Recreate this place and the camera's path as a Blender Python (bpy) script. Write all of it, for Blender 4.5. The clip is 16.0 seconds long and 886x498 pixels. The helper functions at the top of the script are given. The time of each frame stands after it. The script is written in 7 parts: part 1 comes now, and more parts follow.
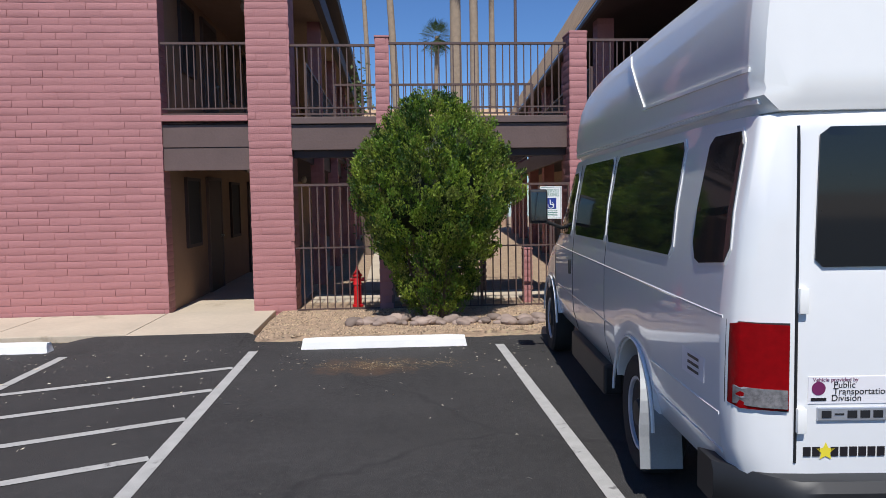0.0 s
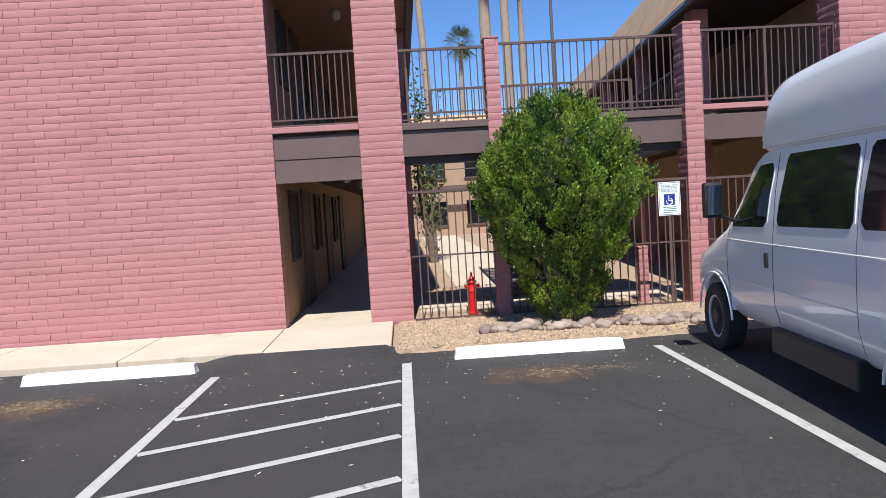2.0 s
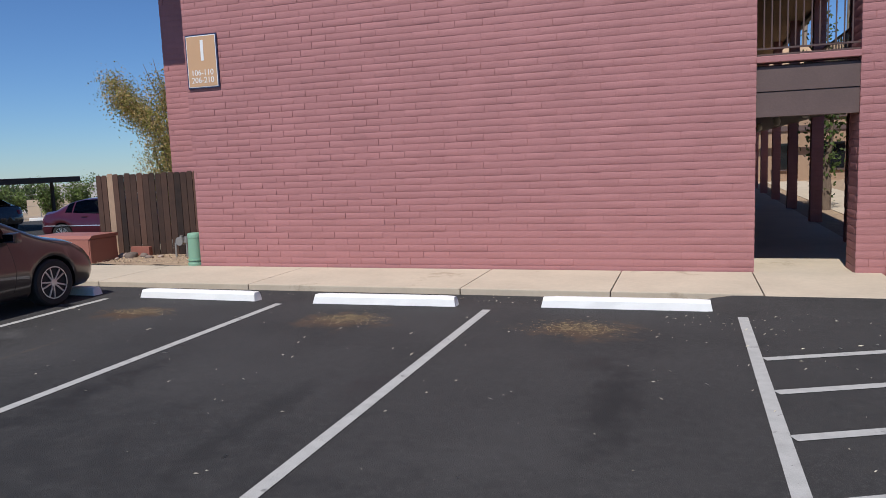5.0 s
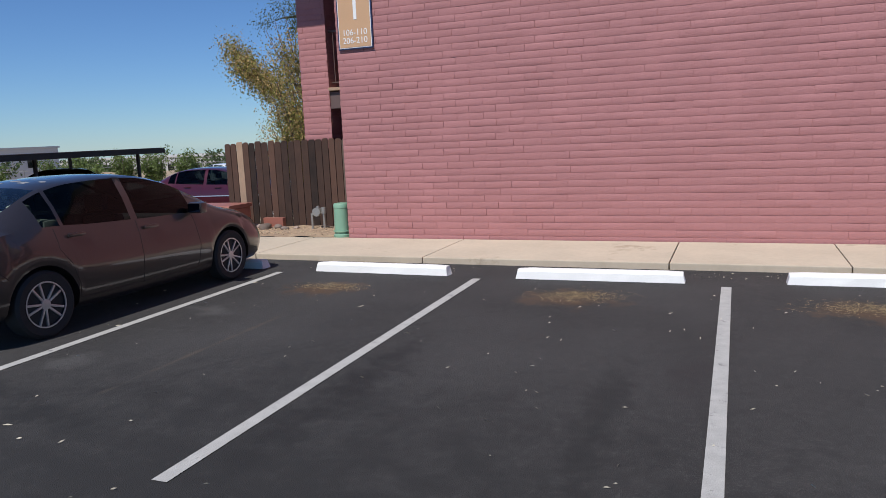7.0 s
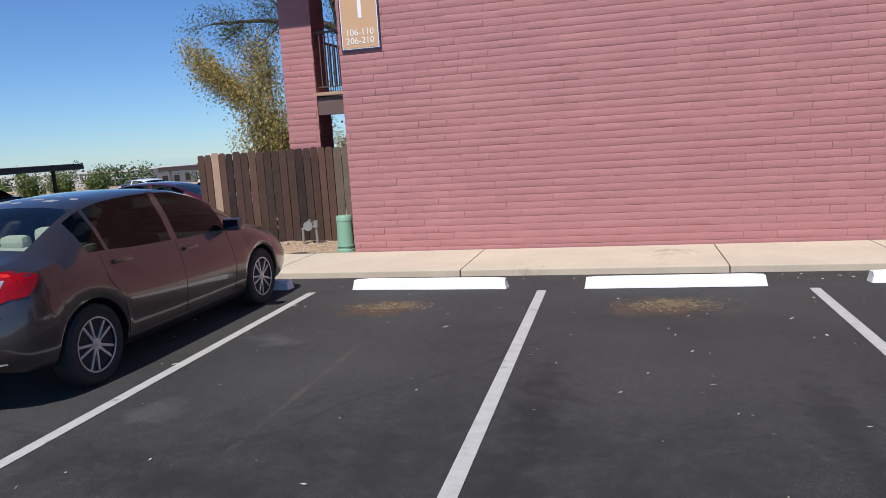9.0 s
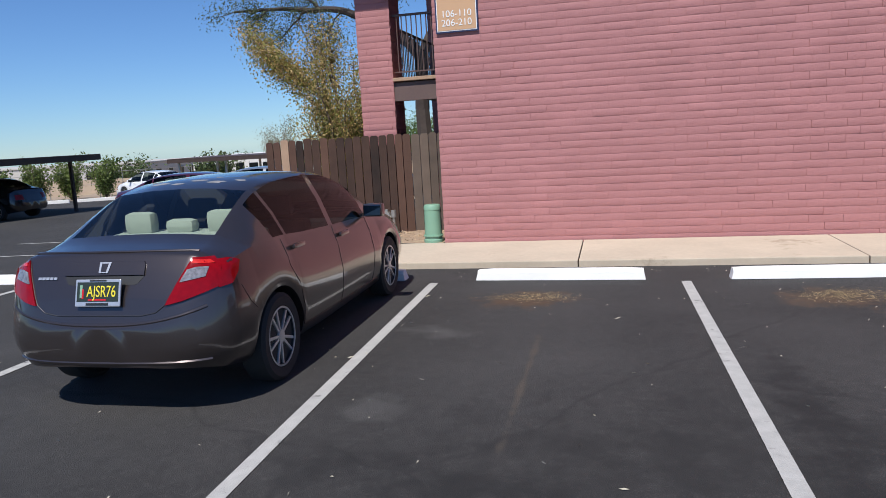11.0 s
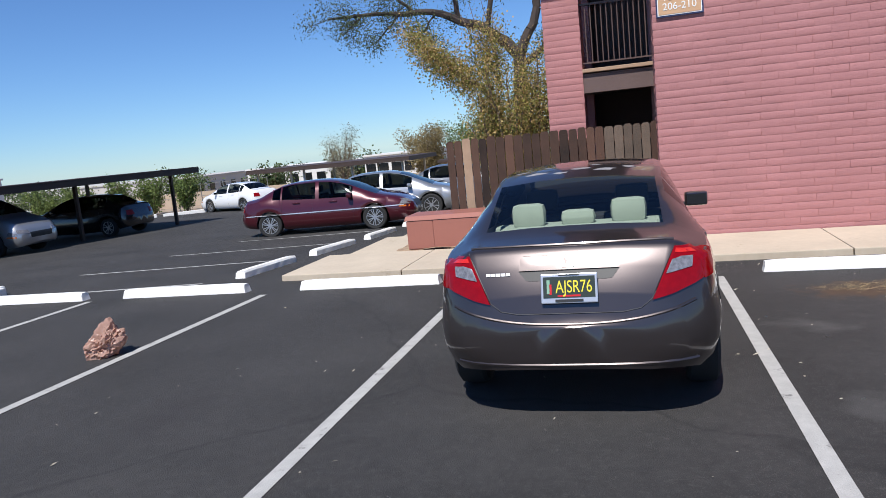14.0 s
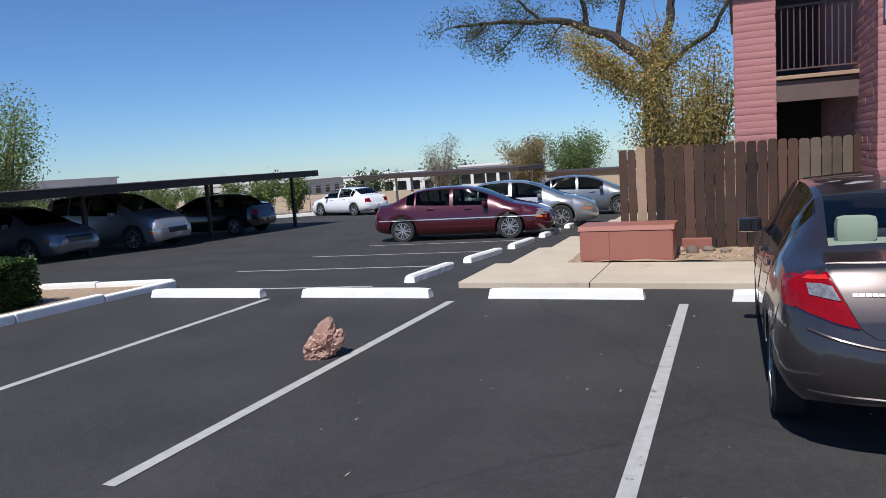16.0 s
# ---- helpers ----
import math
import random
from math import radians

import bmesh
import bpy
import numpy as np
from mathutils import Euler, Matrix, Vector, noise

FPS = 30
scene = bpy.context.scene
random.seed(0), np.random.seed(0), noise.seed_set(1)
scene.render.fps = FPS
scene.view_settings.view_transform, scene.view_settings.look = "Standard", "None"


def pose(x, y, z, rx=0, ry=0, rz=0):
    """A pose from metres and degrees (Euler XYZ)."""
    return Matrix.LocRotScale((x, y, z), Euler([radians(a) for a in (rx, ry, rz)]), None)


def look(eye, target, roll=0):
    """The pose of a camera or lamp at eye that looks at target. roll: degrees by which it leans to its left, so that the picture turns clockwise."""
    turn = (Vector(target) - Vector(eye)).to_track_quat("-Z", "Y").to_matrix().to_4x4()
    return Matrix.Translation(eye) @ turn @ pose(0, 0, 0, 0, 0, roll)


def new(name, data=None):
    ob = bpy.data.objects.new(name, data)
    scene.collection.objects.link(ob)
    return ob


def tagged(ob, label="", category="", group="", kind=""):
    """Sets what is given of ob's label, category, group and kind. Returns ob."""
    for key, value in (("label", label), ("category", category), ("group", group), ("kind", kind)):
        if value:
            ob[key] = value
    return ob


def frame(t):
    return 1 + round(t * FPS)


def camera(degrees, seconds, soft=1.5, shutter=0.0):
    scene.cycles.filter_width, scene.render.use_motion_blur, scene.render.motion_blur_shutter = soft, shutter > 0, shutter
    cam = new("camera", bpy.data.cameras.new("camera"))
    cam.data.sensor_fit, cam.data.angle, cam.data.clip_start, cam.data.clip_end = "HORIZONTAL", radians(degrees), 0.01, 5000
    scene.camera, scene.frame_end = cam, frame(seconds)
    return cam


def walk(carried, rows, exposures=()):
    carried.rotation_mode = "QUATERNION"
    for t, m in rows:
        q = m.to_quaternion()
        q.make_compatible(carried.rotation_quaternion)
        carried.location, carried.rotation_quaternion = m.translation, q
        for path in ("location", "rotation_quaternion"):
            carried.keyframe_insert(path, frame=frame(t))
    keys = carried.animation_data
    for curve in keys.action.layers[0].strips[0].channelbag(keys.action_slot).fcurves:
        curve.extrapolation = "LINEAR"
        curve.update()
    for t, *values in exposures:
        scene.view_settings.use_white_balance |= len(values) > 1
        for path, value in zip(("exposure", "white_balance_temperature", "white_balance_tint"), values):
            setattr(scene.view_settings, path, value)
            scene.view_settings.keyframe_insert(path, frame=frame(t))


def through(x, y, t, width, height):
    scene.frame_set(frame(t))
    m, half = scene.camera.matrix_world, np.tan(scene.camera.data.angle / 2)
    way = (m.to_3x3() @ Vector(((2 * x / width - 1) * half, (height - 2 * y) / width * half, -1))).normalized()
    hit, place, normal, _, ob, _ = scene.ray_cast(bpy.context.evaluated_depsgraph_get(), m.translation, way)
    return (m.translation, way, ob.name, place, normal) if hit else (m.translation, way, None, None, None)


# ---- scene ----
from mathutils.bvhtree import BVHTree

cam = camera(62.6, 16.0, soft=0.85)
PATH = [
    (0, (-0.097, 0.076, 1.676), (0.046, 2.066, 1.537), -0.9),
    (0.5, (-0.454, 0.175, 1.694), (-0.283, 2.164, 1.565), -1.2),
    (1, (-0.811, 0.348, 1.696), (-0.607, 2.334, 1.577), -1.5),
    (1.5, (-1.186, 0.409, 1.697), (-1.003, 2.397, 1.591), -2.8),
    (2, (-1.591, 0.409, 1.687), (-1.487, 2.402, 1.568), -3.5),
    (2.5, (-1.983, 0.428, 1.682), (-1.999, 2.422, 1.538), -4.4),
    (3, (-2.408, 0.406, 1.666), (-2.603, 2.389, 1.488), -4.8),
    (3.5, (-2.826, 0.396, 1.671), (-3.214, 2.346, 1.461), -4.1),
    (4, (-3.291, 0.342, 1.644), (-3.879, 2.241, 1.417), -3.3),
    (4.2, (-3.472, 0.314, 1.665), (-4.12, 2.193, 1.435), -2.7),
    (6.3, (-5.557, 0.246, 1.758), (-6.166, 2.13, 1.481), -1.4),
    (6.5, (-5.762, 0.279, 1.753), (-6.398, 2.153, 1.462), -1.8),
    (7, (-6.363, 0.297, 1.705), (-7.107, 2.127, 1.393), -2.6),
    (7.5, (-6.889, 0.323, 1.732), (-7.722, 2.112, 1.41), -3.7),
    (8, (-7.379, 0.364, 1.736), (-8.142, 2.188, 1.433), -4.2),
    (8.2, (-7.565, 0.364, 1.733), (-8.255, 2.218, 1.439), -4.1),
    (10.3, (-9.25, 0.399, 1.692), (-9.688, 2.326, 1.387), -3.5),
    (10.5, (-9.433, 0.393, 1.688), (-9.874, 2.319, 1.381), -3.5),
    (11, (-9.897, 0.35, 1.683), (-10.358, 2.27, 1.37), -3.3),
    (11.5, (-10.397, 0.37, 1.665), (-10.829, 2.295, 1.338), -3.1),
    (12, (-10.866, 0.333, 1.679), (-11.269, 2.266, 1.361), -3.3),
    (12.5, (-11.315, 0.32, 1.688), (-11.724, 2.253, 1.377), -3.6),
    (13, (-11.765, 0.265, 1.703), (-12.206, 2.192, 1.395), -4.4),
    (13.5, (-12.191, 0.139, 1.706), (-12.702, 2.05, 1.409), -5.4),
    (14, (-12.593, 0.076, 1.721), (-13.144, 1.977, 1.429), -5.6),
    (14.5, (-12.979, 0.029, 1.724), (-13.564, 1.921, 1.45), -5.9),
    (15, (-13.377, -0.021, 1.745), (-13.984, 1.866, 1.478), -5.0),
    (15.5, (-13.781, -0.041, 1.745), (-14.409, 1.842, 1.497), -3.9),
    (16, (-14.099, 0.057, 1.731), (-14.853, 1.893, 1.489), -3.8),
]
EXPOSURE = [(0.0, -0.1), (0.5, 0.12), (1.0, 0.4), (1.5, 0.44), (2.5, 0.44), (3.2, 0.2), (4.0, -0.15), (6.5, -0.3), (7.3, -0.18), (8.0, 0.02), (10.5, -0.06), (12.5, 0.14), (14.0, 0.1), (16.0, -0.06)]
walk(cam, [(t, look(eye, target, roll)) for t, eye, target, roll in PATH], EXPOSURE)

# ---- world and sun ----
SUN_DIR = Vector((-0.035, -0.55, 0.83)).normalized()
world = bpy.data.worlds.new("world")
scene.world = world
world.use_nodes = True
wn = world.node_tree
sky = wn.nodes.new("ShaderNodeTexSky")
sky.sky_type, sky.sun_disc = "NISHITA", False
sky.sun_elevation = math.asin(SUN_DIR.z)
sky.sun_rotation = math.atan2(SUN_DIR.x, SUN_DIR.y)
sky.air_density, sky.dust_density, sky.ozone_density, sky.altitude = 1.0, 0.0, 3.0, 700
tone = wn.nodes.new("ShaderNodeMix")
tone.data_type, tone.blend_type = "RGBA", "MULTIPLY"
tone.inputs[0].default_value = 1.0
tone.inputs[7].default_value = (0.70, 0.98, 1.38, 1)
wn.links.new(sky.outputs[0], tone.inputs[6])
wn.links.new(tone.outputs[2], wn.nodes["Background"].inputs[0])
wn.nodes["Background"].inputs[1].default_value = 0.084
sun = new("sun", bpy.data.lights.new("sun", "SUN"))
sun.data.energy, sun.data.angle, sun.data.color = 5.3, radians(0.5), (1.0, 0.975, 0.94)
sun.matrix_world = look(SUN_DIR * 50, (0, 0, 0))


# ---- materials ----
def mat(name, colour, rough=0.6, metal=0.0, vary=0.15, scale=6.0, bump=0.0, bump_scale=60.0, island=0.0, piece=0.0, coat=0.0, second=None, second_at=0.55, spec=0.5):
    """A painted, stone or metal surface: colour varied at two scales, fine relief, and per-piece changes."""
    m = bpy.data.materials.new(name)
    m.use_nodes = True
    nt = m.node_tree
    b = nt.nodes["Principled BSDF"]
    b.inputs["Roughness"].default_value, b.inputs["Metallic"].default_value = rough, metal
    b.inputs["Coat Weight"].default_value = coat
    b.inputs["Coat Roughness"].default_value = 0.04
    b.inputs["Specular IOR Level"].default_value = spec
    tc = nt.nodes.new("ShaderNodeTexCoord")
    n1 = nt.nodes.new("ShaderNodeTexNoise")
    n1.inputs["Scale"].default_value, n1.inputs["Detail"].default_value = scale, 5
    nt.links.new(tc.outputs["Object"], n1.inputs["Vector"])
    n2 = nt.nodes.new("ShaderNodeTexNoise")
    n2.inputs["Scale"].default_value, n2.inputs["Detail"].default_value = scale * 12, 3
    nt.links.new(tc.outputs["Object"], n2.inputs["Vector"])
    add = nt.nodes.new("ShaderNodeMath")
    add.operation = "ADD"
    nt.links.new(n1.outputs[0], add.inputs[0])
    half = nt.nodes.new("ShaderNodeMath")
    half.operation = "MULTIPLY_ADD"
    half.inputs[1].default_value, half.inputs[2].default_value = 0.5, -0.75
    nt.links.new(n2.outputs[0], half.inputs[0])
    nt.links.new(half.outputs[0], add.inputs[1])
    last = add.outputs[0]
    for amount, node, out in ((piece, "ShaderNodeObjectInfo", "Random"), (island, "ShaderNodeNewGeometry", "Random Per Island")):
        if amount:
            inf = nt.nodes.new(node)
            ma = nt.nodes.new("ShaderNodeMath")
            ma.operation = "MULTIPLY_ADD"
            ma.inputs[1].default_value, ma.inputs[2].default_value = amount / max(vary, 0.01), -0.5 * amount / max(vary, 0.01)
            nt.links.new(inf.outputs[out], ma.inputs[0])
            ad = nt.nodes.new("ShaderNodeMath")
            ad.operation = "ADD"
            nt.links.new(last, ad.inputs[0])
            nt.links.new(ma.outputs[0], ad.inputs[1])
            last = ad.outputs[0]
    gain = nt.nodes.new("ShaderNodeMath")
    gain.operation = "MULTIPLY_ADD"
    gain.inputs[1].default_value, gain.inputs[2].default_value = vary * 2, 1.0
    nt.links.new(last, gain.inputs[0])
    mul = nt.nodes.new("ShaderNodeMix")
    mul.data_type, mul.blend_type = "RGBA", "MULTIPLY"
    mul.inputs[0].default_value = 1.0
    mul.inputs[6].default_value = (*colour, 1)
    nt.links.new(gain.outputs[0], mul.inputs[7])
    col = mul.outputs[2]
    if second:
        n3 = nt.nodes.new("ShaderNodeTexNoise")
        n3.inputs["Scale"].default_value, n3.inputs["Detail"].default_value, n3.inputs["Roughness"].default_value = scale * 0.8, 8, 0.7
        off = nt.nodes.new("ShaderNodeVectorMath")
        off.inputs[1].default_value = (7.3, 2.1, 5.5)
        nt.links.new(tc.outputs["Object"], off.inputs[0])
        nt.links.new(off.outputs[0], n3.inputs["Vector"])
        ramp = nt.nodes.new("ShaderNodeMapRange")
        ramp.inputs[1].default_value, ramp.inputs[2].default_value = second_at, second_at + 0.08
        nt.links.new(n3.outputs[0], ramp.inputs[0])
        mx = nt.nodes.new("ShaderNodeMix")
        mx.data_type = "RGBA"
        nt.links.new(ramp.outputs[0], mx.inputs[0])
        nt.links.new(col, mx.inputs[6])
        mx.inputs[7].default_value = (*second, 1)
        col = mx.outputs[2]
    nt.links.new(col, b.inputs["Base Color"])
    if bump:
        n4 = nt.nodes.new("ShaderNodeTexNoise")
        n4.inputs["Scale"].default_value, n4.inputs["Detail"].default_value = bump_scale, 4
        nt.links.new(tc.outputs["Object"], n4.inputs["Vector"])
        bp = nt.nodes.new("ShaderNodeBump")
        bp.inputs["Strength"].default_value, bp.inputs["Distance"].default_value = bump, 0.01
        nt.links.new(n4.outputs[0], bp.inputs["Height"])
        nt.links.new(bp.outputs[0], b.inputs["Normal"])
    return m


def glass_mat(name, tint, ior=1.45):
    """A thin tinted pane: it lets through what is behind it and mirrors the sky at its face."""
    m = bpy.data.materials.new(name)
    m.use_nodes = True
    nt = m.node_tree
    nt.nodes.remove(nt.nodes["Principled BSDF"])
    out = nt.nodes["Material Output"]
    tr, gl, mix, fr = (nt.nodes.new(k) for k in ("ShaderNodeBsdfTransparent", "ShaderNodeBsdfGlossy", "ShaderNodeMixShader", "ShaderNodeFresnel"))
    tr.inputs[0].default_value = (*tint, 1)
    gl.inputs["Roughness"].default_value = 0.02
    fr.inputs[0].default_value = ior
    nt.links.new(fr.outputs[0], mix.inputs[0])
    nt.links.new(tr.outputs[0], mix.inputs[1])
    nt.links.new(gl.outputs[0], mix.inputs[2])
    nt.links.new(mix.outputs[0], out.inputs[0])
    return m


M = {}
M["brick"] = mat("painted_slump_block", (0.385, 0.168, 0.164), 0.7, vary=0.13, scale=1.3, bump=0.5, bump_scale=38, piece=0.035, island=0.035)
M["mortar"] = mat("painted_mortar", (0.37, 0.16, 0.156), 0.85, vary=0.15, scale=3, bump=0.4, bump_scale=80)
M["brown"] = mat("brown_painted_wood", (0.115, 0.075, 0.066), 0.6, vary=0.2, scale=3, bump=0.25, bump_scale=30)
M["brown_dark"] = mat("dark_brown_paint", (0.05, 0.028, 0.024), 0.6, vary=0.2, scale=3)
M["rail"] = mat("brown_painted_steel", (0.10, 0.062, 0.052), 0.45, vary=0.2, scale=8)
M["stucco"] = mat("tan_stucco", (0.36, 0.24, 0.16), 0.9, vary=0.15, scale=3, bump=0.4, bump_scale=120)
M["concrete"] = mat("pale_concrete", (0.50, 0.42, 0.32), 0.9, vary=0.18, scale=1.3, bump=0.25, bump_scale=150, second=(0.36, 0.29, 0.21), second_at=0.62)
M["white_paint"] = mat("white_painted_concrete", (0.80, 0.79, 0.76), 0.75, vary=0.08, scale=5, bump=0.3, bump_scale=70, second=(0.60, 0.57, 0.51), second_at=0.66)
M["gravel"] = mat("brown_gravel", (0.34, 0.24, 0.16), 0.95, vary=0.5, scale=9, bump=1.0, bump_scale=70, second=(0.42, 0.33, 0.20), second_at=0.55)
M["dirt"] = mat("desert_ground", (0.33, 0.25, 0.17), 0.95, vary=0.3, scale=0.5, bump=0.4, bump_scale=20)
M["river_rock"] = mat("river_rock", (0.21, 0.158, 0.13), 0.8, vary=0.3, scale=12, bump=0.3, bump_scale=60, piece=0.5, island=0.4)
M["fence_wood"] = mat("weathered_fence_wood", (0.058, 0.029, 0.019), 0.85, vary=0.4, scale=5, bump=0.6, bump_scale=40, piece=0.7)
M["fence_pale"] = mat("bare_fence_wood", (0.36, 0.24, 0.16), 0.85, vary=0.25, scale=5, bump=0.4, bump_scale=40)
M["fence_grey"] = mat("greyed_fence_wood", (0.10, 0.073, 0.055), 0.85, vary=0.3, scale=5, bump=0.5, bump_scale=40, piece=0.4)
M["util"] = mat("brick_red_enamel", (0.30, 0.115, 0.085), 0.5, vary=0.08, scale=2)
M["green_box"] = mat("pale_green_plastic", (0.20, 0.36, 0.25), 0.55, vary=0.08, scale=4)
M["galv"] = mat("galvanised_pipe", (0.36, 0.35, 0.33), 0.45, 0.6, vary=0.2, scale=20)
M["red"] = mat("red_enamel", (0.55, 0.012, 0.015), 0.35, vary=0.1, scale=6)
M["tyre"] = mat("tyre_rubber", (0.02, 0.02, 0.02), 0.8, vary=0.2, scale=10)
M["black"] = mat("black_plastic", (0.015, 0.015, 0.016), 0.5, vary=0.15, scale=10)
M["alloy"] = mat("alloy_wheel", (0.52, 0.53, 0.55), 0.32, 0.75, vary=0.08, scale=10)
# mirror tint darkened to stand for dark surroundings reflected in it
M["mirror"] = mat("door_mirror_glass", (0.16, 0.17, 0.19), 0.05, 1.0, vary=0.02, scale=4)
M["chrome"] = mat("chrome", (0.72, 0.72, 0.74), 0.12, 1.0, vary=0.04, scale=10)
M["steel_wheel"] = mat("painted_steel_wheel", (0.55, 0.57, 0.62), 0.4, 0.3, vary=0.15, scale=10)
M["flap"] = mat("dull_grey_metal", (0.27, 0.28, 0.29), 0.5, 0.2, vary=0.2, scale=8)
M["glass"] = glass_mat("clear_glass", (0.78, 0.90, 0.86), 1.85)
M["glass_dark"] = glass_mat("tinted_glass", (0.15, 0.18, 0.175), 1.3)
M["privacy"] = mat("privacy_glass", (0.012, 0.014, 0.016), 0.06, vary=0.05, scale=2)
M["seat"] = mat("pale_seat_cloth", (0.34, 0.37, 0.32), 0.9, vary=0.1, scale=20)
M["interior"] = mat("dark_car_interior", (0.03, 0.03, 0.032), 0.8, vary=0.1, scale=8)
M["lamp_red"] = mat("red_lamp_lens", (0.22, 0.001, 0.003), 0.15, vary=0.3, scale=30, coat=0.25, spec=0.25)
M["lamp_bright"] = mat("bright_red_lens", (0.60, 0.02, 0.012), 0.2, vary=0.4, scale=60, coat=0.5)
M["lamp_clear"] = mat("clear_lamp_lens", (0.24, 0.23, 0.235), 0.2, 0.3, vary=0.9, scale=45, coat=1.0)
M["lamp_amber"] = mat("amber_lamp_lens", (0.6, 0.16, 0.03), 0.15, vary=0.1, scale=30, coat=1.0)
M["bark"] = mat("tree_bark", (0.16, 0.115, 0.085), 0.9, vary=0.35, scale=6, bump=0.8, bump_scale=25)
M["palm_bark"] = mat("palm_bark", (0.30, 0.23, 0.165), 0.9, vary=0.3, scale=4, bump=0.8, bump_scale=14)


def leaf_mat(name, colour, island=0.5, rough=0.6, through=0.35):
    """A leaf: part of the light passes through it."""
    m = mat(name, colour, rough, vary=0.25, scale=3, island=island)
    nt = m.node_tree
    b, out = nt.nodes["Principled BSDF"], nt.nodes["Material Output"]
    tl, mix = nt.nodes.new("ShaderNodeBsdfTranslucent"), nt.nodes.new("ShaderNodeMixShader")
    nt.links.new(b.inputs["Base Color"].links[0].from_socket, tl.inputs["Color"])
    mix.inputs[0].default_value = through
    nt.links.new(b.outputs[0], mix.inputs[1])
    nt.links.new(tl.outputs[0], mix.inputs[2])
    nt.links.new(mix.outputs[0], out.inputs[0])
    return m


def asphalt_mat():
    """Sealed asphalt: dark fines with pale grit, tyre marks, and brown drip stains in the stalls."""
    m = mat("asphalt", (0.0290, 0.0272, 0.0264), 0.9, vary=0.75, scale=0.8, bump=0.8, bump_scale=160)
    nt = m.node_tree
    b = nt.nodes["Principled BSDF"]
    base = b.inputs["Base Color"].links[0].from_socket
    tc = nt.nodes.new("ShaderNodeTexCoord")
    gr = nt.nodes.new("ShaderNodeTexNoise")
    gr.inputs["Scale"].default_value, gr.inputs["Detail"].default_value = 130, 3
    nt.links.new(tc.outputs["Object"], gr.inputs["Vector"])
    gm = nt.nodes.new("ShaderNodeMapRange")
    gm.inputs[1].default_value, gm.inputs[2].default_value, gm.inputs[4].default_value = 0.56, 0.70, 0.55
    nt.links.new(gr.outputs[0], gm.inputs[0])
    mx = nt.nodes.new("ShaderNodeMix")
    mx.data_type = "RGBA"
    mx.inputs[7].default_value = (0.15, 0.14, 0.13, 1)
    nt.links.new(gm.outputs[0], mx.inputs[0])
    nt.links.new(base, mx.inputs[6])
    col = mx.outputs[2]
    # pale wear specks and fine cracks
    sp = nt.nodes.new("ShaderNodeTexNoise")
    sp.inputs["Scale"].default_value, sp.inputs["Detail"].default_value, sp.inputs["Roughness"].default_value = 22, 8, 0.85
    nt.links.new(tc.outputs["Object"], sp.inputs["Vector"])
    sm = nt.nodes.new("ShaderNodeMapRange")
    sm.inputs[1].default_value, sm.inputs[2].default_value, sm.inputs[4].default_value = 0.53, 0.72, 0.65
    nt.links.new(sp.outputs[0], sm.inputs[0])
    m2 = nt.nodes.new("ShaderNodeMix")
    m2.data_type = "RGBA"
    m2.inputs[7].default_value = (0.11, 0.105, 0.10, 1)
    nt.links.new(sm.outputs[0], m2.inputs[0])
    nt.links.new(col, m2.inputs[6])
    col = m2.outputs[2]
    wv = nt.nodes.new("ShaderNodeTexNoise")
    wv.inputs["Scale"].default_value, wv.inputs["Detail"].default_value = 0.9, 6
    nt.links.new(tc.outputs["Object"], wv.inputs["Vector"])
    wm = nt.nodes.new("ShaderNodeMix")
    wm.data_type = "RGBA"
    wm.inputs[0].default_value = 0.45
    nt.links.new(tc.outputs["Object"], wm.inputs[6])
    nt.links.new(wv.outputs["Color"], wm.inputs[7])
    vo = nt.nodes.new("ShaderNodeTexVoronoi")
    vo.feature = "DISTANCE_TO_EDGE"
    vo.inputs["Scale"].default_value = 0.23
    nt.links.new(wm.outputs[2], vo.inputs["Vector"])
    cm = nt.nodes.new("ShaderNodeMapRange")
    cm.inputs[1].default_value, cm.inputs[2].default_value, cm.inputs[3].default_value, cm.inputs[4].default_value = 0.0, 0.004, 0.55, 0.0
    nt.links.new(vo.outputs["Distance"], cm.inputs[0])
    m3 = nt.nodes.new("ShaderNodeMix")
    m3.data_type = "RGBA"
    m3.inputs[7].default_value = (0.014, 0.013, 0.013, 1)
    nt.links.new(cm.outputs[0], m3.inputs[0])
    nt.links.new(col, m3.inputs[6])
    col = m3.outputs[2]
    wob = nt.nodes.new("ShaderNodeTexNoise")
    wob.inputs["Scale"].default_value, wob.inputs["Detail"].default_value, wob.inputs["Roughness"].default_value = 3.2, 8, 0.72
    nt.links.new(tc.outputs["Object"], wob.inputs["Vector"])
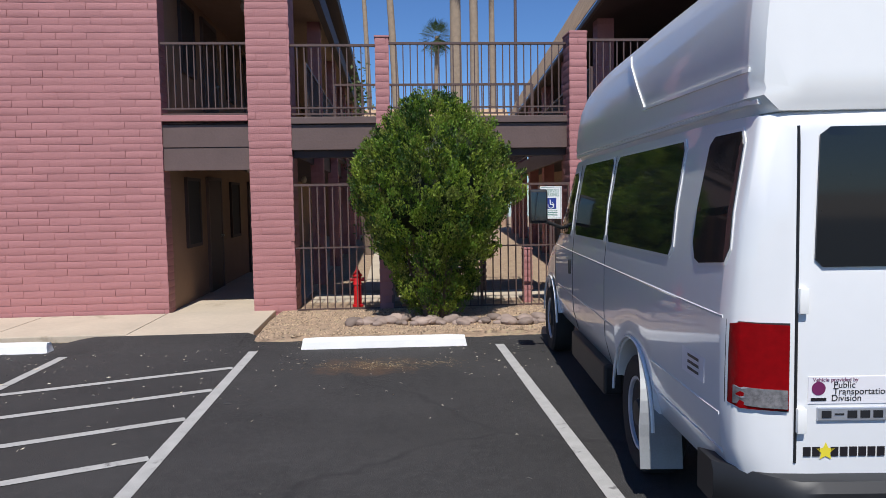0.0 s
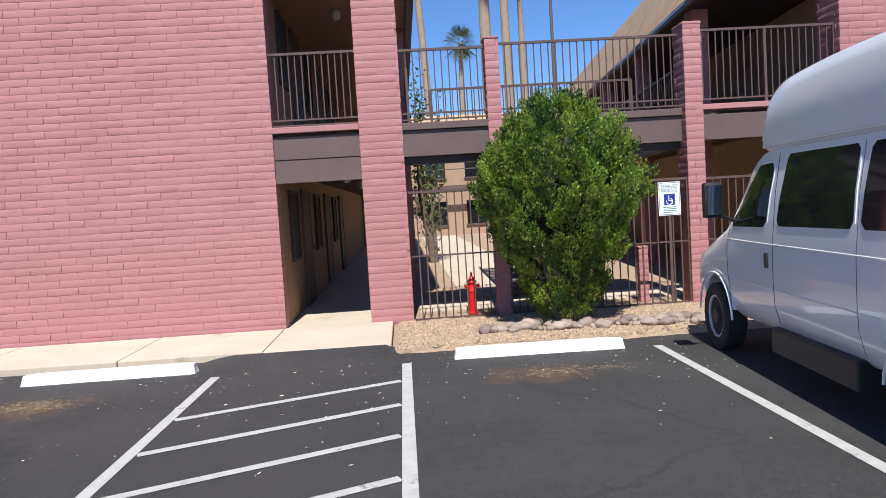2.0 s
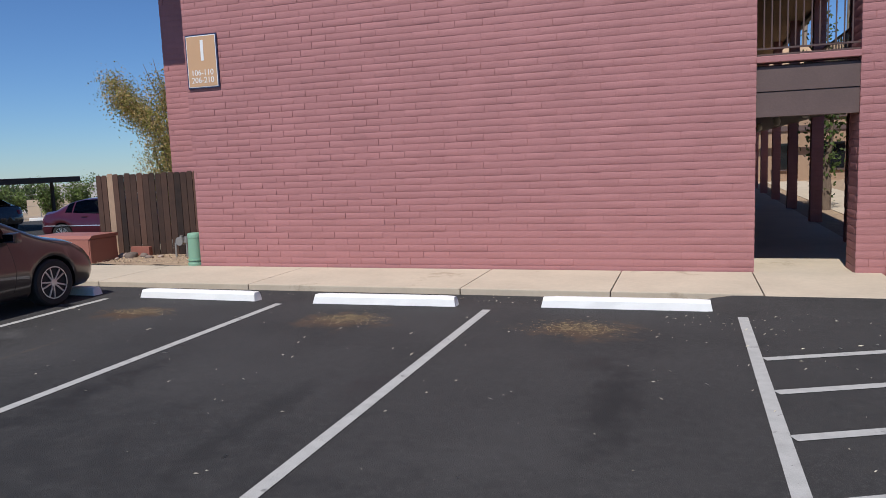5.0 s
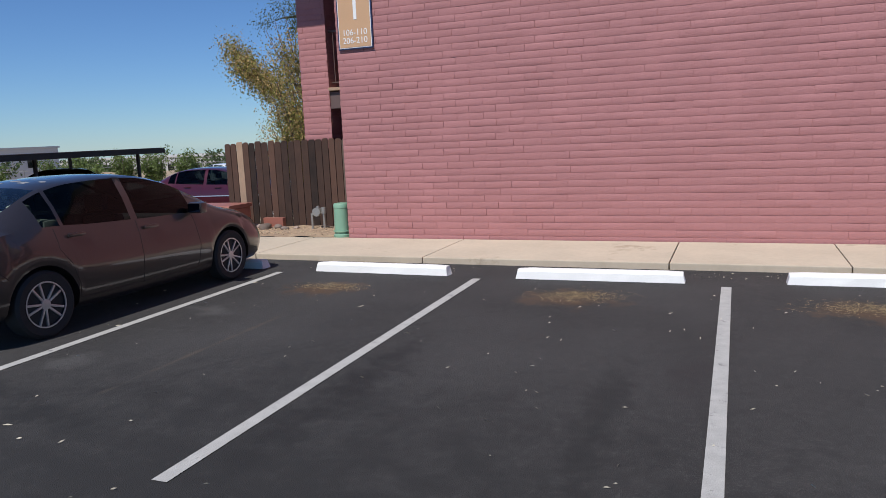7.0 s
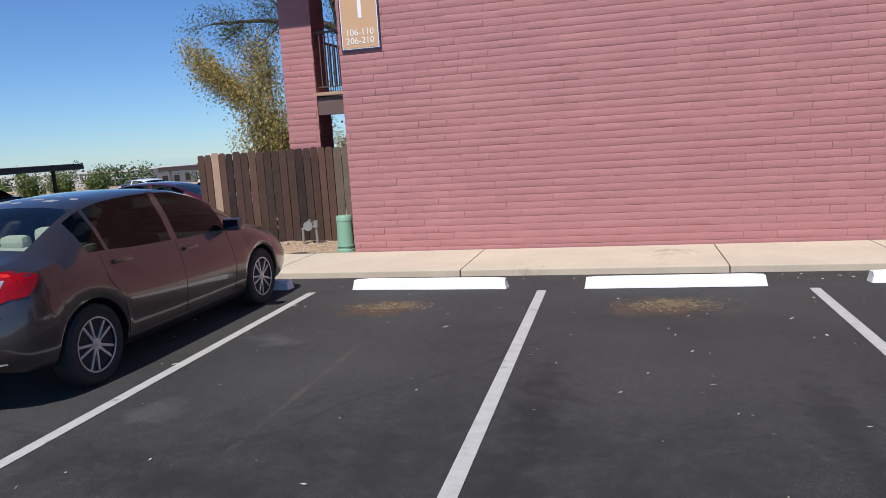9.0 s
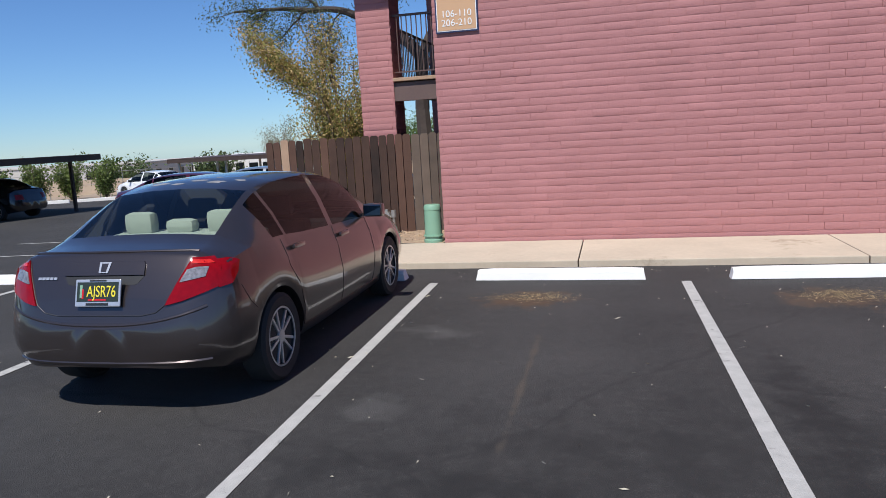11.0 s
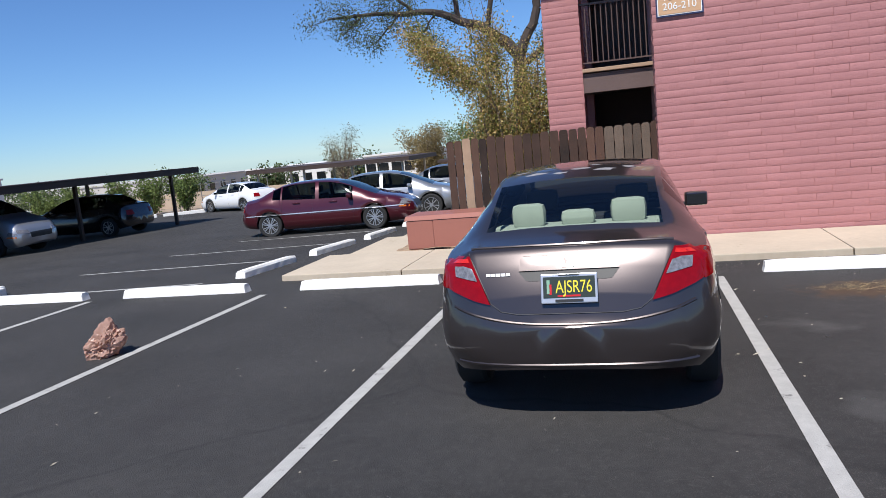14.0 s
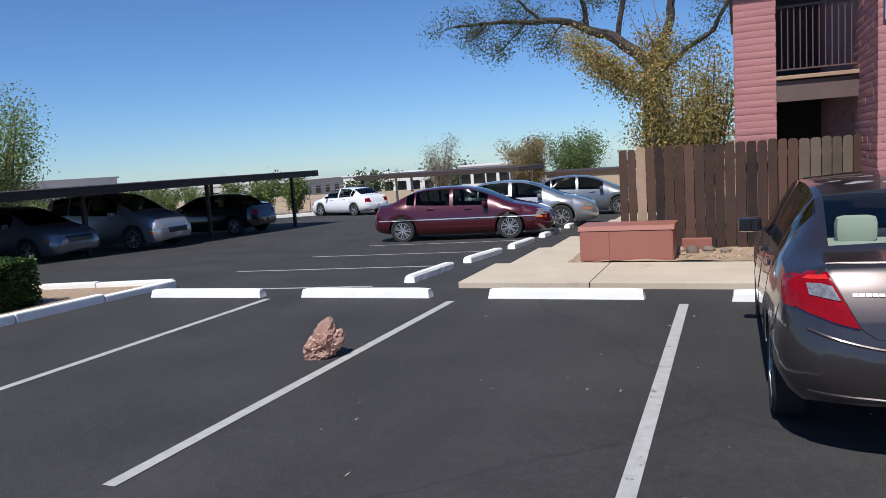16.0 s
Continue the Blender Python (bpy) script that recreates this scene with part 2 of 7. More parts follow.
    # stall stains: centre x, y, half-length, half-width, colour, strength
    spots = [(-8.8, 2.9, 4.6, 3.0, (0.0150, 0.0143, 0.0141), 0.8), (-12.0, 2.4, 2.4, 0.5, (0.015, 0.014, 0.014), 0.7), (-9.6, 4.1, 1.6, 0.35, (0.0165, 0.0155, 0.015), 0.6),
             (-2.7, 4.9, 0.9, 1.2, (0.038, 0.034, 0.031), 0.45), (0.2, 5.2, 0.9, 0.8, (0.036, 0.033, 0.031), 0.4), (-0.35, 7.3, 0.5, 0.28, (0.016, 0.013, 0.011), 0.8), (-5.2, 7.35, 0.45, 0.3, (0.017, 0.013, 0.011), 0.75),
             (-10.7, 7.35, 0.5, 0.3, (0.018, 0.014, 0.012), 0.75), (-7.9, 7.3, 0.5, 0.3, (0.019, 0.014, 0.012), 0.7), (-7.1, 4.6, 0.22, 1.6, (0.014, 0.0135, 0.013), 0.7),
             (-0.35, 7.32, 0.8, 0.5, (0.09, 0.052, 0.03), 0.9), (-5.25, 7.42, 0.85, 0.6, (0.085, 0.052, 0.031), 0.95),
             (-7.95, 7.45, 0.75, 0.6, (0.085, 0.052, 0.031), 0.95), (-10.75, 7.42, 0.75, 0.55, (0.085, 0.05, 0.028), 0.9),
             (-11.4, 4.45, 0.32, 0.4, (0.13, 0.125, 0.12), 0.28), (-11.4, 6.25, 0.4, 0.3, (0.13, 0.125, 0.12), 0.28),
             (-10.52, 5.2, 0.05, 1.9, (0.075, 0.06, 0.045), 0.8), (-10.6, 3.5, 0.7, 0.3, (0.013, 0.0125, 0.0125), 0.8), (-11.2, 3.75, 0.5, 0.25, (0.014, 0.013, 0.013), 0.7),
             (-4.75, 5.3, 0.35, 1.8, (0.013, 0.012, 0.012), 0.85), (-8.82, 4.5, 0.26, 2.0, (0.012, 0.011, 0.011), 0.9),
             (-5.0, 6.3, 0.3, 0.35, (0.02, 0.018, 0.017), 0.7), (-6.6, 5.3, 0.3, 1.0, (0.024, 0.02, 0.02), 0.6),
             (-15.9, 4.2, 0.5, 1.1, (0.024, 0.021, 0.021), 0.6), (-14.0, 5.0, 0.35, 0.8, (0.024, 0.021, 0.021), 0.5)]
    for x, y, hx, hy, c, k in spots:
        mp = nt.nodes.new("ShaderNodeMapping")
        mp.vector_type = "POINT"
        mp.inputs["Location"].default_value = (-x / hx, -y / hy, 0)
        mp.inputs["Scale"].default_value = (1 / hx, 1 / hy, 0)
        nt.links.new(tc.outputs["Object"], mp.inputs["Vector"])
        ln = nt.nodes.new("ShaderNodeVectorMath")
        ln.operation = "LENGTH"
        nt.links.new(mp.outputs[0], ln.inputs[0])
        sub = nt.nodes.new("ShaderNodeMath")
        sub.operation = "MULTIPLY_ADD"
        sub.inputs[1].default_value = 2.6
        nt.links.new(wob.outputs[0], sub.inputs[0])
        neg = nt.nodes.new("ShaderNodeMath")
        neg.operation = "MULTIPLY"
        neg.inputs[1].default_value = -1.0
        nt.links.new(ln.outputs["Value"], neg.inputs[0])
        nt.links.new(neg.outputs[0], sub.inputs[2])
        mr = nt.nodes.new("ShaderNodeMapRange")
        mr.inputs[1].default_value, mr.inputs[2].default_value, mr.inputs[4].default_value = 0.55, 1.15, k
        nt.links.new(sub.outputs[0], mr.inputs[0])
        mm = nt.nodes.new("ShaderNodeMix")
        mm.data_type = "RGBA"
        mm.inputs[7].default_value = (*c, 1)
        nt.links.new(mr.outputs[0], mm.inputs[0])
        nt.links.new(col, mm.inputs[6])
        col = mm.outputs[2]
    nt.links.new(col, b.inputs["Base Color"])
    return m


M["asphalt"] = asphalt_mat()
M["line"] = mat("worn_line_paint", (0.40, 0.39, 0.37), 0.85, vary=0.25, scale=9, bump=0.5, bump_scale=140, second=(0.16, 0.155, 0.15), second_at=0.60)


# ---- mesh helpers ----
def box(bm, x0, x1, y0, y1, z0, z1, bevel=0.0):
    r = bmesh.ops.create_cube(bm, size=1.0, matrix=Matrix.Translation(((x0 + x1) / 2, (y0 + y1) / 2, (z0 + z1) / 2)) @ Matrix.Diagonal((x1 - x0, y1 - y0, z1 - z0, 1)))
    if bevel:
        es = {e for v in r["verts"] for e in v.link_edges}
        bmesh.ops.bevel(bm, geom=list(es), offset=bevel, segments=2, affect="EDGES", profile=0.6)
    return r["verts"]


def rod(bm, a, b, r, n=8, r2=None):
    a, b = Vector(a), Vector(b)
    d = b - a
    m = Matrix.Translation((a + b) / 2) @ d.to_track_quat("Z", "Y").to_matrix().to_4x4()
    bmesh.ops.create_cone(bm, cap_ends=True, segments=n, radius1=r, radius2=r if r2 is None else r2, depth=d.length, matrix=m)


def tube(bm, pts, r, n=6):
    """One continuous round bead through a row of points."""
    rings = []
    for k, p in enumerate(pts):
        d = (pts[min(k + 1, len(pts) - 1)] - pts[max(k - 1, 0)]).normalized()
        u = d.cross(Vector((0.31, 0.17, 0.93))).normalized()
        w = d.cross(u)
        rings.append([bm.verts.new(p + (u * math.cos(2 * math.pi * q / n) + w * math.sin(2 * math.pi * q / n)) * r) for q in range(n)])
    for a, b in zip(rings, rings[1:]):
        for q in range(n):
            bm.faces.new((a[q], a[(q + 1) % n], b[(q + 1) % n], b[q]))
    if rings:
        bm.faces.new(list(reversed(rings[0])))
        bm.faces.new(rings[-1])


def lathe(bm, profile, n=20, m=Matrix()):
    """Turn a profile of (radius, height) round the z axis."""
    rings = [[bm.verts.new(m @ Vector((r * math.cos(2 * math.pi * k / n), r * math.sin(2 * math.pi * k / n), z))) for k in range(n)] for r, z in profile]
    for p, q in zip(rings, rings[1:]):
        for k in range(n):
            bm.faces.new((p[k], p[(k + 1) % n], q[(k + 1) % n], q[k]))
    bm.faces.new(rings[-1])
    bm.faces.new(list(reversed(rings[0])))


def mesh_of(name, bm, material, smooth=False):
    me = bpy.data.meshes.new(name)
    bm.normal_update()
    bm.to_mesh(me)
    bm.free()
    me.materials.append(material)
    if smooth:
        me.polygons.foreach_set("use_smooth", [True] * len(me.polygons))
        me.set_sharp_from_angle(angle=radians(40))
    return me


def part(name, bm, material, parent, label="", smooth=False, kind=""):
    ob = new(name, mesh_of(name, bm, material, smooth))
    ob.parent = parent
    return tagged(ob, label, kind=kind)


def thing(name, bm, material, label, category, group="", kind="", smooth=False):
    return tagged(new(name, mesh_of(name, bm, material, smooth)), label, category, group, kind)


def empty(name, label, category, group="", kind="", m=Matrix()):
    ob = new(name)
    ob.matrix_basis = m
    return tagged(ob, label, category, group, kind)


def raw(name, verts, faces, material, parent=None, label="", kind="", category=""):
    me = bpy.data.meshes.new(name)
    me.from_pydata(verts, [], faces)
    me.materials.append(material)
    ob = new(name, me)
    ob.parent = parent
    return tagged(ob, label, category, kind=kind)


def gz(y):
    """Height of the lot: level by the stalls, falling gently away to the north."""
    if y < 8.4:
        return 0.0
    if y < 17:
        return -0.043 * (y - 8.4)
    return -0.37 - 0.026 * (y - 17)


# ---- ground ----
def sheet(name, xs, ys, dz, material, label, category):
    verts = [(x, y, gz(y) + dz) for y in ys for x in xs]
    n = len(xs)
    faces = [(j * n + i, j * n + i + 1, (j + 1) * n + i + 1, (j + 1) * n + i) for j in range(len(ys) - 1) for i in range(n - 1)]
    return raw(name, verts, faces, material, None, label, "structure", category)


def far_z(x, y):
    """The desert falls away slowly north and west of the lot."""
    return gz(y) - 0.028 * max(0.0, -42 - x)


gx, gy = [-2500, -900, -300, -120, -60, -42, -20, 0, 40, 120, 500, 2500], [-2500, -300, 0, 8.4, 17, 30, 60, 120, 300, 900, 2500]
raw("ground", [(x, y, far_z(x, y) - 0.03) for y in gy for x in gx], [(j * 12 + i, j * 12 + i + 1, (j + 1) * 12 + i + 1, (j + 1) * 12 + i) for j in range(10) for i in range(11)],
    M["dirt"], None, "dry tan desert ground beyond the lot", "structure", "ground")
sheet("road", [-39, -20, 0, 40], [-45, 0, 8.4, 17, 25, 38], 0.0, M["asphalt"], "dark sealed asphalt parking lot", "parking lot")

# ---- lot markings and kerbs ----
def flat_line(a, b, w=0.10, name="parking_line"):
    (ax, ay), (bx, by) = a, b
    d = Vector((bx - ax, by - ay, 0))
    s = Vector((-d.y, d.x, 0)).normalized() * w / 2
    n = 6
    verts = []
    for k in range(n + 1):
        p = Vector((ax, ay, 0)) + d * k / n
        for q in (p + s, p - s):
            verts.append((q.x, q.y, gz(q.y) + 0.005))
    faces = [(2 * k, 2 * k + 1, 2 * k + 3, 2 * k + 2) for k in range(n)]
    return raw(name, verts, faces, M["line"], None, "worn white painted parking stall line", "structure", "line")


STALLS = [1.12, -1.65, -3.70, -6.44, -9.18, -11.92, -14.67, -17.40, -20.10]
for x in STALLS:
    flat_line((x + {-11.92: 0.12, -9.18: 0.08, -14.67: 0.03, -17.40: -0.08}.get(x, 0), 3.0), (x, 8.24))
for k in range(5):
    flat_line((-3.64, 6.64 - 0.88 * k), (-1.71, 7.46 - 0.86 * k), 0.095)
for k, y in enumerate((9.45, 12.05, 14.75, 17.5, 20.2, 22.9)):
    flat_line((-23.0, y - 0.75), (-19.1, y - 0.02), 0.10)


def wheel_stop(x, y, rz=0.0, label="white painted concrete wheel stop on the asphalt"):
    bm = bmesh.new()
    prof = [(-0.085, 0), (-0.075, 0.085), (-0.05, 0.118), (0.05, 0.118), (0.075, 0.085), (0.085, 0)]
    n = 12
    rnd = random.Random(round(x * 100))
    rows = []
    for k in range(n + 1):
        u = -0.915 + 1.83 * k / n
        sh = 0.75 if k in (0, n) else 1.0
        rows.append([bm.verts.new((u + (0 if z else (0.02 if k == n else -0.02 if k == 0 else 0)), p + rnd.uniform(-0.003, 0.003), z * (1 if sh == 1 else 0.93))) for p, z in prof])
    for a, b in zip(rows, rows[1:]):
        for j in range(len(prof) - 1):
            bm.faces.new((a[j], a[j + 1], b[j + 1], b[j]))
    bm.faces.new(rows[0])
    bm.faces.new(list(reversed(rows[-1])))
    bmesh.ops.recalc_face_normals(bm, faces=bm.faces)
    ob = thing("wheel_stop", bm, M["white_paint"], label, "wheel stop", "wheel stops of the lot")
    ob.matrix_basis = pose(x, y, gz(y) + 0.002, 0, 0, rz)
    if rz:
        ob.matrix_basis = pose(x, y, gz(y) + 0.002, -2.4, 0, 0) @ pose(0, 0, 0, 0, 0, rz)
    return ob


for x, y, rz in ((-0.19, 8.30, -2), (-4.92, 8.57, 1), (-7.79, 8.40, 1.5), (-10.52, 8.43, -1.5), (-13.25, 8.50, 0), (-16.05, 8.53, 1), (-18.70, 8.46, 2), (-21.20, 8.33, 3)):
    wheel_stop(x, y, rz)
for k, y in enumerate((10.75, 13.4, 16.1, 18.85, 21.6, 24.3)):
    wheel_stop(-18.72, y, 90 + (2, -1, 1, 0, 2, -1)[k], "white painted concrete wheel stop beside the pavement")

# pavement with a kerb, in slabs
def slab(name, x0, x1, y0, y1, z0, z1, label, parent=None, material=None, bevel=0.012):
    bm = bmesh.new()
    box(bm, x0, x1, y0, y1, z0, z1, bevel)
    return part(name, bm, material or M["concrete"], parent, label)


PZ = 0.045
pavement = empty("pavement", "pale tan concrete pavement with a low kerb", "pavement", kind="structure")
edges = [-17.72, -15.9, -13.1, -10.35, -7.1, -5.15, -3.40]
for x0, x1 in zip(edges, edges[1:]):
    slab("slab", x0 + 0.006, x1 - 0.006, 9.33, 10.99 if x0 > -12.6 else 11.0, -0.25, PZ, "", pavement)
slab("slab", -3.394, -1.83, 9.25, 11.06, -0.25, PZ, "", pavement)
for k in range(5):
    y0 = 11.0 + 2.8 * k
    slab("slab", -17.72 + 0.012 * k, -16.55, y0 + 0.006, y0 + 2.8 - 0.006, gz(y0 + 1.4) - 0.3, gz(y0 + 1.4) + 0.09, "", pavement)
V, F = [], []
for j in range(7):
    y = 8.25 + (9.252 - 8.25) * j / 6
    for i in range(13):
        x = -4.15 + 2.45 * i / 12
        side = min(1.0, max(0.0, (x + 4.15) / 0.35), max(0.0, (-1.70 - x) / 0.12))
        V.append((x, y, gz(y) - 0.006 + 0.009 * min(1, j) * min(1.0, side * 4) + side * 0.072 * (j / 6) ** 1.5))
for j in range(6):
    F += [(13 * j + i, 13 * j + i + 1, 13 * j + i + 14, 13 * j + i + 13) for i in range(12)]
raw("apron", V, F, M["asphalt"], None, "asphalt apron rising to the pavement", "structure", "ramp")

# planting bed before the fence
bm = bmesh.new()
g = bmesh.ops.create_grid(bm, x_segments=60, y_segments=26, size=0.5, matrix=Matrix.Translation((1.05, 9.96, 0)) @ Matrix.Diagonal((5.74, 2.2, 1, 1)))
for v in g["verts"]:
    e = min(1, (v.co.y - 8.86) / 0.25, (v.co.x + 1.82) / 0.06)
    v.co.z = -0.03 + 0.065 * e + 0.018 * noise.noise(v.co * 3.1) + 0.012 * noise.noise(v.co * 11)
    if v.co.y < 8.9:
        v.co.y += 0.10 * noise.noise(Vector((v.co.x * 1.7, 0, 0)))
thing("planting_bed", bm, M["gravel"], "planting bed of brown gravel and leaf litter", "gravel bed", kind="structure", smooth=True)
bm = bmesh.new()
g = bmesh.ops.create_grid(bm, x_segments=30, y_segments=14, size=0.5, matrix=Matrix.Translation((-14.5, 11.75, 0)) @ Matrix.Diagonal((4.1, 1.5, 1, 1)))
for v in g["verts"]:
    v.co.z = 0.05 + 0.04 * noise.noise(v.co * 2.5) + 0.01 * noise.noise(v.co * 12)
thing("planting_bed", bm, M["gravel"], "strip of brown gravel along the wooden fence", "gravel bed", kind="structure", smooth=True)
slab("courtyard_floor", -1.5, 9.0, 11.0, 60, -0.3, 0.015, "", None, M["gravel"])
tagged(bpy.data.objects["courtyard_floor"], "gravel courtyard floor between the two wings", "floor", kind="structure")

# ---- slump-block walls ----
BH, BL = 0.1057, 0.432


def brick_mesh(seed, length=BL):
    """One slumped block: its foot bulges out over the joint below, its ends are nearly flush with the next block."""
    rnd = random.Random(seed)
    u0, u1, w0, w1 = 0.0018, length - 0.0018, 0.0015, BH - 0.0015
    j = lambda k: rnd.uniform(-k, k)
    v = [(u0, 0.03, w0), (u1, 0.03, w0), (u1, 0.03, w1), (u0, 0.03, w1)]
    slump = rnd.uniform(0.0012, 0.0052)
    cols = 5
    for k in range(cols):
        u = u0 + (u1 - u0) * k / (cols - 1)
        end = k in (0, cols - 1)
        y = -slump + j(0.0008) + (0.0006 if end else 0)
        v += [(u, 0.001, w0 + j(0.001)), (u, y, w0 + 0.015 + j(0.005)), (u, y * 0.85 + j(0.0008), w1 - 0.018 + j(0.006)), (u, 0.001, w1 + j(0.001))]
    f = []
    for k in range(cols - 1):
        p, q = 4 + 4 * k, 8 + 4 * k
        f += [(p, q, q + 1, p + 1), (p + 1, q + 1, q + 2, p + 2), (p + 2, q + 2, q + 3, p + 3)]
    e = 4 * cols
    f += [(0, 4, 5, 6, 7, 3), (1, 2, e + 3, e + 2, e + 1, e), (3, 7, 11, 15, 19, 23, 2), (0, 1, e, e - 4, e - 8, e - 12, 4)]
    return v, f


SPEC = {}


def brick_data(kind, length):
    key = (kind, round(length, 3))
    if key not in SPEC:
        v, f = brick_mesh(kind, length)
        me = bpy.data.meshes.new("brick")
        me.from_pydata(v, [], f)
        me.materials.append(M["brick"])
        me.polygons.foreach_set("use_smooth", [True] * len(f))
        me.set_sharp_from_angle(angle=radians(42))
        SPEC[key] = me
    return SPEC[key]


def brickwork(parent, o, rz, length, height, z0=0.0, pick=None, shift=0.0):
    """Lay running-bond courses on a face that starts at o and runs along rz; the bricks in `pick` (u, z) become parts, the rest one joined part."""
    m = pose(o[0], o[1], 0, 0, 0, rz)
    verts, faces = [], []
    rnd = random.Random(round(o[0] * 10 + o[1] * 7 + length * 3))
    for c in range(int(math.ceil(height / BH))):
        z = z0 + c * BH
        u = -BL * (0.5 * (c % 2) + shift) + rnd.uniform(-0.035, 0.035)
        while u < length - 0.01:
            a, b = max(u, 0.0), min(u + BL, length)
            u += BL
            if b - a < 0.05 or z + BH > z0 + height + 0.06:
                continue
            k, L = rnd.randrange(14), round(b - a, 2)
            place = m @ Matrix.Translation((a, rnd.uniform(-0.0015, 0.001), z)) @ pose(0, 0, 0, rnd.uniform(-1.1, 1.1), rnd.uniform(-0.25, 0.25), rnd.uniform(-0.3, 0.3))
            if pick and pick(a, z):
                ob = new("brick", brick_data(k, L))
                ob.parent = parent
                ob.matrix_basis = place
            else:
                v, f = brick_mesh(k, L)
                n = len(verts)
                verts += [tuple(place @ Vector(q)) for q in v]
                faces += [tuple(n + i for i in q) for q in f]
    if verts:
        rest = raw("brick_courses", verts, faces, M["brick"], parent, "", "stuff")
        rest.data.polygons.foreach_set("use_smooth", [True] * len(faces))
        rest.data.set_sharp_from_angle(angle=radians(42))


def block_wall(name, x0, x1, y0, y1, z0, z1, label, category="wall"):
    bm = bmesh.new()
    box(bm, x0, x1, y0, y1, z0, z1)
    return thing(name, bm, M["mortar"], label, category, kind="structure")


WY = 11.02
BRICK_JOBS = []
wall_south = block_wall("wall_south", -12.40, -3.40, WY + 0.006, WY + 0.30, -0.3, 6.2, "long two-storey wall of pink painted slump block")
BRICK_JOBS.append((wall_south, (-12.42, WY), 0, 9.04, 6.2, -0.006, lambda u, z: z < 1.6 and 1.5 < u < 7.9, 0.3))
BRICK_JOBS.append((wall_south, (-3.38, WY), 90, 0.32, 6.2, -0.006, None, 0.1))
BRICK_JOBS.append((wall_south, (-12.42, WY + 0.32), -90, 0.32, 6.2, -0.006, None, 0.1))


def pillar(name, x0, x1, y0, y1, z0, z1, label, pick=None):
    ob = block_wall(name, x0 + 0.006, x1 - 0.006, y0 + 0.006, y1 - 0.006, z0 - 0.2, z1, label, "pillar")
    BRICK_JOBS.append((ob, (x0, y0), 0, x1 - x0, z1 - z0, z0, pick, 0.2))
    BRICK_JOBS.append((ob, (x1, y0), 90, y1 - y0, z1 - z0, z0, None, 0.4))
    BRICK_JOBS.append((ob, (x0, y1), -90, y1 - y0, z1 - z0, z0, None, 0.4))
    bm = bmesh.new()
    box(bm, x0 - 0.01, x1 + 0.01, y0 - 0.01, y1 + 0.01, z1, z1 + 0.03, 0.008)
    part("cap", bm, M["mortar"], ob)
    return ob


pillar("pillar", -2.14, -1.52, WY, WY + 0.6, 0.015, 6.2, "tall pillar of pink painted slump block beside the passage", lambda u, z: z < 4.8)
pillar("pillar", -0.27, -0.07, WY - 0.05, WY + 0.25, 0.015, 4.04, "narrow pink slump-block post carrying the walkway railing")
pillar("pillar", 2.60, 2.86, WY - 0.15, WY + 0.25, 0.0, 4.08, "pink slump-block post at the end of the walkway")


# ---- passage under the west wing ----
def wall_box(name, x0, x1, y0, y1, z0, z1, material, label, category="wall"):
    bm = bmesh.new()
    box(bm, x0, x1, y0, y1, z0, z1)
    return thing(name, bm, material, label, category, kind="structure")


M["passage"] = mat("tan_passage_wall", (0.30, 0.19, 0.12), 0.9, vary=0.18, scale=2, bump=0.3, bump_scale=90)
wall_box("wall_passage", -3.62, -3.40, WY + 0.34, 34, -0.2, 6.1, M["passage"], "tan painted wall along the covered passage")
wall_box("floor_passage", -3.40, -1.52, WY + 0.05, 34, -0.25, 0.03, M["concrete"], "bare concrete floor of the covered passage", "floor")
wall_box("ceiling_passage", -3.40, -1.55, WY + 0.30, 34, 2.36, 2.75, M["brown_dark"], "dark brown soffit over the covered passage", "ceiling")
wall_box("floor_balcony", -3.40, -1.40, WY + 0.28, 34, 2.755, 2.84, M["brown"], "walkway deck of the upper storey", "floor")
wall_box("ceiling_balcony", -3.60, -1.30, WY + 0.32, 34, 5.10, 5.40, M["stucco"], "pale soffit under the roof overhang", "ceiling")
wall_box("wall_passage_end", -3.40, -1.55, 33.7, 33.95, 0.0, 5.3, M["passage"], "wall closing the covered passage")


def lap_beam(name, x0, x1, y, z0, z1, laps, label, depth=0.12):
    """A brown fascia made of boards that lap one over the other."""
    ob = empty(name, label, "beam", kind="structure")
    h = (z1 - z0) / laps
    for k in range(laps):
        bm = bmesh.new()
        box(bm, x0, x1, y + 0.012 * (laps - 1 - k), y + depth, z0 + h * k + (0.006 if k else 0), z0 + h * (k + 1), 0.004)
        part("board", bm, M["brown"], ob)
    return ob


lap_beam("beam_passage", -3.385, -2.14, WY + 0.03, 2.14, 2.80, 2, "brown painted board fascia over the passage mouth", 0.2)
bm = bmesh.new()
box(bm, -3.38, -2.14, WY - 0.03, WY + 0.25, 2.85, 2.935, 0.01)
thing("ledge_passage", bm, M["brick"], "pink painted ledge under the upper railing", "ledge", kind="structure")
lap_beam("beam_bridge", -1.52, 2.60, WY + 0.02, 2.42, 2.79, 1, "brown painted beam carrying the walkway bridge", 0.16)
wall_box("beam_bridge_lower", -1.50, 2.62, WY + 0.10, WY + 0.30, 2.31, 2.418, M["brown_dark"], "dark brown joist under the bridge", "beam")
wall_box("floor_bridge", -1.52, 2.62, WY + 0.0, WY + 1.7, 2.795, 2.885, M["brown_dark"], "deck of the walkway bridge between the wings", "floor")


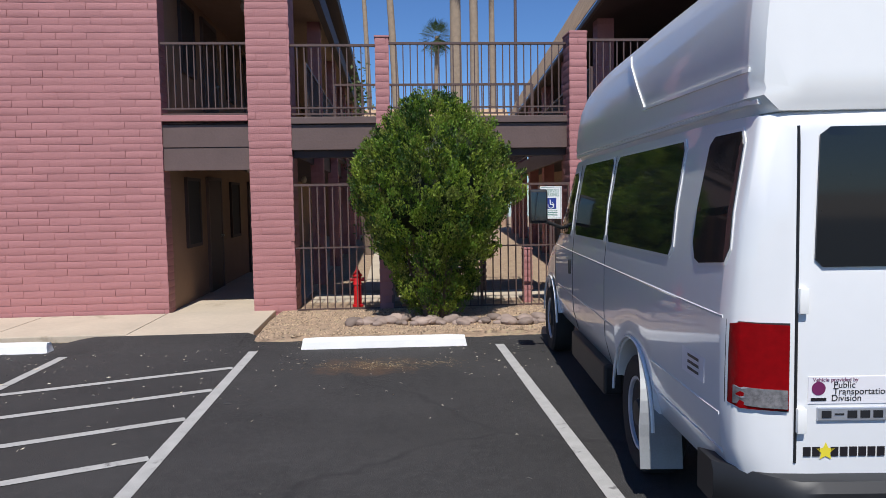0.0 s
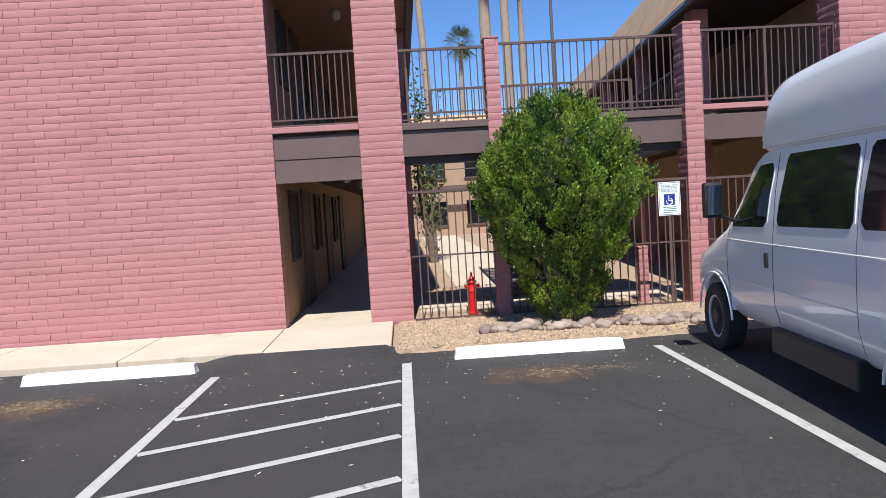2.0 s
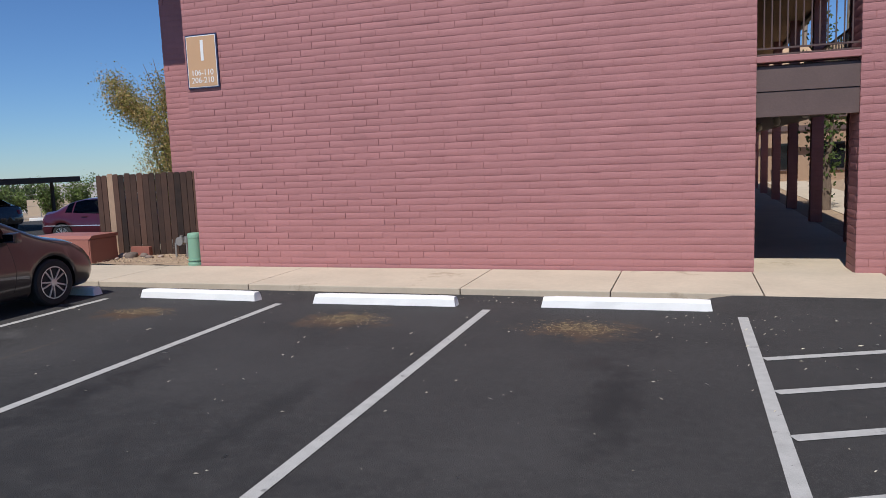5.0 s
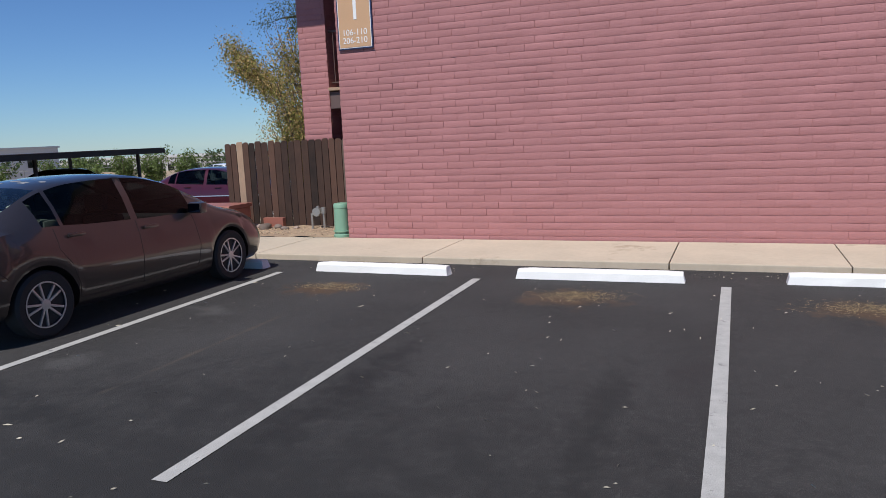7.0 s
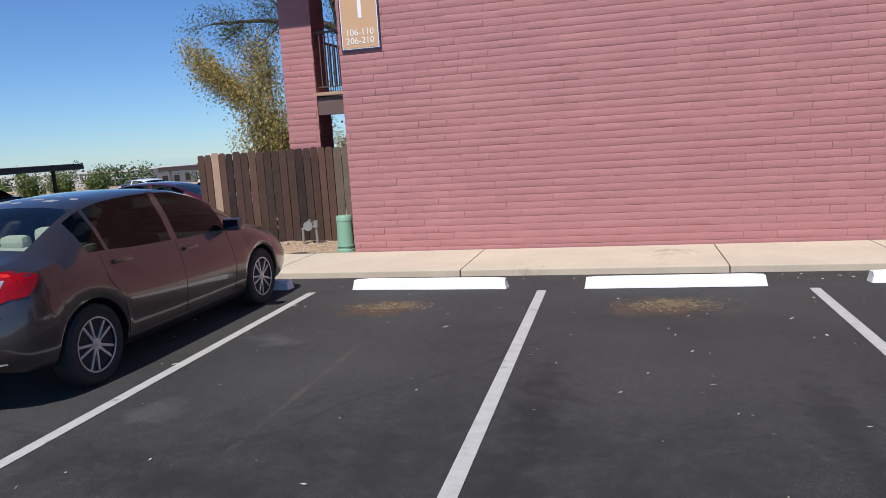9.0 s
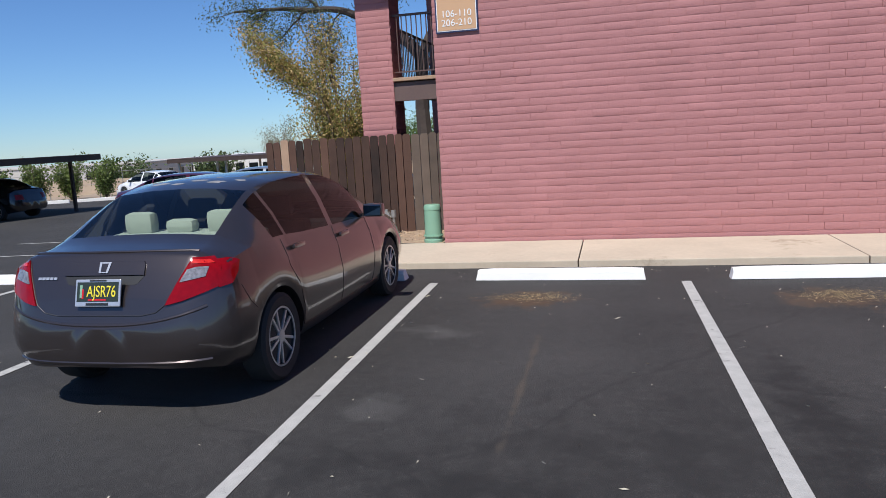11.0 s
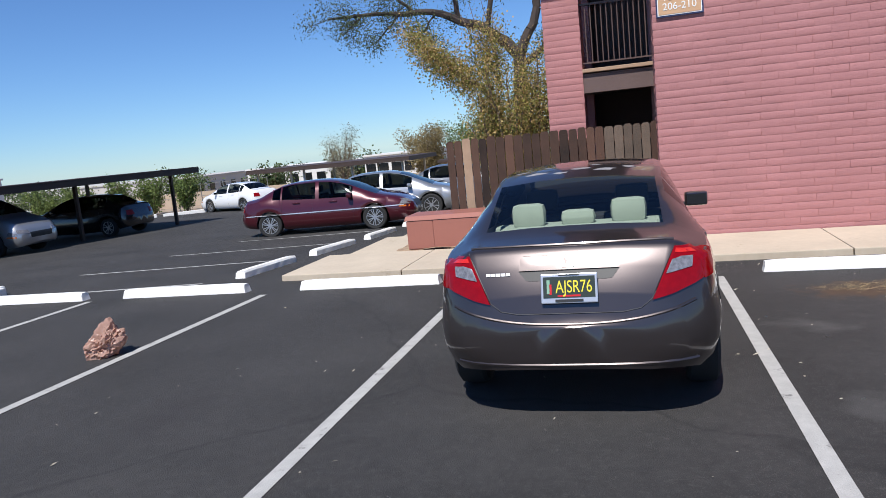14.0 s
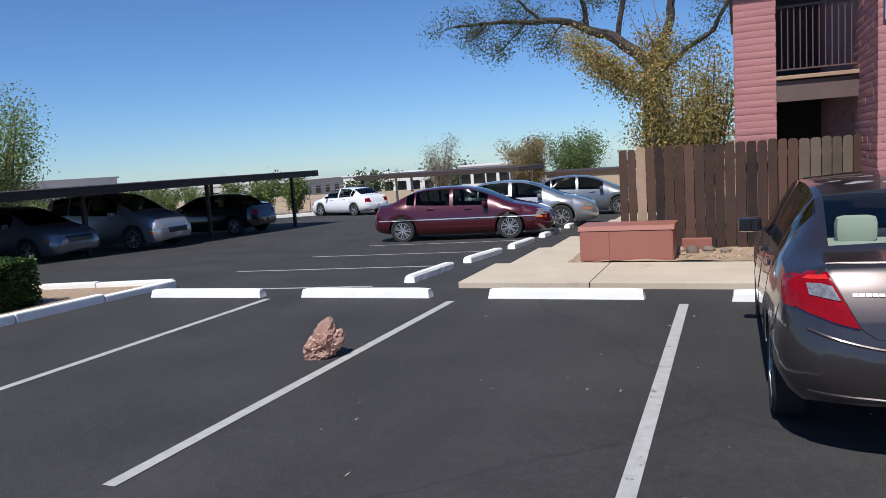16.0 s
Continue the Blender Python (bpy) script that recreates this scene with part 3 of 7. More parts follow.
def railing(name, a, b, z0, z1, gap, label, mid=(), post_every=0, bar=0.008):
    """A steel railing from a to b: rails, thin bars and posts, each a part."""
    ob = empty(name, label, "railing")
    (ax, ay), (bx, by) = a, b
    d = Vector((bx - ax, by - ay, 0))
    L = d.length
    d.normalize()
    P = lambda u, z: Vector((ax, ay, z)) + d * u
    for z, r in ((z1, 0.022), (z0, 0.014), *((q, 0.014) for q in mid)):
        bm = bmesh.new()
        v = box(bm, 0, L, -r, r, z - r * 0.8, z + r * 0.8)
        bmesh.ops.transform(bm, verts=v, matrix=pose(ax, ay, 0, 0, 0, math.degrees(math.atan2(d.y, d.x))))
        part("rail", bm, M["rail"], ob)
    n = max(1, round(L / gap))
    me = None
    for k in range(1, n):
        if me is None:
            bm = bmesh.new()
            box(bm, -bar, bar, -bar, bar, z0, z1)
            me = mesh_of("bar", bm, M["rail"])
        q = new("bar", me)
        q.parent = ob
        q.matrix_basis = Matrix.Translation(P(L * k / n, 0))
    if post_every:
        m = max(1, round(L / post_every))
        for k in range(m + 1):
            bm = bmesh.new()
            q = P(L * k / m, 0)
            box(bm, q.x - 0.02, q.x + 0.02, q.y - 0.02, q.y + 0.02, z0 - 0.1, z1)
            part("post", bm, M["rail"], ob)
    return ob


railing("railing", (-3.38, WY + 0.08), (-2.14, WY + 0.08), 3.04, 3.98, 0.092, "brown steel balustrade across the upper passage mouth", (2.96,))
railing("railing", (-1.52, WY + 0.08), (-0.27, WY + 0.08), 2.95, 3.95, 0.105, "brown steel balustrade of the walkway bridge", (3.04,))
railing("railing", (-0.07, WY + 0.08), (2.60, WY + 0.08), 2.95, 3.98, 0.105, "brown steel balustrade of the walkway bridge", (3.04,))
railing("railing", (-1.0, WY + 1.68), (2.4, WY + 1.68), 2.95, 3.62, 0.12, "brown steel balustrade on the courtyard side of the bridge", (), 1.5)
railing("fence", (-1.50, WY - 0.03), (-0.27, WY - 0.03), 0.05, 1.90, 0.115, "brown steel bar fence beside the block pillar", (0.97,), 0, 0.009)
railing("fence", (-0.07, WY - 0.03), (2.60, WY - 0.08), 0.05, 1.87, 0.115, "brown steel bar fence behind the round shrub", (0.95,), 1.4, 0.009)

# ---- wooden fence and the rear-west wing ----
FY, FT = 12.42, 1.71
fence = empty("wooden_fence", "weathered dog-eared wooden fence, brown to grey", "fence")
rnd = random.Random(4)
x = -15.93
k = 0
while x < -12.2:
    w = rnd.uniform(0.135, 0.16)
    bm = bmesh.new()
    top = FT + rnd.uniform(-0.02, 0.02)
    y = FY + rnd.uniform(-0.006, 0.006)
    vs = [bm.verts.new(q) for q in ((x, y, -0.02), (x + w - 0.013, y, -0.02), (x + w - 0.013, y, top - 0.03), (x + w - 0.035, y, top), (x + 0.03, y, top), (x, y, top - 0.03))]
    f = bm.faces.new(vs)
    r = bmesh.ops.extrude_face_region(bm, geom=[f])
    bmesh.ops.translate(bm, verts=[q for q in r["geom"] if isinstance(q, bmesh.types.BMVert)], vec=(0, 0.018, 0))
    bmesh.ops.recalc_face_normals(bm, faces=bm.faces)
    part("board", bm, M["fence_pale"] if k == 2 else M["fence_grey"] if x > -13.3 and rnd.random() < 0.85 else M["fence_wood"], fence)
    x += w
    k += 1
for z in (0.35, 1.45):
    bm = bmesh.new()
    box(bm, -15.93, -12.2, FY + 0.026, FY + 0.065, z, z + 0.09)
    part("rail", bm, M["fence_wood"], fence)

pillar("pillar", -14.14, -13.54, 12.60, 13.2, 0.0, 6.3, "tall pillar of pink painted slump block behind the wooden fence")
wall_west = block_wall("wall_west", -12.40, -12.12, WY + 0.34, 20, -0.3, 6.2, "side wall of pink painted slump block")
BRICK_JOBS.append((wall_west, (-12.42, 18.0), -90, 6.64, 6.2, -0.006, None, 0.1))
lap_beam("beam_balcony", -13.54, -12.42, 12.62, 2.27, 2.58, 1, "brown painted beam under the upper balcony", 0.14)
bm = bmesh.new()
box(bm, -13.54, -12.42, 12.56, 12.85, 2.60, 2.66, 0.01)
thing("ledge_balcony", bm, M["fence_pale"], "bare wooden edge board of the upper balcony", "ledge", kind="structure")
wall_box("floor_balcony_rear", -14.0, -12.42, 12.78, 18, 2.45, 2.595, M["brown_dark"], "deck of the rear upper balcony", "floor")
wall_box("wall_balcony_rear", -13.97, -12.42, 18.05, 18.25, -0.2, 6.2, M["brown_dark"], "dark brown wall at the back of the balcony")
railing("railing", (-13.54, 12.72), (-12.42, 12.72), 2.76, 3.70, 0.085, "black-brown steel balustrade of the rear balcony", ())
railing("railing", (-13.9, 13.2), (-13.9, 17.9), 2.76, 3.70, 0.12, "black-brown steel balustrade along the rear balcony", (), 2.3)
pillar("pillar", -14.1, -13.7, 17.6, 18.0, 0.0, 6.3, "far pink slump-block pillar of the rear balcony")

# closing masses of the wings, behind what is seen
wall_box("wall_inner", -12.1, -3.64, WY + 0.34, 20, -0.3, 6.1, M["stucco"], "inner mass of the west wing")
wall_box("roof_left", -14.3, -1.2, WY - 0.02, 34.5, 6.22, 6.45, M["brown_dark"], "flat roof edge of the west wing", "roof")

# ---- vehicles ----
def spline(keys, y):
    """Smooth interpolation of a table of (y, values...) rows at y."""
    if y <= keys[0][0]:
        return keys[0][1:]
    if y >= keys[-1][0]:
        return keys[-1][1:]
    for i in range(len(keys) - 1):
        if keys[i][0] <= y <= keys[i + 1][0]:
            break
    p1, p2 = keys[i], keys[i + 1]
    p0, p3 = keys[max(i - 1, 0)], keys[min(i + 2, len(keys) - 1)]
    h = p2[0] - p1[0]
    t = (y - p1[0]) / h
    out = []
    for k in range(1, len(p1)):
        d = (p2[k] - p1[k]) / h
        d0 = (p1[k] - p0[k]) / (p1[0] - p0[0]) if p1[0] > p0[0] else d
        d1 = (p3[k] - p2[k]) / (p3[0] - p2[0]) if p3[0] > p2[0] else d
        m1 = 0 if d0 * d <= 0 else 2 * d0 * d / (d0 + d)
        m2 = 0 if d1 * d <= 0 else 2 * d1 * d / (d1 + d)
        t2, t3 = t * t, t * t * t
        out.append((2 * t3 - 3 * t2 + 1) * p1[k] + (t3 - 2 * t2 + t) * h * m1 + (-2 * t3 + 3 * t2) * p2[k] + (t3 - t2) * h * m2)
    return tuple(out)


class Shell:
    """A car body lofted from cross-sections. Keys: y, floor z, mid z, mid half-width, belt z, belt half-width, roof-edge z, roof-edge half-width, crown z."""

    def __init__(self, keys, hubs, arch, sill_in=0.05):
        self.keys, self.hubs, self.arch, self.sill_in = keys, hubs, arch, sill_in

    def section(self, y):
        zf, zm, wm, zb, wb, zr, wr, zc = spline(self.keys, y)
        lift = zf
        for hy, hz in self.hubs:
            d = abs(y - hy)
            if d < self.arch:
                lift = max(lift, hz + math.sqrt(self.arch ** 2 - d * d) * 0.98)
        zs = max(zf + 0.06, lift)
        zm2 = max(zm, zs + 0.05)
        top = min(zb - 0.02, zm2)
        zs = min(zs, top - 0.01)
        lift = min(lift, zs)
        k = 0.92
        pts = [(0.0, lift), (wm - self.sill_in - 0.06, lift), (wm - self.sill_in * (0.35 if lift > zf + 0.02 else 1), zs),
               (wm - 0.008, zs + (top - zs) * 0.5), (wm, top), (wm - (wm - wb) * 0.35, top + (zb - top) * 0.55), (wb, zb),
               (wb + (wr - wb) * 0.5 + 0.012 * min(1, (zr - zb) * 4), zb + (zr - zb) * 0.52), (wr, zr), (wr * k, zr + (zc - zr) * 0.42), (wr * 0.45, zc - (zc - zr) * 0.12), (0.0, zc)]
        return pts

    def stations(self, step=0.07, extra=()):
        a, b = self.keys[0][0], self.keys[-1][0]
        ys = set(k[0] for k in self.keys) | set(extra)
        n = int((b - a) / step)
        ys |= {a + (b - a) * i / n for i in range(n + 1)}
        for hy, _ in self.hubs:
            for q in (-1, -0.99, -0.96, -0.9, -0.8, 0.8, 0.9, 0.96, 0.99, 1):
                ys.add(hy + q * self.arch)
        ys = sorted(ys)
        out = [ys[0]]
        for y in ys[1:]:
            if y - out[-1] > 0.004:
                out.append(y)
        return out

    def build(self, panes):
        """The body, with holes left for panes [(y0, y1, row0, row1, side)], and the panes' own meshes."""
        ys = self.stations(extra=[q for p in panes for q in p[:2]])
        R = [self.section(y) for y in ys]
        n = len(R[0])
        body = bmesh.new()
        glass = [bmesh.new() for _ in panes]

        def grid(bm, sgn):
            return [[bm.verts.new((sgn * x, y, z)) for x, z in r] for y, r in zip(ys, R)]

        for sgn in (-1, 1):
            G = grid(body, sgn)
            GG = [grid(b, sgn) for b in glass]
            for i in range(len(ys) - 1):
                ym = (ys[i] + ys[i + 1]) / 2
                for j in range(n - 1):
                    q = [G[i][j], G[i][j + 1], G[i + 1][j + 1], G[i + 1][j]]
                    for g, (y0, y1, r0, r1, side) in enumerate(panes):
                        if y0 < ym < y1 and r0 <= j < r1 and side in (0, sgn):
                            w = [GG[g][i][j], GG[g][i][j + 1], GG[g][i + 1][j + 1], GG[g][i + 1][j]]
                            glass[g].faces.new(w if sgn < 0 else list(reversed(w)))
                            break
                    else:
                        body.faces.new(q if sgn < 0 else list(reversed(q)))
            for i in (0, len(ys) - 1):
                f = G[i]
                body.faces.new([v for v in f])
        for b in [body, *glass]:
            bmesh.ops.remove_doubles(b, verts=b.verts, dist=0.002)
            loose = [v for v in b.verts if not v.link_faces]
            bmesh.ops.delete(b, geom=loose, context="VERTS")
            bmesh.ops.dissolve_degenerate(b, edges=b.edges, dist=0.0008)
            bmesh.ops.recalc_face_normals(b, faces=b.faces)
        self.tree = BVHTree.FromBMesh(body)
        return body, glass


def project(tree, outline, axis, start, offset=0.004, thick=0.012, cuts=3):
    """A panel whose outline (two coordinates) is laid on the body along an axis ('y' or 'x') from `start`."""
    bm = bmesh.new()
    i, j = (0, 2) if axis == "y" else (0, 1) if axis == "z" else (1, 2)
    vs = []
    for a, b in outline:
        c = [0, 0, 0]
        c[i], c[j] = a, b
        vs.append(bm.verts.new(c))
    bm.faces.new(vs)
    bmesh.ops.triangulate(bm, faces=bm.faces)
    for _ in range(cuts):
        bmesh.ops.subdivide_edges(bm, edges=[e for e in bm.edges if e.calc_length() > 0.05], cuts=1)
        bmesh.ops.triangulate(bm, faces=bm.faces)
    k = 1 if axis == "y" else 2 if axis == "z" else 0
    way = Vector((0, 0, 0))
    way[k] = 1.0 if start < 0 else -1.0
    last = 0.0
    for v in bm.verts:
        o = v.co.copy()
        o[k] = start
        hit = tree.ray_cast(o, way)
        if hit[0] is not None:
            last = hit[0][k]
        v.co[k] = last - way[k] * offset
    r = bmesh.ops.extrude_face_region(bm, geom=bm.faces[:])
    bmesh.ops.translate(bm, verts=[q for q in r["geom"] if isinstance(q, bmesh.types.BMVert)], vec=-way * thick)
    bmesh.ops.recalc_face_normals(bm, faces=bm.faces)
    return bm


def car_wheel(parent, x, y, z, r, w, rim_material, spokes=10, rim=0.68, name="wheel", hub=False):
    """A wheel: lathed tyre and rim with spokes; its face looks along the sign of x."""
    s = 1 if x > 0 else -1
    m = Matrix.Translation((x, y, z)) @ pose(0, 0, 0, 0, 90 * s, 0)
    bm = bmesh.new()
    h = w / 2
    prof = [(r * rim, -h * 0.9), (r * 0.9, -h), (r * 0.985, -h * 0.8), (r, -h * 0.4), (r, h * 0.4), (r * 0.985, h * 0.8), (r * 0.9, h), (r * (rim + 0.02), h * 0.92), (r * rim, h * 0.7)]
    lathe(bm, prof, 36)
    bmesh.ops.transform(bm, verts=bm.verts, matrix=m)
    t = part("wheel", bm, M["tyre"], parent, smooth=True)
    bm = bmesh.new()
    q = r * rim
    lathe(bm, [(q * 0.98, -h * 0.6), (q * 1.01, h * 0.86), (q * 1.0, h * 0.9), (q * 0.93, h * 0.86), (q * 0.90, h * 0.35), (q * 0.3, h * 0.25), (0.01, h * 0.25)], 36)
    bmesh.ops.transform(bm, verts=bm.verts, matrix=m)
    part("rim", bm, rim_material if hub else M["black"], t, smooth=True)
    bm = bmesh.new()
    if hub:
        lathe(bm, [(q * 0.42, h * 0.2), (q * 0.40, h * 0.75), (q * 0.34, h * 0.95), (0.01, h * 0.98)], 20)
        for k in range(8):
            a = 2 * math.pi * k / 8
            rod(bm, (q * 0.52 * math.cos(a), q * 0.52 * math.sin(a), h * 0.3), (q * 0.52 * math.cos(a), q * 0.52 * math.sin(a), h * 0.62), 0.012, 6)
    else:
        lathe(bm, [(q * 0.99, h * 0.6), (q * 1.0, h * 0.93), (q * 0.94, h * 0.93), (q * 0.93, h * 0.6)], 36)
        lathe(bm, [(q * 0.24, h * 0.4), (q * 0.22, h * 0.86), (0.01, h * 0.9)], 18)
        for k in range(spokes):
            a = 2 * math.pi * (k + (0.30 if k % 2 else 0.0)) / spokes
            n0 = len(bm.verts)
            box(bm, q * 0.15, q * 0.96, -q * 0.05, q * 0.05, h * 0.55, h * 0.84, 0.006)
            bm.verts.ensure_lookup_table()
            bmesh.ops.rotate(bm, cent=(0, 0, 0), matrix=Matrix.Rotation(a, 3, "Z"), verts=[bm.verts[u] for u in range(n0, len(bm.verts))])
    bmesh.ops.transform(bm, verts=bm.verts, matrix=m)
    part("hub" if hub else "spokes", bm, M["black"] if hub else rim_material, t, smooth=True)
    return t


def text_part(body, size, material, parent, m, label, name="lettering", depth=0.002):
    """Raised lettering in the built-in font, turned into a mesh."""
    cu = bpy.data.curves.new(name, "FONT")
    cu.body, cu.size, cu.extrude, cu.align_x, cu.align_y = body, size, depth, "CENTER", "CENTER"
    tmp = bpy.data.objects.new(name, cu)
    scene.collection.objects.link(tmp)
    me = bpy.data.meshes.new_from_object(tmp.evaluated_get(bpy.context.evaluated_depsgraph_get()))
    bpy.data.objects.remove(tmp)
    me.materials.clear()
    me.materials.append(material)
    ob = new(name, me)
    ob.parent = parent
    ob.matrix_basis = m
    return tagged(ob, label)


def paint(name, colour, metal=0.0, rough=0.35, coat=1.0, vary=0.05):
    return mat(name, colour, rough, metal, vary=vary, scale=1.5, coat=coat)


def sedan(name, label, colour, keys, hubs, place, wheel_r=0.32, width=1.75, panes=None, spokes=10, glass=None, rim=None, arch=None, detail=None, grips=None):
    """A saloon car: lofted body, panes, wheels, mirrors, bumpers, lamps, handles."""
    car = empty(name, label, "car", "cars parked in the lot")
    sh = Shell(keys, [(h, wheel_r) for h in hubs], arch or wheel_r + 0.055)
    body, glasses = sh.build([p[1:] for p in panes])
    part("body", body, colour, car, smooth=True)
    for (nm, *_), g in zip(panes, glasses):
        ob = part(nm, g, M["glass_dark"] if "door" in nm or "quarter" in nm else glass or M["glass_dark"], car, smooth=True)
        ob.visible_shadow = False
    for h in hubs:
        for s in (-1, 1):
            car_wheel(car, s * (width / 2 - 0.115), h, wheel_r, wheel_r, 0.2, rim or M["alloy"], spokes)
    # cabin floor, dash and seats
    bm = bmesh.new()
    box(bm, -width * 0.40, width * 0.40, hubs[0] + 0.45, hubs[1] - 0.45, 0.3, 0.5)
    box(bm, -width * 0.40, width * 0.40, hubs[0] - 0.3, hubs[0] + 0.48, 0.69, 0.9)
    box(bm, -width * 0.40, width * 0.40, hubs[1] - 0.6, hubs[1] - 0.25, 0.6, 0.88)
    part("cabin", bm, M["interior"], car)
    for s in (-1, 1):
        bm = bmesh.new()
        x0 = s * 0.36
        box(bm, x0 - 0.24, x0 + 0.24, hubs[0] + 1.15, hubs[0] + 1.3, 0.5, 1.02, 0.05)
        box(bm, x0 - 0.13, x0 + 0.13, hubs[0] + 1.10, hubs[0] + 1.2, 1.06, 1.24, 0.04)
        part("seat", bm, M["interior"], car, smooth=True)
    if detail:
        detail(car, sh)
    # door mirrors
    for s in (-1, 1):
        bm = bmesh.new()
        my = hubs[1] - 0.62
        w = sh.section(my)[6][0]
        zb = sh.section(my)[6][1]
        box(bm, s * (w + 0.115) - 0.1, s * (w + 0.115) + 0.1, my - 0.06, my + 0.05, zb - 0.01, zb + 0.12, 0.03)
        v = box(bm, min(s * w * 0.98, s * (w + 0.1)), max(s * w * 0.98, s * (w + 0.1)), my - 0.025, my + 0.035, zb - 0.005, zb + 0.03)
        mo = part("mirror", bm, colour, car, smooth=True)
        bm = bmesh.new()
        box(bm, s * (w + 0.115) - 0.085, s * (w + 0.115) + 0.085, my - 0.068, my - 0.058, zb + 0.005, zb + 0.105, 0.003)
        part("mirror_glass", bm, M["mirror"], mo)
        # handles
        for hy in grips or (hubs[0] + 0.78, hubs[0] + 1.80):
            wz = [p for p in sh.section(hy)]
            wx = (wz[5][0] + wz[6][0]) / 2
            bm = bmesh.new()
            box(bm, s * (wx + 0.025) - 0.012, s * (wx + 0.025) + 0.012, hy - 0.1, hy + 0.1, (wz[5][1] + wz[6][1]) / 2 - 0.02, (wz[5][1] + wz[6][1]) / 2 + 0.015, 0.008)
            part("door_handle", bm, colour, car, smooth=True)
    car.matrix_basis = place
    return car


def seam(sh, outline, parent, axis, start, w=0.006, close=False):
    """A dark panel gap that follows an outline on the body."""
    bm = bmesh.new()
    k = 1 if axis == "y" else 0
    i, j = (0, 2) if axis == "y" else (1, 2)
    way = Vector((0, 0, 0))
    way[k] = 1.0 if start < 0 else -1.0
    pts = []
    src = list(outline) + ([outline[0]] if close else [])
    for (a, b), (c, d) in zip(src, src[1:]):
        n = max(1, int(math.hypot(c - a, d - b) / 0.06))
        for q in range(n + 1):
            o = Vector((0, 0, 0))
            o[i], o[j], o[k] = a + (c - a) * q / n, b + (d - b) * q / n, start
            hit = sh.tree.ray_cast(o, way)
            if hit[0] is not None and (not pts or (hit[0] - pts[-1]).length > 0.005):
                pts.append(hit[0] - way * 0.001)
    tube(bm, pts, w / 2, 5)
    return part("panel_gap", bm, M["black"], parent)


# grey-brown saloon in the stall
taupe = mat("taupe_metallic_paint", (0.066, 0.054, 0.053), 0.30, 0.70, vary=0.04, scale=1.2, coat=1.0)
CIVIC = [
    # y, floor, mid z, mid w, belt z, belt w, roof-edge z, roof-edge w, crown
    (-2.160, 0.37, 0.47, 0.24, 0.575, 0.22, 0.59, 0.15, 0.595),
    (-2.150, 0.345, 0.48, 0.43, 0.588, 0.41, 0.60, 0.33, 0.606),
    (-2.125, 0.335, 0.49, 0.565, 0.615, 0.53, 0.645, 0.45, 0.665),
    (-2.095, 0.33, 0.50, 0.65, 0.66, 0.60, 0.74, 0.51, 0.775),
    (-2.05, 0.32, 0.52, 0.72, 0.72, 0.655, 0.83, 0.56, 0.865),
    (-2.00, 0.31, 0.53, 0.775, 0.80, 0.70, 0.925, 0.59, 0.955),
    (-1.965, 0.30, 0.54, 0.80, 0.86, 0.725, 0.985, 0.605, 1.005),
    (-1.93, 0.29, 0.55, 0.82, 0.90, 0.745, 1.022, 0.615, 1.043),
    (-1.87, 0.28, 0.56, 0.84, 0.95, 0.77, 1.03, 0.62, 1.052),
    (-1.75, 0.26, 0.58, 0.858, 0.98, 0.79, 1.045, 0.615, 1.072),
    (-1.615, 0.24, 0.60, 0.868, 1.00, 0.795, 1.08, 0.605, 1.110),
    (-1.35, 0.22, 0.62, 0.878, 1.02, 0.795, 1.205, 0.59, 1.245),
    (-1.03, 0.20, 0.62, 0.882, 1.01, 0.785, 1.33, 0.575, 1.385),
    (-0.70, 0.19, 0.60, 0.882, 0.985, 0.785, 1.385, 0.575, 1.44),
    (-0.25, 0.18, 0.58, 0.882, 0.965, 0.79, 1.40, 0.585, 1.455),
    (0.10, 0.18, 0.57, 0.881, 0.95, 0.795, 1.385, 0.595, 1.44),
    (0.50, 0.18, 0.57, 0.88, 0.94, 0.80, 1.305, 0.615, 1.35),
    (0.98, 0.18, 0.57, 0.878, 0.92, 0.797, 1.10, 0.665, 1.14),
    (1.38, 0.18, 0.57, 0.87, 0.885, 0.785, 0.925, 0.69, 0.965),
    (1.78, 0.19, 0.55, 0.85, 0.80, 0.755, 0.845, 0.65, 0.87),
    (2.08, 0.20, 0.48, 0.79, 0.68, 0.69, 0.73, 0.58, 0.75),
    (2.23, 0.24, 0.44, 0.66, 0.56, 0.58, 0.60, 0.48, 0.62),
    (2.29, 0.30, 0.42, 0.50, 0.48, 0.45, 0.50, 0.36, 0.51),
]
PLATE = mat("dark_plate", (0.02, 0.03, 0.022), 0.4, vary=0.1, scale=20)
PLATE_Y = mat("plate_yellow", (0.75, 0.62, 0.04), 0.4, vary=0.05, scale=20)
PLATE_FRAME = mat("plate_frame_chrome", (0.52, 0.53, 0.56), 0.35, 0.6, vary=0.1, scale=40)


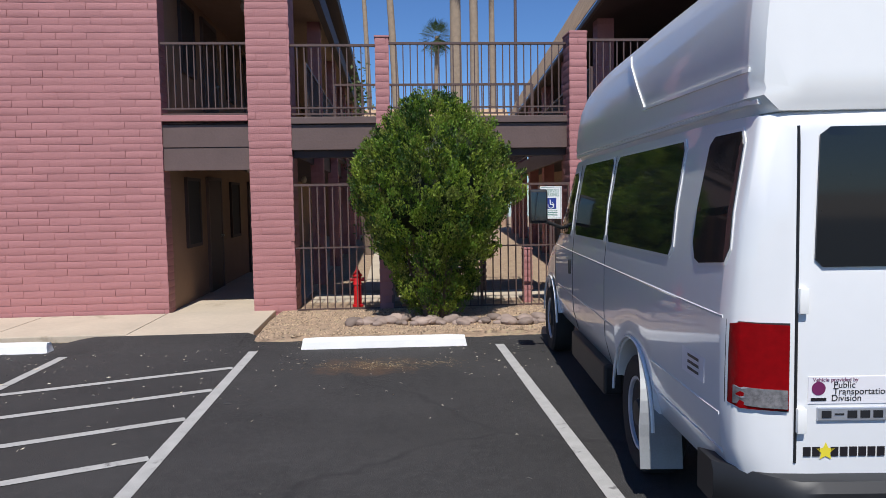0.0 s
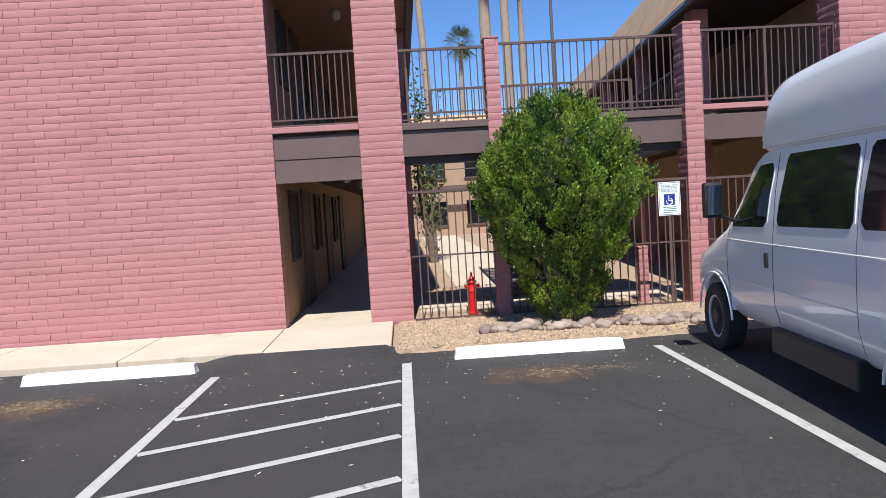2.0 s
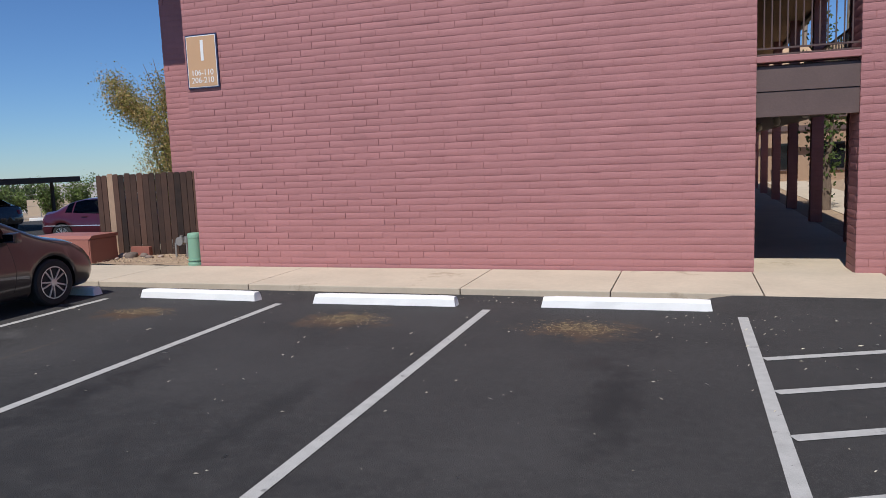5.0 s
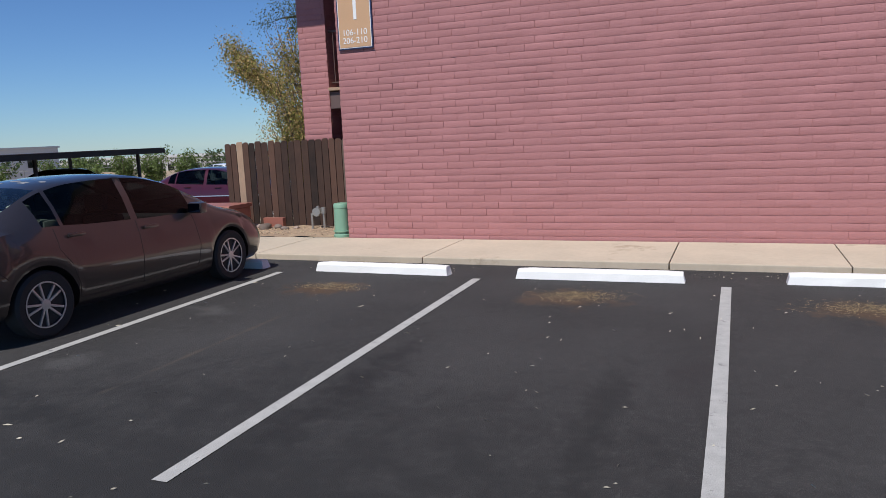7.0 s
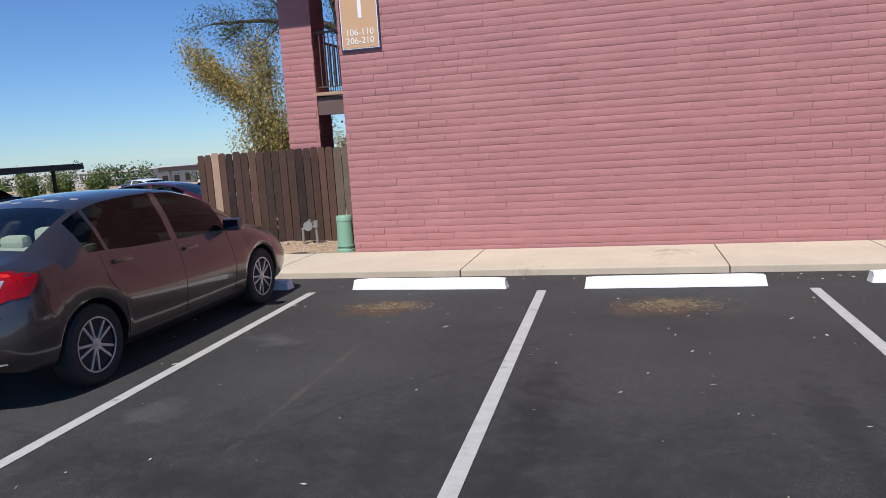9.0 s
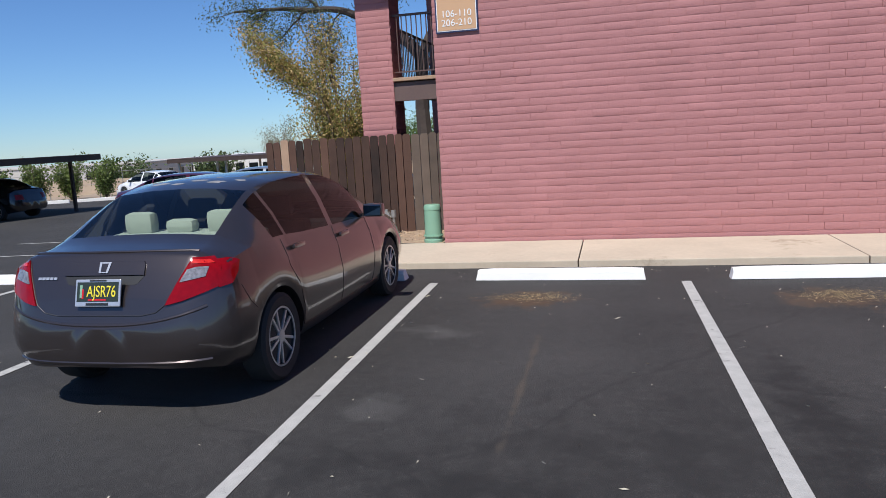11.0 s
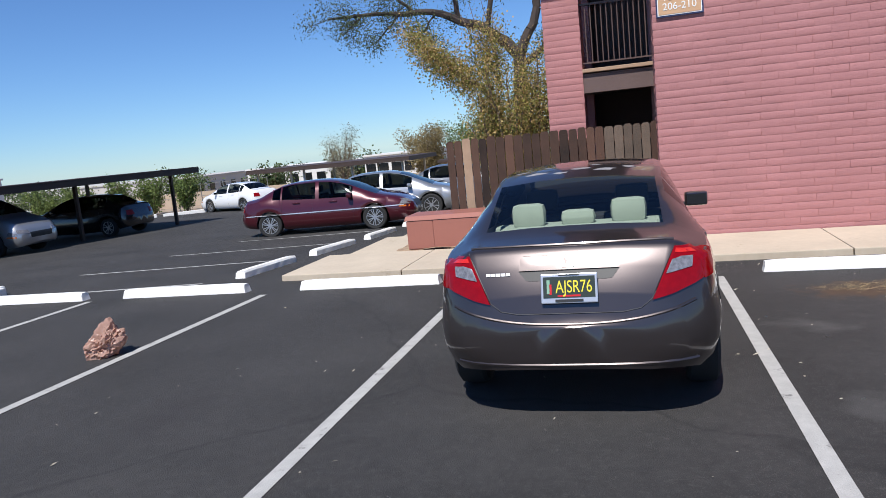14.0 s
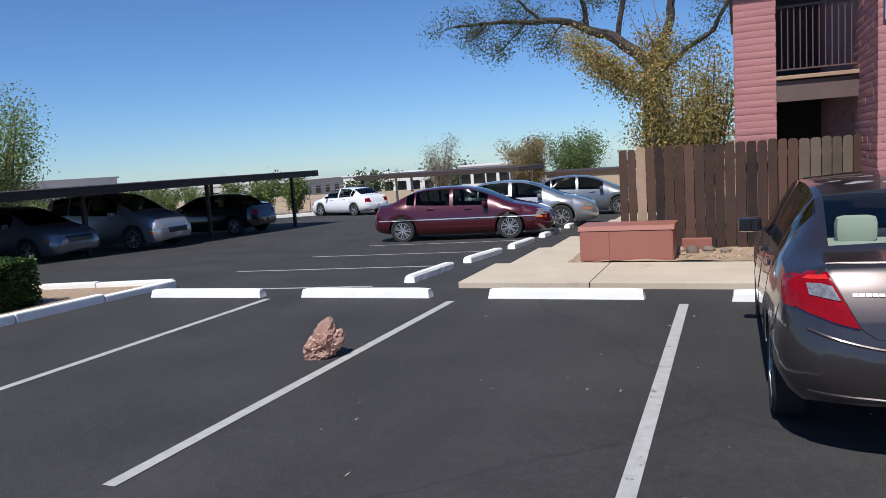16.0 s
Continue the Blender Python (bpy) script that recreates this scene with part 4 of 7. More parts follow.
def civic_detail(car, sh):
    T = sh.tree
    for s in (-1, 1):
        bm = project(T, [(s * 0.465, 0.735), (s * 0.53, 0.87), (s * 0.60, 1.008), (s * 0.69, 1.0), (s * 0.755, 0.955), (s * 0.775, 0.83), (s * 0.70, 0.80), (s * 0.57, 0.757)], "y", -3, 0.002, 0.012)
        lamp = part("tail_lamp", bm, M["lamp_red"], car, "red tail lamp with a clear reversing lens", smooth=True)
        bm = project(T, [(s * 0.545, 0.868), (s * 0.582, 0.94), (s * 0.635, 0.952), (s * 0.70, 0.948), (s * 0.69, 0.892)], "y", -3, 0.0135, 0.006, 2)
        part("reversing_lens", bm, M["lamp_clear"], lamp, smooth=True)
        bm = project(T, [(s * 0.60, 0.975), (s * 0.607, 0.998), (s * 0.69, 0.985), (s * 0.72, 0.965)], "y", -3, 0.0135, 0.004, 2)
        part("brake_lens", bm, M["lamp_bright"], lamp, smooth=True)
        bm = project(T, [(-1.955, 0.815), (-1.965, 0.955), (-1.90, 0.982), (-1.82, 0.982), (-1.755, 0.955), (-1.80, 0.89), (-1.88, 0.825)], "x", 2.0 * s, 0.002, 0.010)
        part("tail_lamp_side", bm, M["lamp_red"], car, smooth=True)
        # side door gaps
        seam(sh, [(0.76, 0.30), (0.80, 0.55), (0.76, 0.92)], car, "x", 2.0 * s)
        seam(sh, [(-0.12, 0.28), (-0.10, 0.95)], car, "x", 2.0 * s)
        seam(sh, [(-1.02, 0.66), (-0.95, 0.45), (-0.93, 0.30)], car, "x", 2.0 * s)
        seam(sh, [(-1.02, 0.66), (-1.12, 0.80), (-1.12, 0.99)], car, "x", 2.0 * s)
        seam(sh, [(-0.97, 0.30), (0.95, 0.28)], car, "x", 2.0 * s)
        seam(sh, [(-1.80, 0.80), (-1.74, 0.68), (-1.68, 0.62)], car, "x", 2.0 * s, 0.005)
    seam(sh, [(-0.605, 1.02), (-0.46, 0.735), (-0.40, 0.69), (-0.3, 0.672), (0.3, 0.672), (0.40, 0.69), (0.46, 0.735), (0.605, 1.02)], car, "y", -3)
    # number-plate recess as a black strip for the garnish's shadow, applique and plate
    bm = project(T, [(-0.29, 0.908), (0.29, 0.908), (0.25, 0.86), (0.22, 0.855), (-0.22, 0.855), (-0.25, 0.86)], "y", -3, 0.0, 0.002)
    part("plate_recess", bm, M["black"], car, smooth=True)
    bm = project(T, [(-0.285, 0.975), (-0.27, 0.993), (0.27, 0.993), (0.285, 0.975), (0.29, 0.915), (-0.29, 0.915)], "y", -3, 0.002, 0.010)
    part("garnish", bm, taupe, car, smooth=True)
    hz = T.ray_cast(Vector((0, -3, 0.80)), Vector((0, 1, 0)))[0].y - 0.012
    pm = pose(0.005, hz - 0.012, 0.817, 74, 0, 0)
    bm = bmesh.new()
    box(bm, -0.162, 0.162, -0.086, 0.086, -0.006, 0.006, 0.006)
    bmesh.ops.transform(bm, verts=bm.verts, matrix=pm)
    pf = part("number_plate", bm, PLATE_FRAME, car, "number plate in a bright metal frame")
    bm = bmesh.new()
    box(bm, -0.148, 0.148, -0.055, 0.068, 0.004, 0.0075)
    bmesh.ops.transform(bm, verts=bm.verts, matrix=pm)
    part("plate_face", bm, PLATE, pf)
    text_part("AJSR76", 0.088, PLATE_Y, pf, pm @ pose(0.028, 0.006, 0.008) @ Matrix.Diagonal((0.80, 1.15, 1, 1)), "yellow number AJSR76")
    for bx, w, h, c, by in ((-0.118, 0.018, 0.08, M["green_box"], 0.01), (-0.106, 0.014, 0.06, M["red"], -0.005)):
        bm = bmesh.new()
        box(bm, bx - w / 2, bx + w / 2, by - h / 2, by + h / 2, 0.0078, 0.0088, 0.0004)
        bmesh.ops.transform(bm, verts=bm.verts, matrix=pm @ pose(0, 0, 0, 0, 0, 0))
        part("plate_motif", bm, c, pf)
    for bx, by, w, h, c in ((0.0, -0.043, 0.13, 0.010, M["red"]), (0.0, -0.071, 0.16, 0.016, M["black"]), (0.0, 0.077, 0.12, 0.009, M["black"])):
        bm = bmesh.new()
        box(bm, bx - w / 2, bx + w / 2, by - h / 2, by + h / 2, 0.0078, 0.0086)
        bmesh.ops.transform(bm, verts=bm.verts, matrix=pm)
        part("plate_bar", bm, c, pf)
    # chrome emblem and name bars
    bm = project(T, [(-0.042, 0.992), (0.042, 0.992), (0.033, 0.93), (-0.033, 0.93)], "y", -3, 0.012, 0.006, 1)
    part("emblem", bm, PLATE_FRAME, car)
    bm = project(T, [(-0.024, 0.985), (0.024, 0.985), (0.019, 0.937), (-0.019, 0.937)], "y", -3, 0.018, 0.002, 1)
    part("emblem_field", bm, taupe, car)
    for k in range(5):
        x0 = -0.49 + 0.030 * k
        bm = project(T, [(x0, 0.905), (x0 + 0.025, 0.905), (x0 + 0.025, 0.890), (x0, 0.890)], "y", -3, 0.002, 0.004, 0)
        part("badge", bm, PLATE_FRAME, car)
    # bumper crease and lower lip
    bm = bmesh.new()
    pts = []
    for k in range(25):
        x = -0.70 + 1.40 * k / 24
        h = T.ray_cast(Vector((x, -3, 0.385)), Vector((0, 1, 0)))[0]
        if h is not None:
            pts.append(h + Vector((0, 0.006, -0.012)))
    tube(bm, pts, 0.012, 6)
    part("bumper_lip", bm, taupe, car, smooth=True)
    # ledge along the top of the bumper, rising towards the lamps
    bm = bmesh.new()
    pts = []
    for k in range(41):
        x = -0.70 + 1.40 * k / 40
        h = T.ray_cast(Vector((x, -3, 0.612 + 0.10 * (abs(x) / 0.7) ** 2.5)), Vector((0, 1, 0)))[0]
        if h is not None:
            pts.append(h + Vector((0, 0.006, 0)))
    tube(bm, pts, 0.011, 8)
    part("bumper_ledge", bm, taupe, car, smooth=True)
    # raised edge of the boot lid
    bm = bmesh.new()
    pts = []
    for k in range(25):
        x = -0.60 + 1.20 * k / 24
        h = T.ray_cast(Vector((x, -1.925 + 0.05 * (x / 0.6) ** 2, 3)), Vector((0, 0, -1)))[0]
        pts.append(h + Vector((0, 0, 0.002)))
    tube(bm, pts, 0.011, 8)
    part("boot_lip", bm, taupe, car, smooth=True)
    # pale cloth seats seen through the rear window, parcel shelf, brake lamp
    for x0 in (-0.345, 0.0, 0.345):
        bm = bmesh.new()
        h = 0.07 if x0 == 0 else 0.13
        box(bm, x0 - 0.12, x0 + 0.12, -1.15, -1.03, 1.05, 1.09 + h, 0.05)
        part("headrest", bm, M["seat"], car, "pale grey-green cloth headrest", smooth=True)
    bm = bmesh.new()
    box(bm, -0.62, 0.62, -1.06, -0.88, 0.55, 1.06, 0.05)
    part("rear_seat", bm, M["seat"], car, smooth=True)
    bm = bmesh.new()
    box(bm, -0.53, 0.53, -1.56, -1.02, 1.045, 1.062, 0.006)
    part("parcel_shelf", bm, M["seat"], car)
    # peeled clear coat on the roof, pale patches
    peel = mat("peeled_clear_coat", (0.24, 0.23, 0.23), 0.7, vary=0.3, scale=14)
    rnd = random.Random(6)
    for x0, y0, r in ((-0.30, -0.66, 0.10), (-0.12, -0.70, 0.07), (0.02, -0.62, 0.09), (0.20, -0.68, 0.10), (0.36, -0.60, 0.07), (-0.42, -0.52, 0.06), (0.12, -0.48, 0.05), (-0.22, -0.45, 0.05)):
        y0, r = y0 - 0.2, r * 0.62
        o = [(x0 + r * rnd.uniform(0.5, 1.25) * math.cos(2 * math.pi * q / 12) * 1.3, y0 + r * rnd.uniform(0.4, 1.1) * math.sin(2 * math.pi * q / 12) * 0.6) for q in range(12)]
        part("peeled_patch", project(T, o, "z", 3, 0.0, 0.0015, 1), peel, car)


CIVIC_PANES = [("rear_window", -1.60, -1.05, 9, 11, 0), ("windscreen", 0.42, 1.35, 9, 11, 0)]
for side in (-1, 1):
    CIVIC_PANES += [("rear_quarter_window", -1.23, -1.03, 6, 8, side), ("rear_door_window", -0.99, -0.15, 6, 8, side), ("front_door_window", -0.06, 0.78, 6, 8, side)]
sedan("saloon_car", "grey-brown metallic saloon car parked nose to the pavement", taupe, CIVIC, (-1.33, 1.38), pose(-13.09, 6.32, 0.0, 0, 0, 0.58), 0.318, 1.745, CIVIC_PANES, 10, M["glass"], None, 0.37, civic_detail, (-0.90, 0.07))


# other saloons
def scaled(keys, sy, sw, sz):
    return [(k[0] * sy, k[1], k[2] * sz, k[3] * sw, k[4] * sz, k[5] * sw, k[6] * sz, k[7] * sw, k[8] * sz) for k in keys]


def plain_detail(front_lamp=True, strip=None):
    def f(car, sh):
        T = sh.tree
        a, b = sh.keys[0][0], sh.keys[-1][0]
        for s in (-1, 1):
            bm = project(T, [(s * 0.42, 0.62), (s * 0.46, 0.74), (s * 0.74, 0.76), (s * 0.76, 0.66)], "y", 4, 0.0, 0.012, 2)
            part("head_lamp", bm, M["lamp_clear"], car, smooth=True)
            bm = project(T, [(b - 0.42, 0.62), (b - 0.36, 0.72), (b - 0.16, 0.66), (b - 0.14, 0.60)], "x", 2.0 * s, 0.0, 0.008, 2)
            part("head_lamp_side", bm, M["lamp_clear"], car, smooth=True)
            bm = project(T, [(b - 0.44, 0.55), (b - 0.40, 0.59), (b - 0.16, 0.57), (b - 0.16, 0.53)], "x", 2.0 * s, 0.0, 0.008, 1)
            part("marker_lamp", bm, M["lamp_amber"], car, smooth=True)
            bm = project(T, [(s * 0.45, 0.72), (s * 0.45, 0.90), (s * 0.72, 0.90), (s * 0.75, 0.72)], "y", -4, 0.0, 0.012, 2)
            part("tail_lamp", bm, M["lamp_red"], car, smooth=True)
            if strip:
                bm = project(T, [(a + 0.25, 0.60), (a + 0.25, 0.625), (b - 0.3, 0.605), (b - 0.3, 0.58)], "x", 2.0 * s, 0.0, 0.012, 5)
                part("side_strip", bm, strip, car, "bright side strip", smooth=True)
            for y0 in (0.85, -0.25, -1.1):
                seam(sh, [(y0, 0.30), (y0, 0.92)], car, "x", 2.0 * s)
        bm = project(T, [(-0.40, 0.50), (-0.42, 0.66), (0.42, 0.66), (0.40, 0.50)], "y", 4, 0.0, 0.01, 2)
        part("grille", bm, M["black"], car, smooth=True)
    return f


def panes_for(sy):
    return [(n, a * sy, b * sy, r0, r1, s) for n, a, b, r0, r1, s in CIVIC_PANES]


maroon = paint("maroon_paint", (0.070, 0.006, 0.013), 0.25, 0.28)
silver = paint("silver_paint", (0.40, 0.41, 0.43), 0.7, 0.32)
grey_p = paint("grey_paint", (0.20, 0.21, 0.23), 0.6, 0.32)
white_p = paint("white_paint_car", (0.78, 0.78, 0.78), 0.0, 0.3)
black_p = paint("black_paint", (0.012, 0.011, 0.012), 0.1, 0.25)
sedan("saloon_car", "worn maroon saloon car with bright hubcaps and side strip", maroon, scaled(CIVIC, 1.10, 1.05, 0.985), (-1.47, 1.42), pose(-21.15, 18.78, gz(18.5) - 0.01, 0, 0, -81), 0.33, 1.86, panes_for(1.10), 14, M["glass_dark"], None, 0.385, plain_detail(strip=PLATE_FRAME))
sedan("saloon_car", "silver saloon car with five-spoke wheels", silver, scaled(CIVIC, 1.08, 1.05, 1.02), (-1.40, 1.40), pose(-20.5, 22.0, gz(22) - 0.01, 0, 0, -81), 0.345, 1.85, panes_for(1.08), 9, M["glass_dark"], None, 0.40, plain_detail())
sedan("saloon_car", "dark grey saloon car in the far stall", grey_p, scaled(CIVIC, 1.05, 1.04, 1.02), (-1.38, 1.38), pose(-19.6, 27.5, gz(27) - 0.01, 0, 0, -81), 0.33, 1.82, panes_for(1.05), 9, M["glass_dark"], None, 0.39, plain_detail())
sedan("saloon_car", "white saloon car by the far kerb", white_p, scaled(CIVIC, 1.08, 1.04, 1.0), (-1.40, 1.40), pose(-33.2, 34.0, gz(34) - 0.01, 0, 0, 68), 0.33, 1.82, panes_for(1.08), 9, M["glass_dark"], None, 0.39, plain_detail())
sedan("saloon_car", "silver-blue saloon car in the shade of the carport", grey_p, scaled(CIVIC, 1.02, 1.02, 1.02), (-1.36, 1.36), pose(-32.6, 14.2, gz(14) - 0.01, 0, 0, -88), 0.32, 1.78, panes_for(1.02), 9, M["glass_dark"], None, 0.38, plain_detail())
sedan("saloon_car", "dark grey saloon car in the shade of the carport", grey_p, scaled(CIVIC, 1.02, 1.02, 1.02), (-1.36, 1.36), pose(-32.8, 11.1, gz(11) - 0.01, 0, 0, -90), 0.32, 1.78, panes_for(1.02), 9, M["glass_dark"], None, 0.38, plain_detail())
sedan("saloon_car", "black saloon car parked tail out under the carport", black_p, scaled(CIVIC, 1.05, 1.05, 1.04), (-1.40, 1.40), pose(-32.6, 22.6, gz(22) - 0.01, 0, 0, 92), 0.33, 1.84, panes_for(1.05), 9, M["glass_dark"], None, 0.39, plain_detail())
SUV = [(k[0], k[1] + 0.06, k[2] * 1.2, k[3], k[4] * 1.17, k[5] * 1.04, k[6] * 1.22, k[7] * 1.06, k[8] * 1.22) for k in scaled(CIVIC, 1.02, 1.04, 1.0)]
SUV = [SUV[0], SUV[1], SUV[2]] + [(-2.12, 0.3, 0.70, 0.87, 1.16, 0.83, 1.30, 0.72, 1.34), (-1.95, 0.28, 0.72, 0.89, 1.18, 0.84, 1.62, 0.68, 1.68), (-1.2, 0.27, 0.74, 0.91, 1.18, 0.85, 1.70, 0.66, 1.76)] + [k for k in SUV if k[0] > -0.8]
sedan("sport_utility_car", "silver sport utility car in the shade of the carport", silver, SUV, (-1.36, 1.36), pose(-32.4, 17.6, gz(17.6) - 0.01, 0, 0, -88), 0.37, 1.82,
      [("rear_window", -2.1, -1.97, 9, 11, 0), ("windscreen", 0.40, 1.30, 9, 11, 0)] + [(n, a, b, 6, 8, s) for s in (-1, 1) for n, a, b in (("quarter_window", -1.8, -1.15), ("rear_door_window", -1.08, -0.36), ("front_door_window", -0.28, 0.8))], 9, M["glass_dark"], None, 0.43, plain_detail())


# ---- white passenger van with a raised roof ----
van_white = mat("white_van_paint", (0.86, 0.85, 0.81), 0.32, vary=0.03, scale=1.0, coat=0.8)
# the same white, greyed a little for the silvery look of the shaded flank
van_lower = mat("shaded_van_white", (0.80, 0.80, 0.79), 0.28, 0.0, vary=0.04, scale=1.0, coat=0.9)
VAN = [
    (-3.165, 0.56, 0.80, 0.80, 1.20, 0.82, 1.90, 0.74, 1.94),
    (-3.155, 0.50, 0.81, 0.90, 1.20, 0.91, 1.94, 0.82, 1.97),
    (-3.125, 0.46, 0.82, 0.965, 1.20, 0.972, 1.97, 0.875, 2.005),
    (-3.03, 0.42, 0.84, 0.997, 1.20, 1.0, 1.98, 0.90, 2.02),
    (-2.5, 0.42, 0.86, 1.005, 1.20, 1.003, 1.99, 0.905, 2.03),
    (0.0, 0.42, 0.86, 1.005, 1.18, 1.003, 1.99, 0.905, 2.03),
    (0.70, 0.42, 0.86, 1.005, 1.17, 1.002, 1.98, 0.90, 2.02),
    (1.00, 0.42, 0.86, 1.005, 1.17, 1.00, 1.90, 0.88, 1.95),
    (1.52, 0.42, 0.86, 1.00, 1.17, 0.99, 1.58, 0.83, 1.63),
    (1.82, 0.42, 0.86, 0.99, 1.15, 0.97, 1.33, 0.82, 1.37),
    (2.27, 0.42, 0.82, 0.97, 1.03, 0.94, 1.17, 0.80, 1.20),
    (2.59, 0.44, 0.78, 0.94, 0.95, 0.90, 1.03, 0.76, 1.06),
    (2.67, 0.48, 0.72, 0.86, 0.88, 0.82, 0.95, 0.70, 0.97),
    (2.70, 0.56, 0.68, 0.74, 0.80, 0.70, 0.87, 0.60, 0.88),
]


def build_van(place):
    van = empty("passenger_van", "white high-roofed passenger van parked nose to the pavement", "van", "cars parked in the lot")
    hy0, hy1, wr = -1.60, 1.93, 0.355
    sh = Shell(VAN, [(hy0, wr), (hy1, wr)], 0.455, 0.06)
    body, gl = sh.build([(1.07, 1.77, 8, 11, 0)])
    part("body", body, van_lower, van, "white van body, greyed slightly for its shaded flank", smooth=True)
    part("windscreen", gl[0], M["privacy"], van, smooth=True)
    T = sh.tree
    # raised roof shell
    RK = [(-3.165, 2.02, 2.05, 0.80, 2.10, 0.80, 2.14, 0.78, 2.15), (-3.15, 1.99, 2.10, 0.885, 2.44, 0.865, 2.56, 0.82, 2.60), (-3.08, 1.985, 2.12, 0.925, 2.50, 0.90, 2.61, 0.855, 2.66), (-2.2, 1.985, 2.12, 0.93, 2.51, 0.905, 2.62, 0.86, 2.68),
          (-0.6, 1.985, 2.12, 0.93, 2.50, 0.90, 2.61, 0.855, 2.67), (0.35, 1.985, 2.11, 0.928, 2.46, 0.895, 2.57, 0.84, 2.63), (0.70, 1.985, 2.10, 0.92, 2.40, 0.88, 2.51, 0.82, 2.57), (0.84, 1.985, 2.08, 0.90, 2.30, 0.86, 2.42, 0.78, 2.47), (0.91, 1.985, 2.06, 0.86, 2.16, 0.82, 2.26, 0.72, 2.30), (0.95, 1.985, 2.02, 0.78, 2.04, 0.74, 2.08, 0.62, 2.10)]
    rs = Shell(RK, [], 0.1, 0.0)
    rb, _ = rs.build([])
    part("raised_roof", rb, van_white, van, "white moulded raised roof", smooth=True)
    RT = rs.tree
    for s in (-1, 1):
        # drip rail and roof mouldings
        bm = bmesh.new()
        pts = []
        for k in range(60):
            y = -3.12 + 4.0 * k / 59
            h = RT.ray_cast(Vector((3 * s, y, 2.03)), Vector((-s, 0, 0)))[0]
            if h:
                pts.append(h)
        tube(bm, pts, 0.014, 6)
        part("drip_rail", bm, van_white, van, smooth=True)
        for outline in ([(-3.10, 2.145), (-3.10, 2.162), (-1.60, 2.192), (-1.60, 2.175)], [(-1.60, 2.175), (-1.625, 2.19), (-1.12, 2.58), (-1.10, 2.565)]):
            bm = project(RT, outline, "x", 3.0 * s, 0.0, 0.008, 5)
            part("roof_moulding", bm, van_white, van)
        # side windows: a dark pane in a rubber surround
        wins = [[(-3.03, 1.40), (-3.06, 1.46), (-3.05, 1.87), (-3.02, 1.925), (-2.75, 1.925), (-2.70, 1.89), (-2.66, 1.46), (-2.70, 1.39), (-2.76, 1.375)],
                [(-2.30, 1.375), (-2.345, 1.43), (-2.345, 1.89), (-2.31, 1.935), (-0.99, 1.935), (-0.945, 1.90), (-0.90, 1.41), (-0.95, 1.36)],
                [(-0.76, 1.36), (-0.80, 1.41), (-0.80, 1.90), (-0.76, 1.935), (0.24, 1.935), (0.28, 1.90), (0.385, 1.39), (0.34, 1.345)],
                [(0.66, 1.33), (0.60, 1.38), (0.53, 1.82), (0.57, 1.88), (0.86, 1.87), (1.22, 1.62), (1.50, 1.36), (1.46, 1.31)]]
        for o in wins:
            cx, cz = sum(p[0] for p in o) / len(o), sum(p[1] for p in o) / len(o)
            bm = project(T, [(cx + (a - cx) * 1.035, cz + (b - cz) * 1.05) for a, b in o], "x", 3.0 * s, -0.002, 0.007, 4)
            fr = part("window_surround", bm, van_white, van)
            bm = project(T, o, "x", 3.0 * s, 0.003, 0.006, 4)
            part("window_pane", bm, M["privacy"], fr)
        # body creases
        for z0, r, y0, y1 in ((1.185, 0.009, -3.05, 1.6), (0.78, 0.011, -3.02, -2.05), (0.62, 0.014, -3.02, -2.05), (0.80, 0.009, -1.1, 1.35)):
            bm = bmesh.new()
            pts = []
            for k in range(70):
                y = y0 + (y1 - y0) * k / 69
                h = T.ray_cast(Vector((3 * s, y, z0)), Vector((-s, 0, 0)))[0]
                if h and abs(h.x) > 0.8:
                    pts.append(h - Vector((0.5 * r * s, 0, 0)))
            tube(bm, pts, r, 6)
            part("body_crease", bm, van_lower, van, smooth=True)
        seam(sh, [(1.50, 0.52), (1.56, 1.28)], van, "x", 3.0 * s)
        seam(sh, [(0.46, 0.50), (0.46, 1.95)], van, "x", 3.0 * s)
        seam(sh, [(-0.85, 0.50), (-0.85, 1.95)], van, "x", 3.0 * s, 0.004)
        # arch flares and mud flaps
        for hy in (hy0, hy1):
            bm = bmesh.new()
            pts = []
            for k in range(19):
                a = math.pi * (0.02 + 0.96 * k / 18)
                pts.append(Vector((s * 1.0, hy + 0.475 * math.cos(a), wr + 0.465 * math.sin(a))))
            tube(bm, pts, 0.011, 6)
            part("arch_lip", bm, van_lower, van, smooth=True)
            car_wheel(van, s * (0.865 if hy < 0 else 0.90), hy, wr, wr, 0.22, M["steel_wheel"], 8, 0.62, hub=True)
            if hy > 0:
                continue
            # a bent metal guard follows the arch behind the wheel and hangs down as a flap
            bm = bmesh.new()
            R = 0.462
            prof = [(hy - R * math.sin(a), wr + 0.005 + R * math.cos(a)) for a in (radians(10 + 8 * k) for k in range(11))] + [(hy - R - 0.012, 0.30), (hy - R - 0.03, 0.19)]
            rows = []
            for k, (yy, zz) in enumerate(prof):
                lip = 0.012 + 0.075 * min(1.0, k / 9)
                rows.append([bm.verts.new((s * (0.985 + lip), yy, zz)), bm.verts.new((s * 0.84, yy, zz)), bm.verts.new((s * 0.84, yy + 0.006, zz - 0.004)), bm.verts.new((s * (0.985 + lip), yy + 0.006, zz - 0.004))])
            for q0, q1 in zip(rows, rows[1:]):
                for k in range(4):
                    bm.faces.new((q0[k], q0[(k + 1) % 4], q1[(k + 1) % 4], q1[k]))
            bm.faces.new(rows[0])
            bm.faces.new(list(reversed(rows[-1])))
            bmesh.ops.recalc_face_normals(bm, faces=bm.faces)
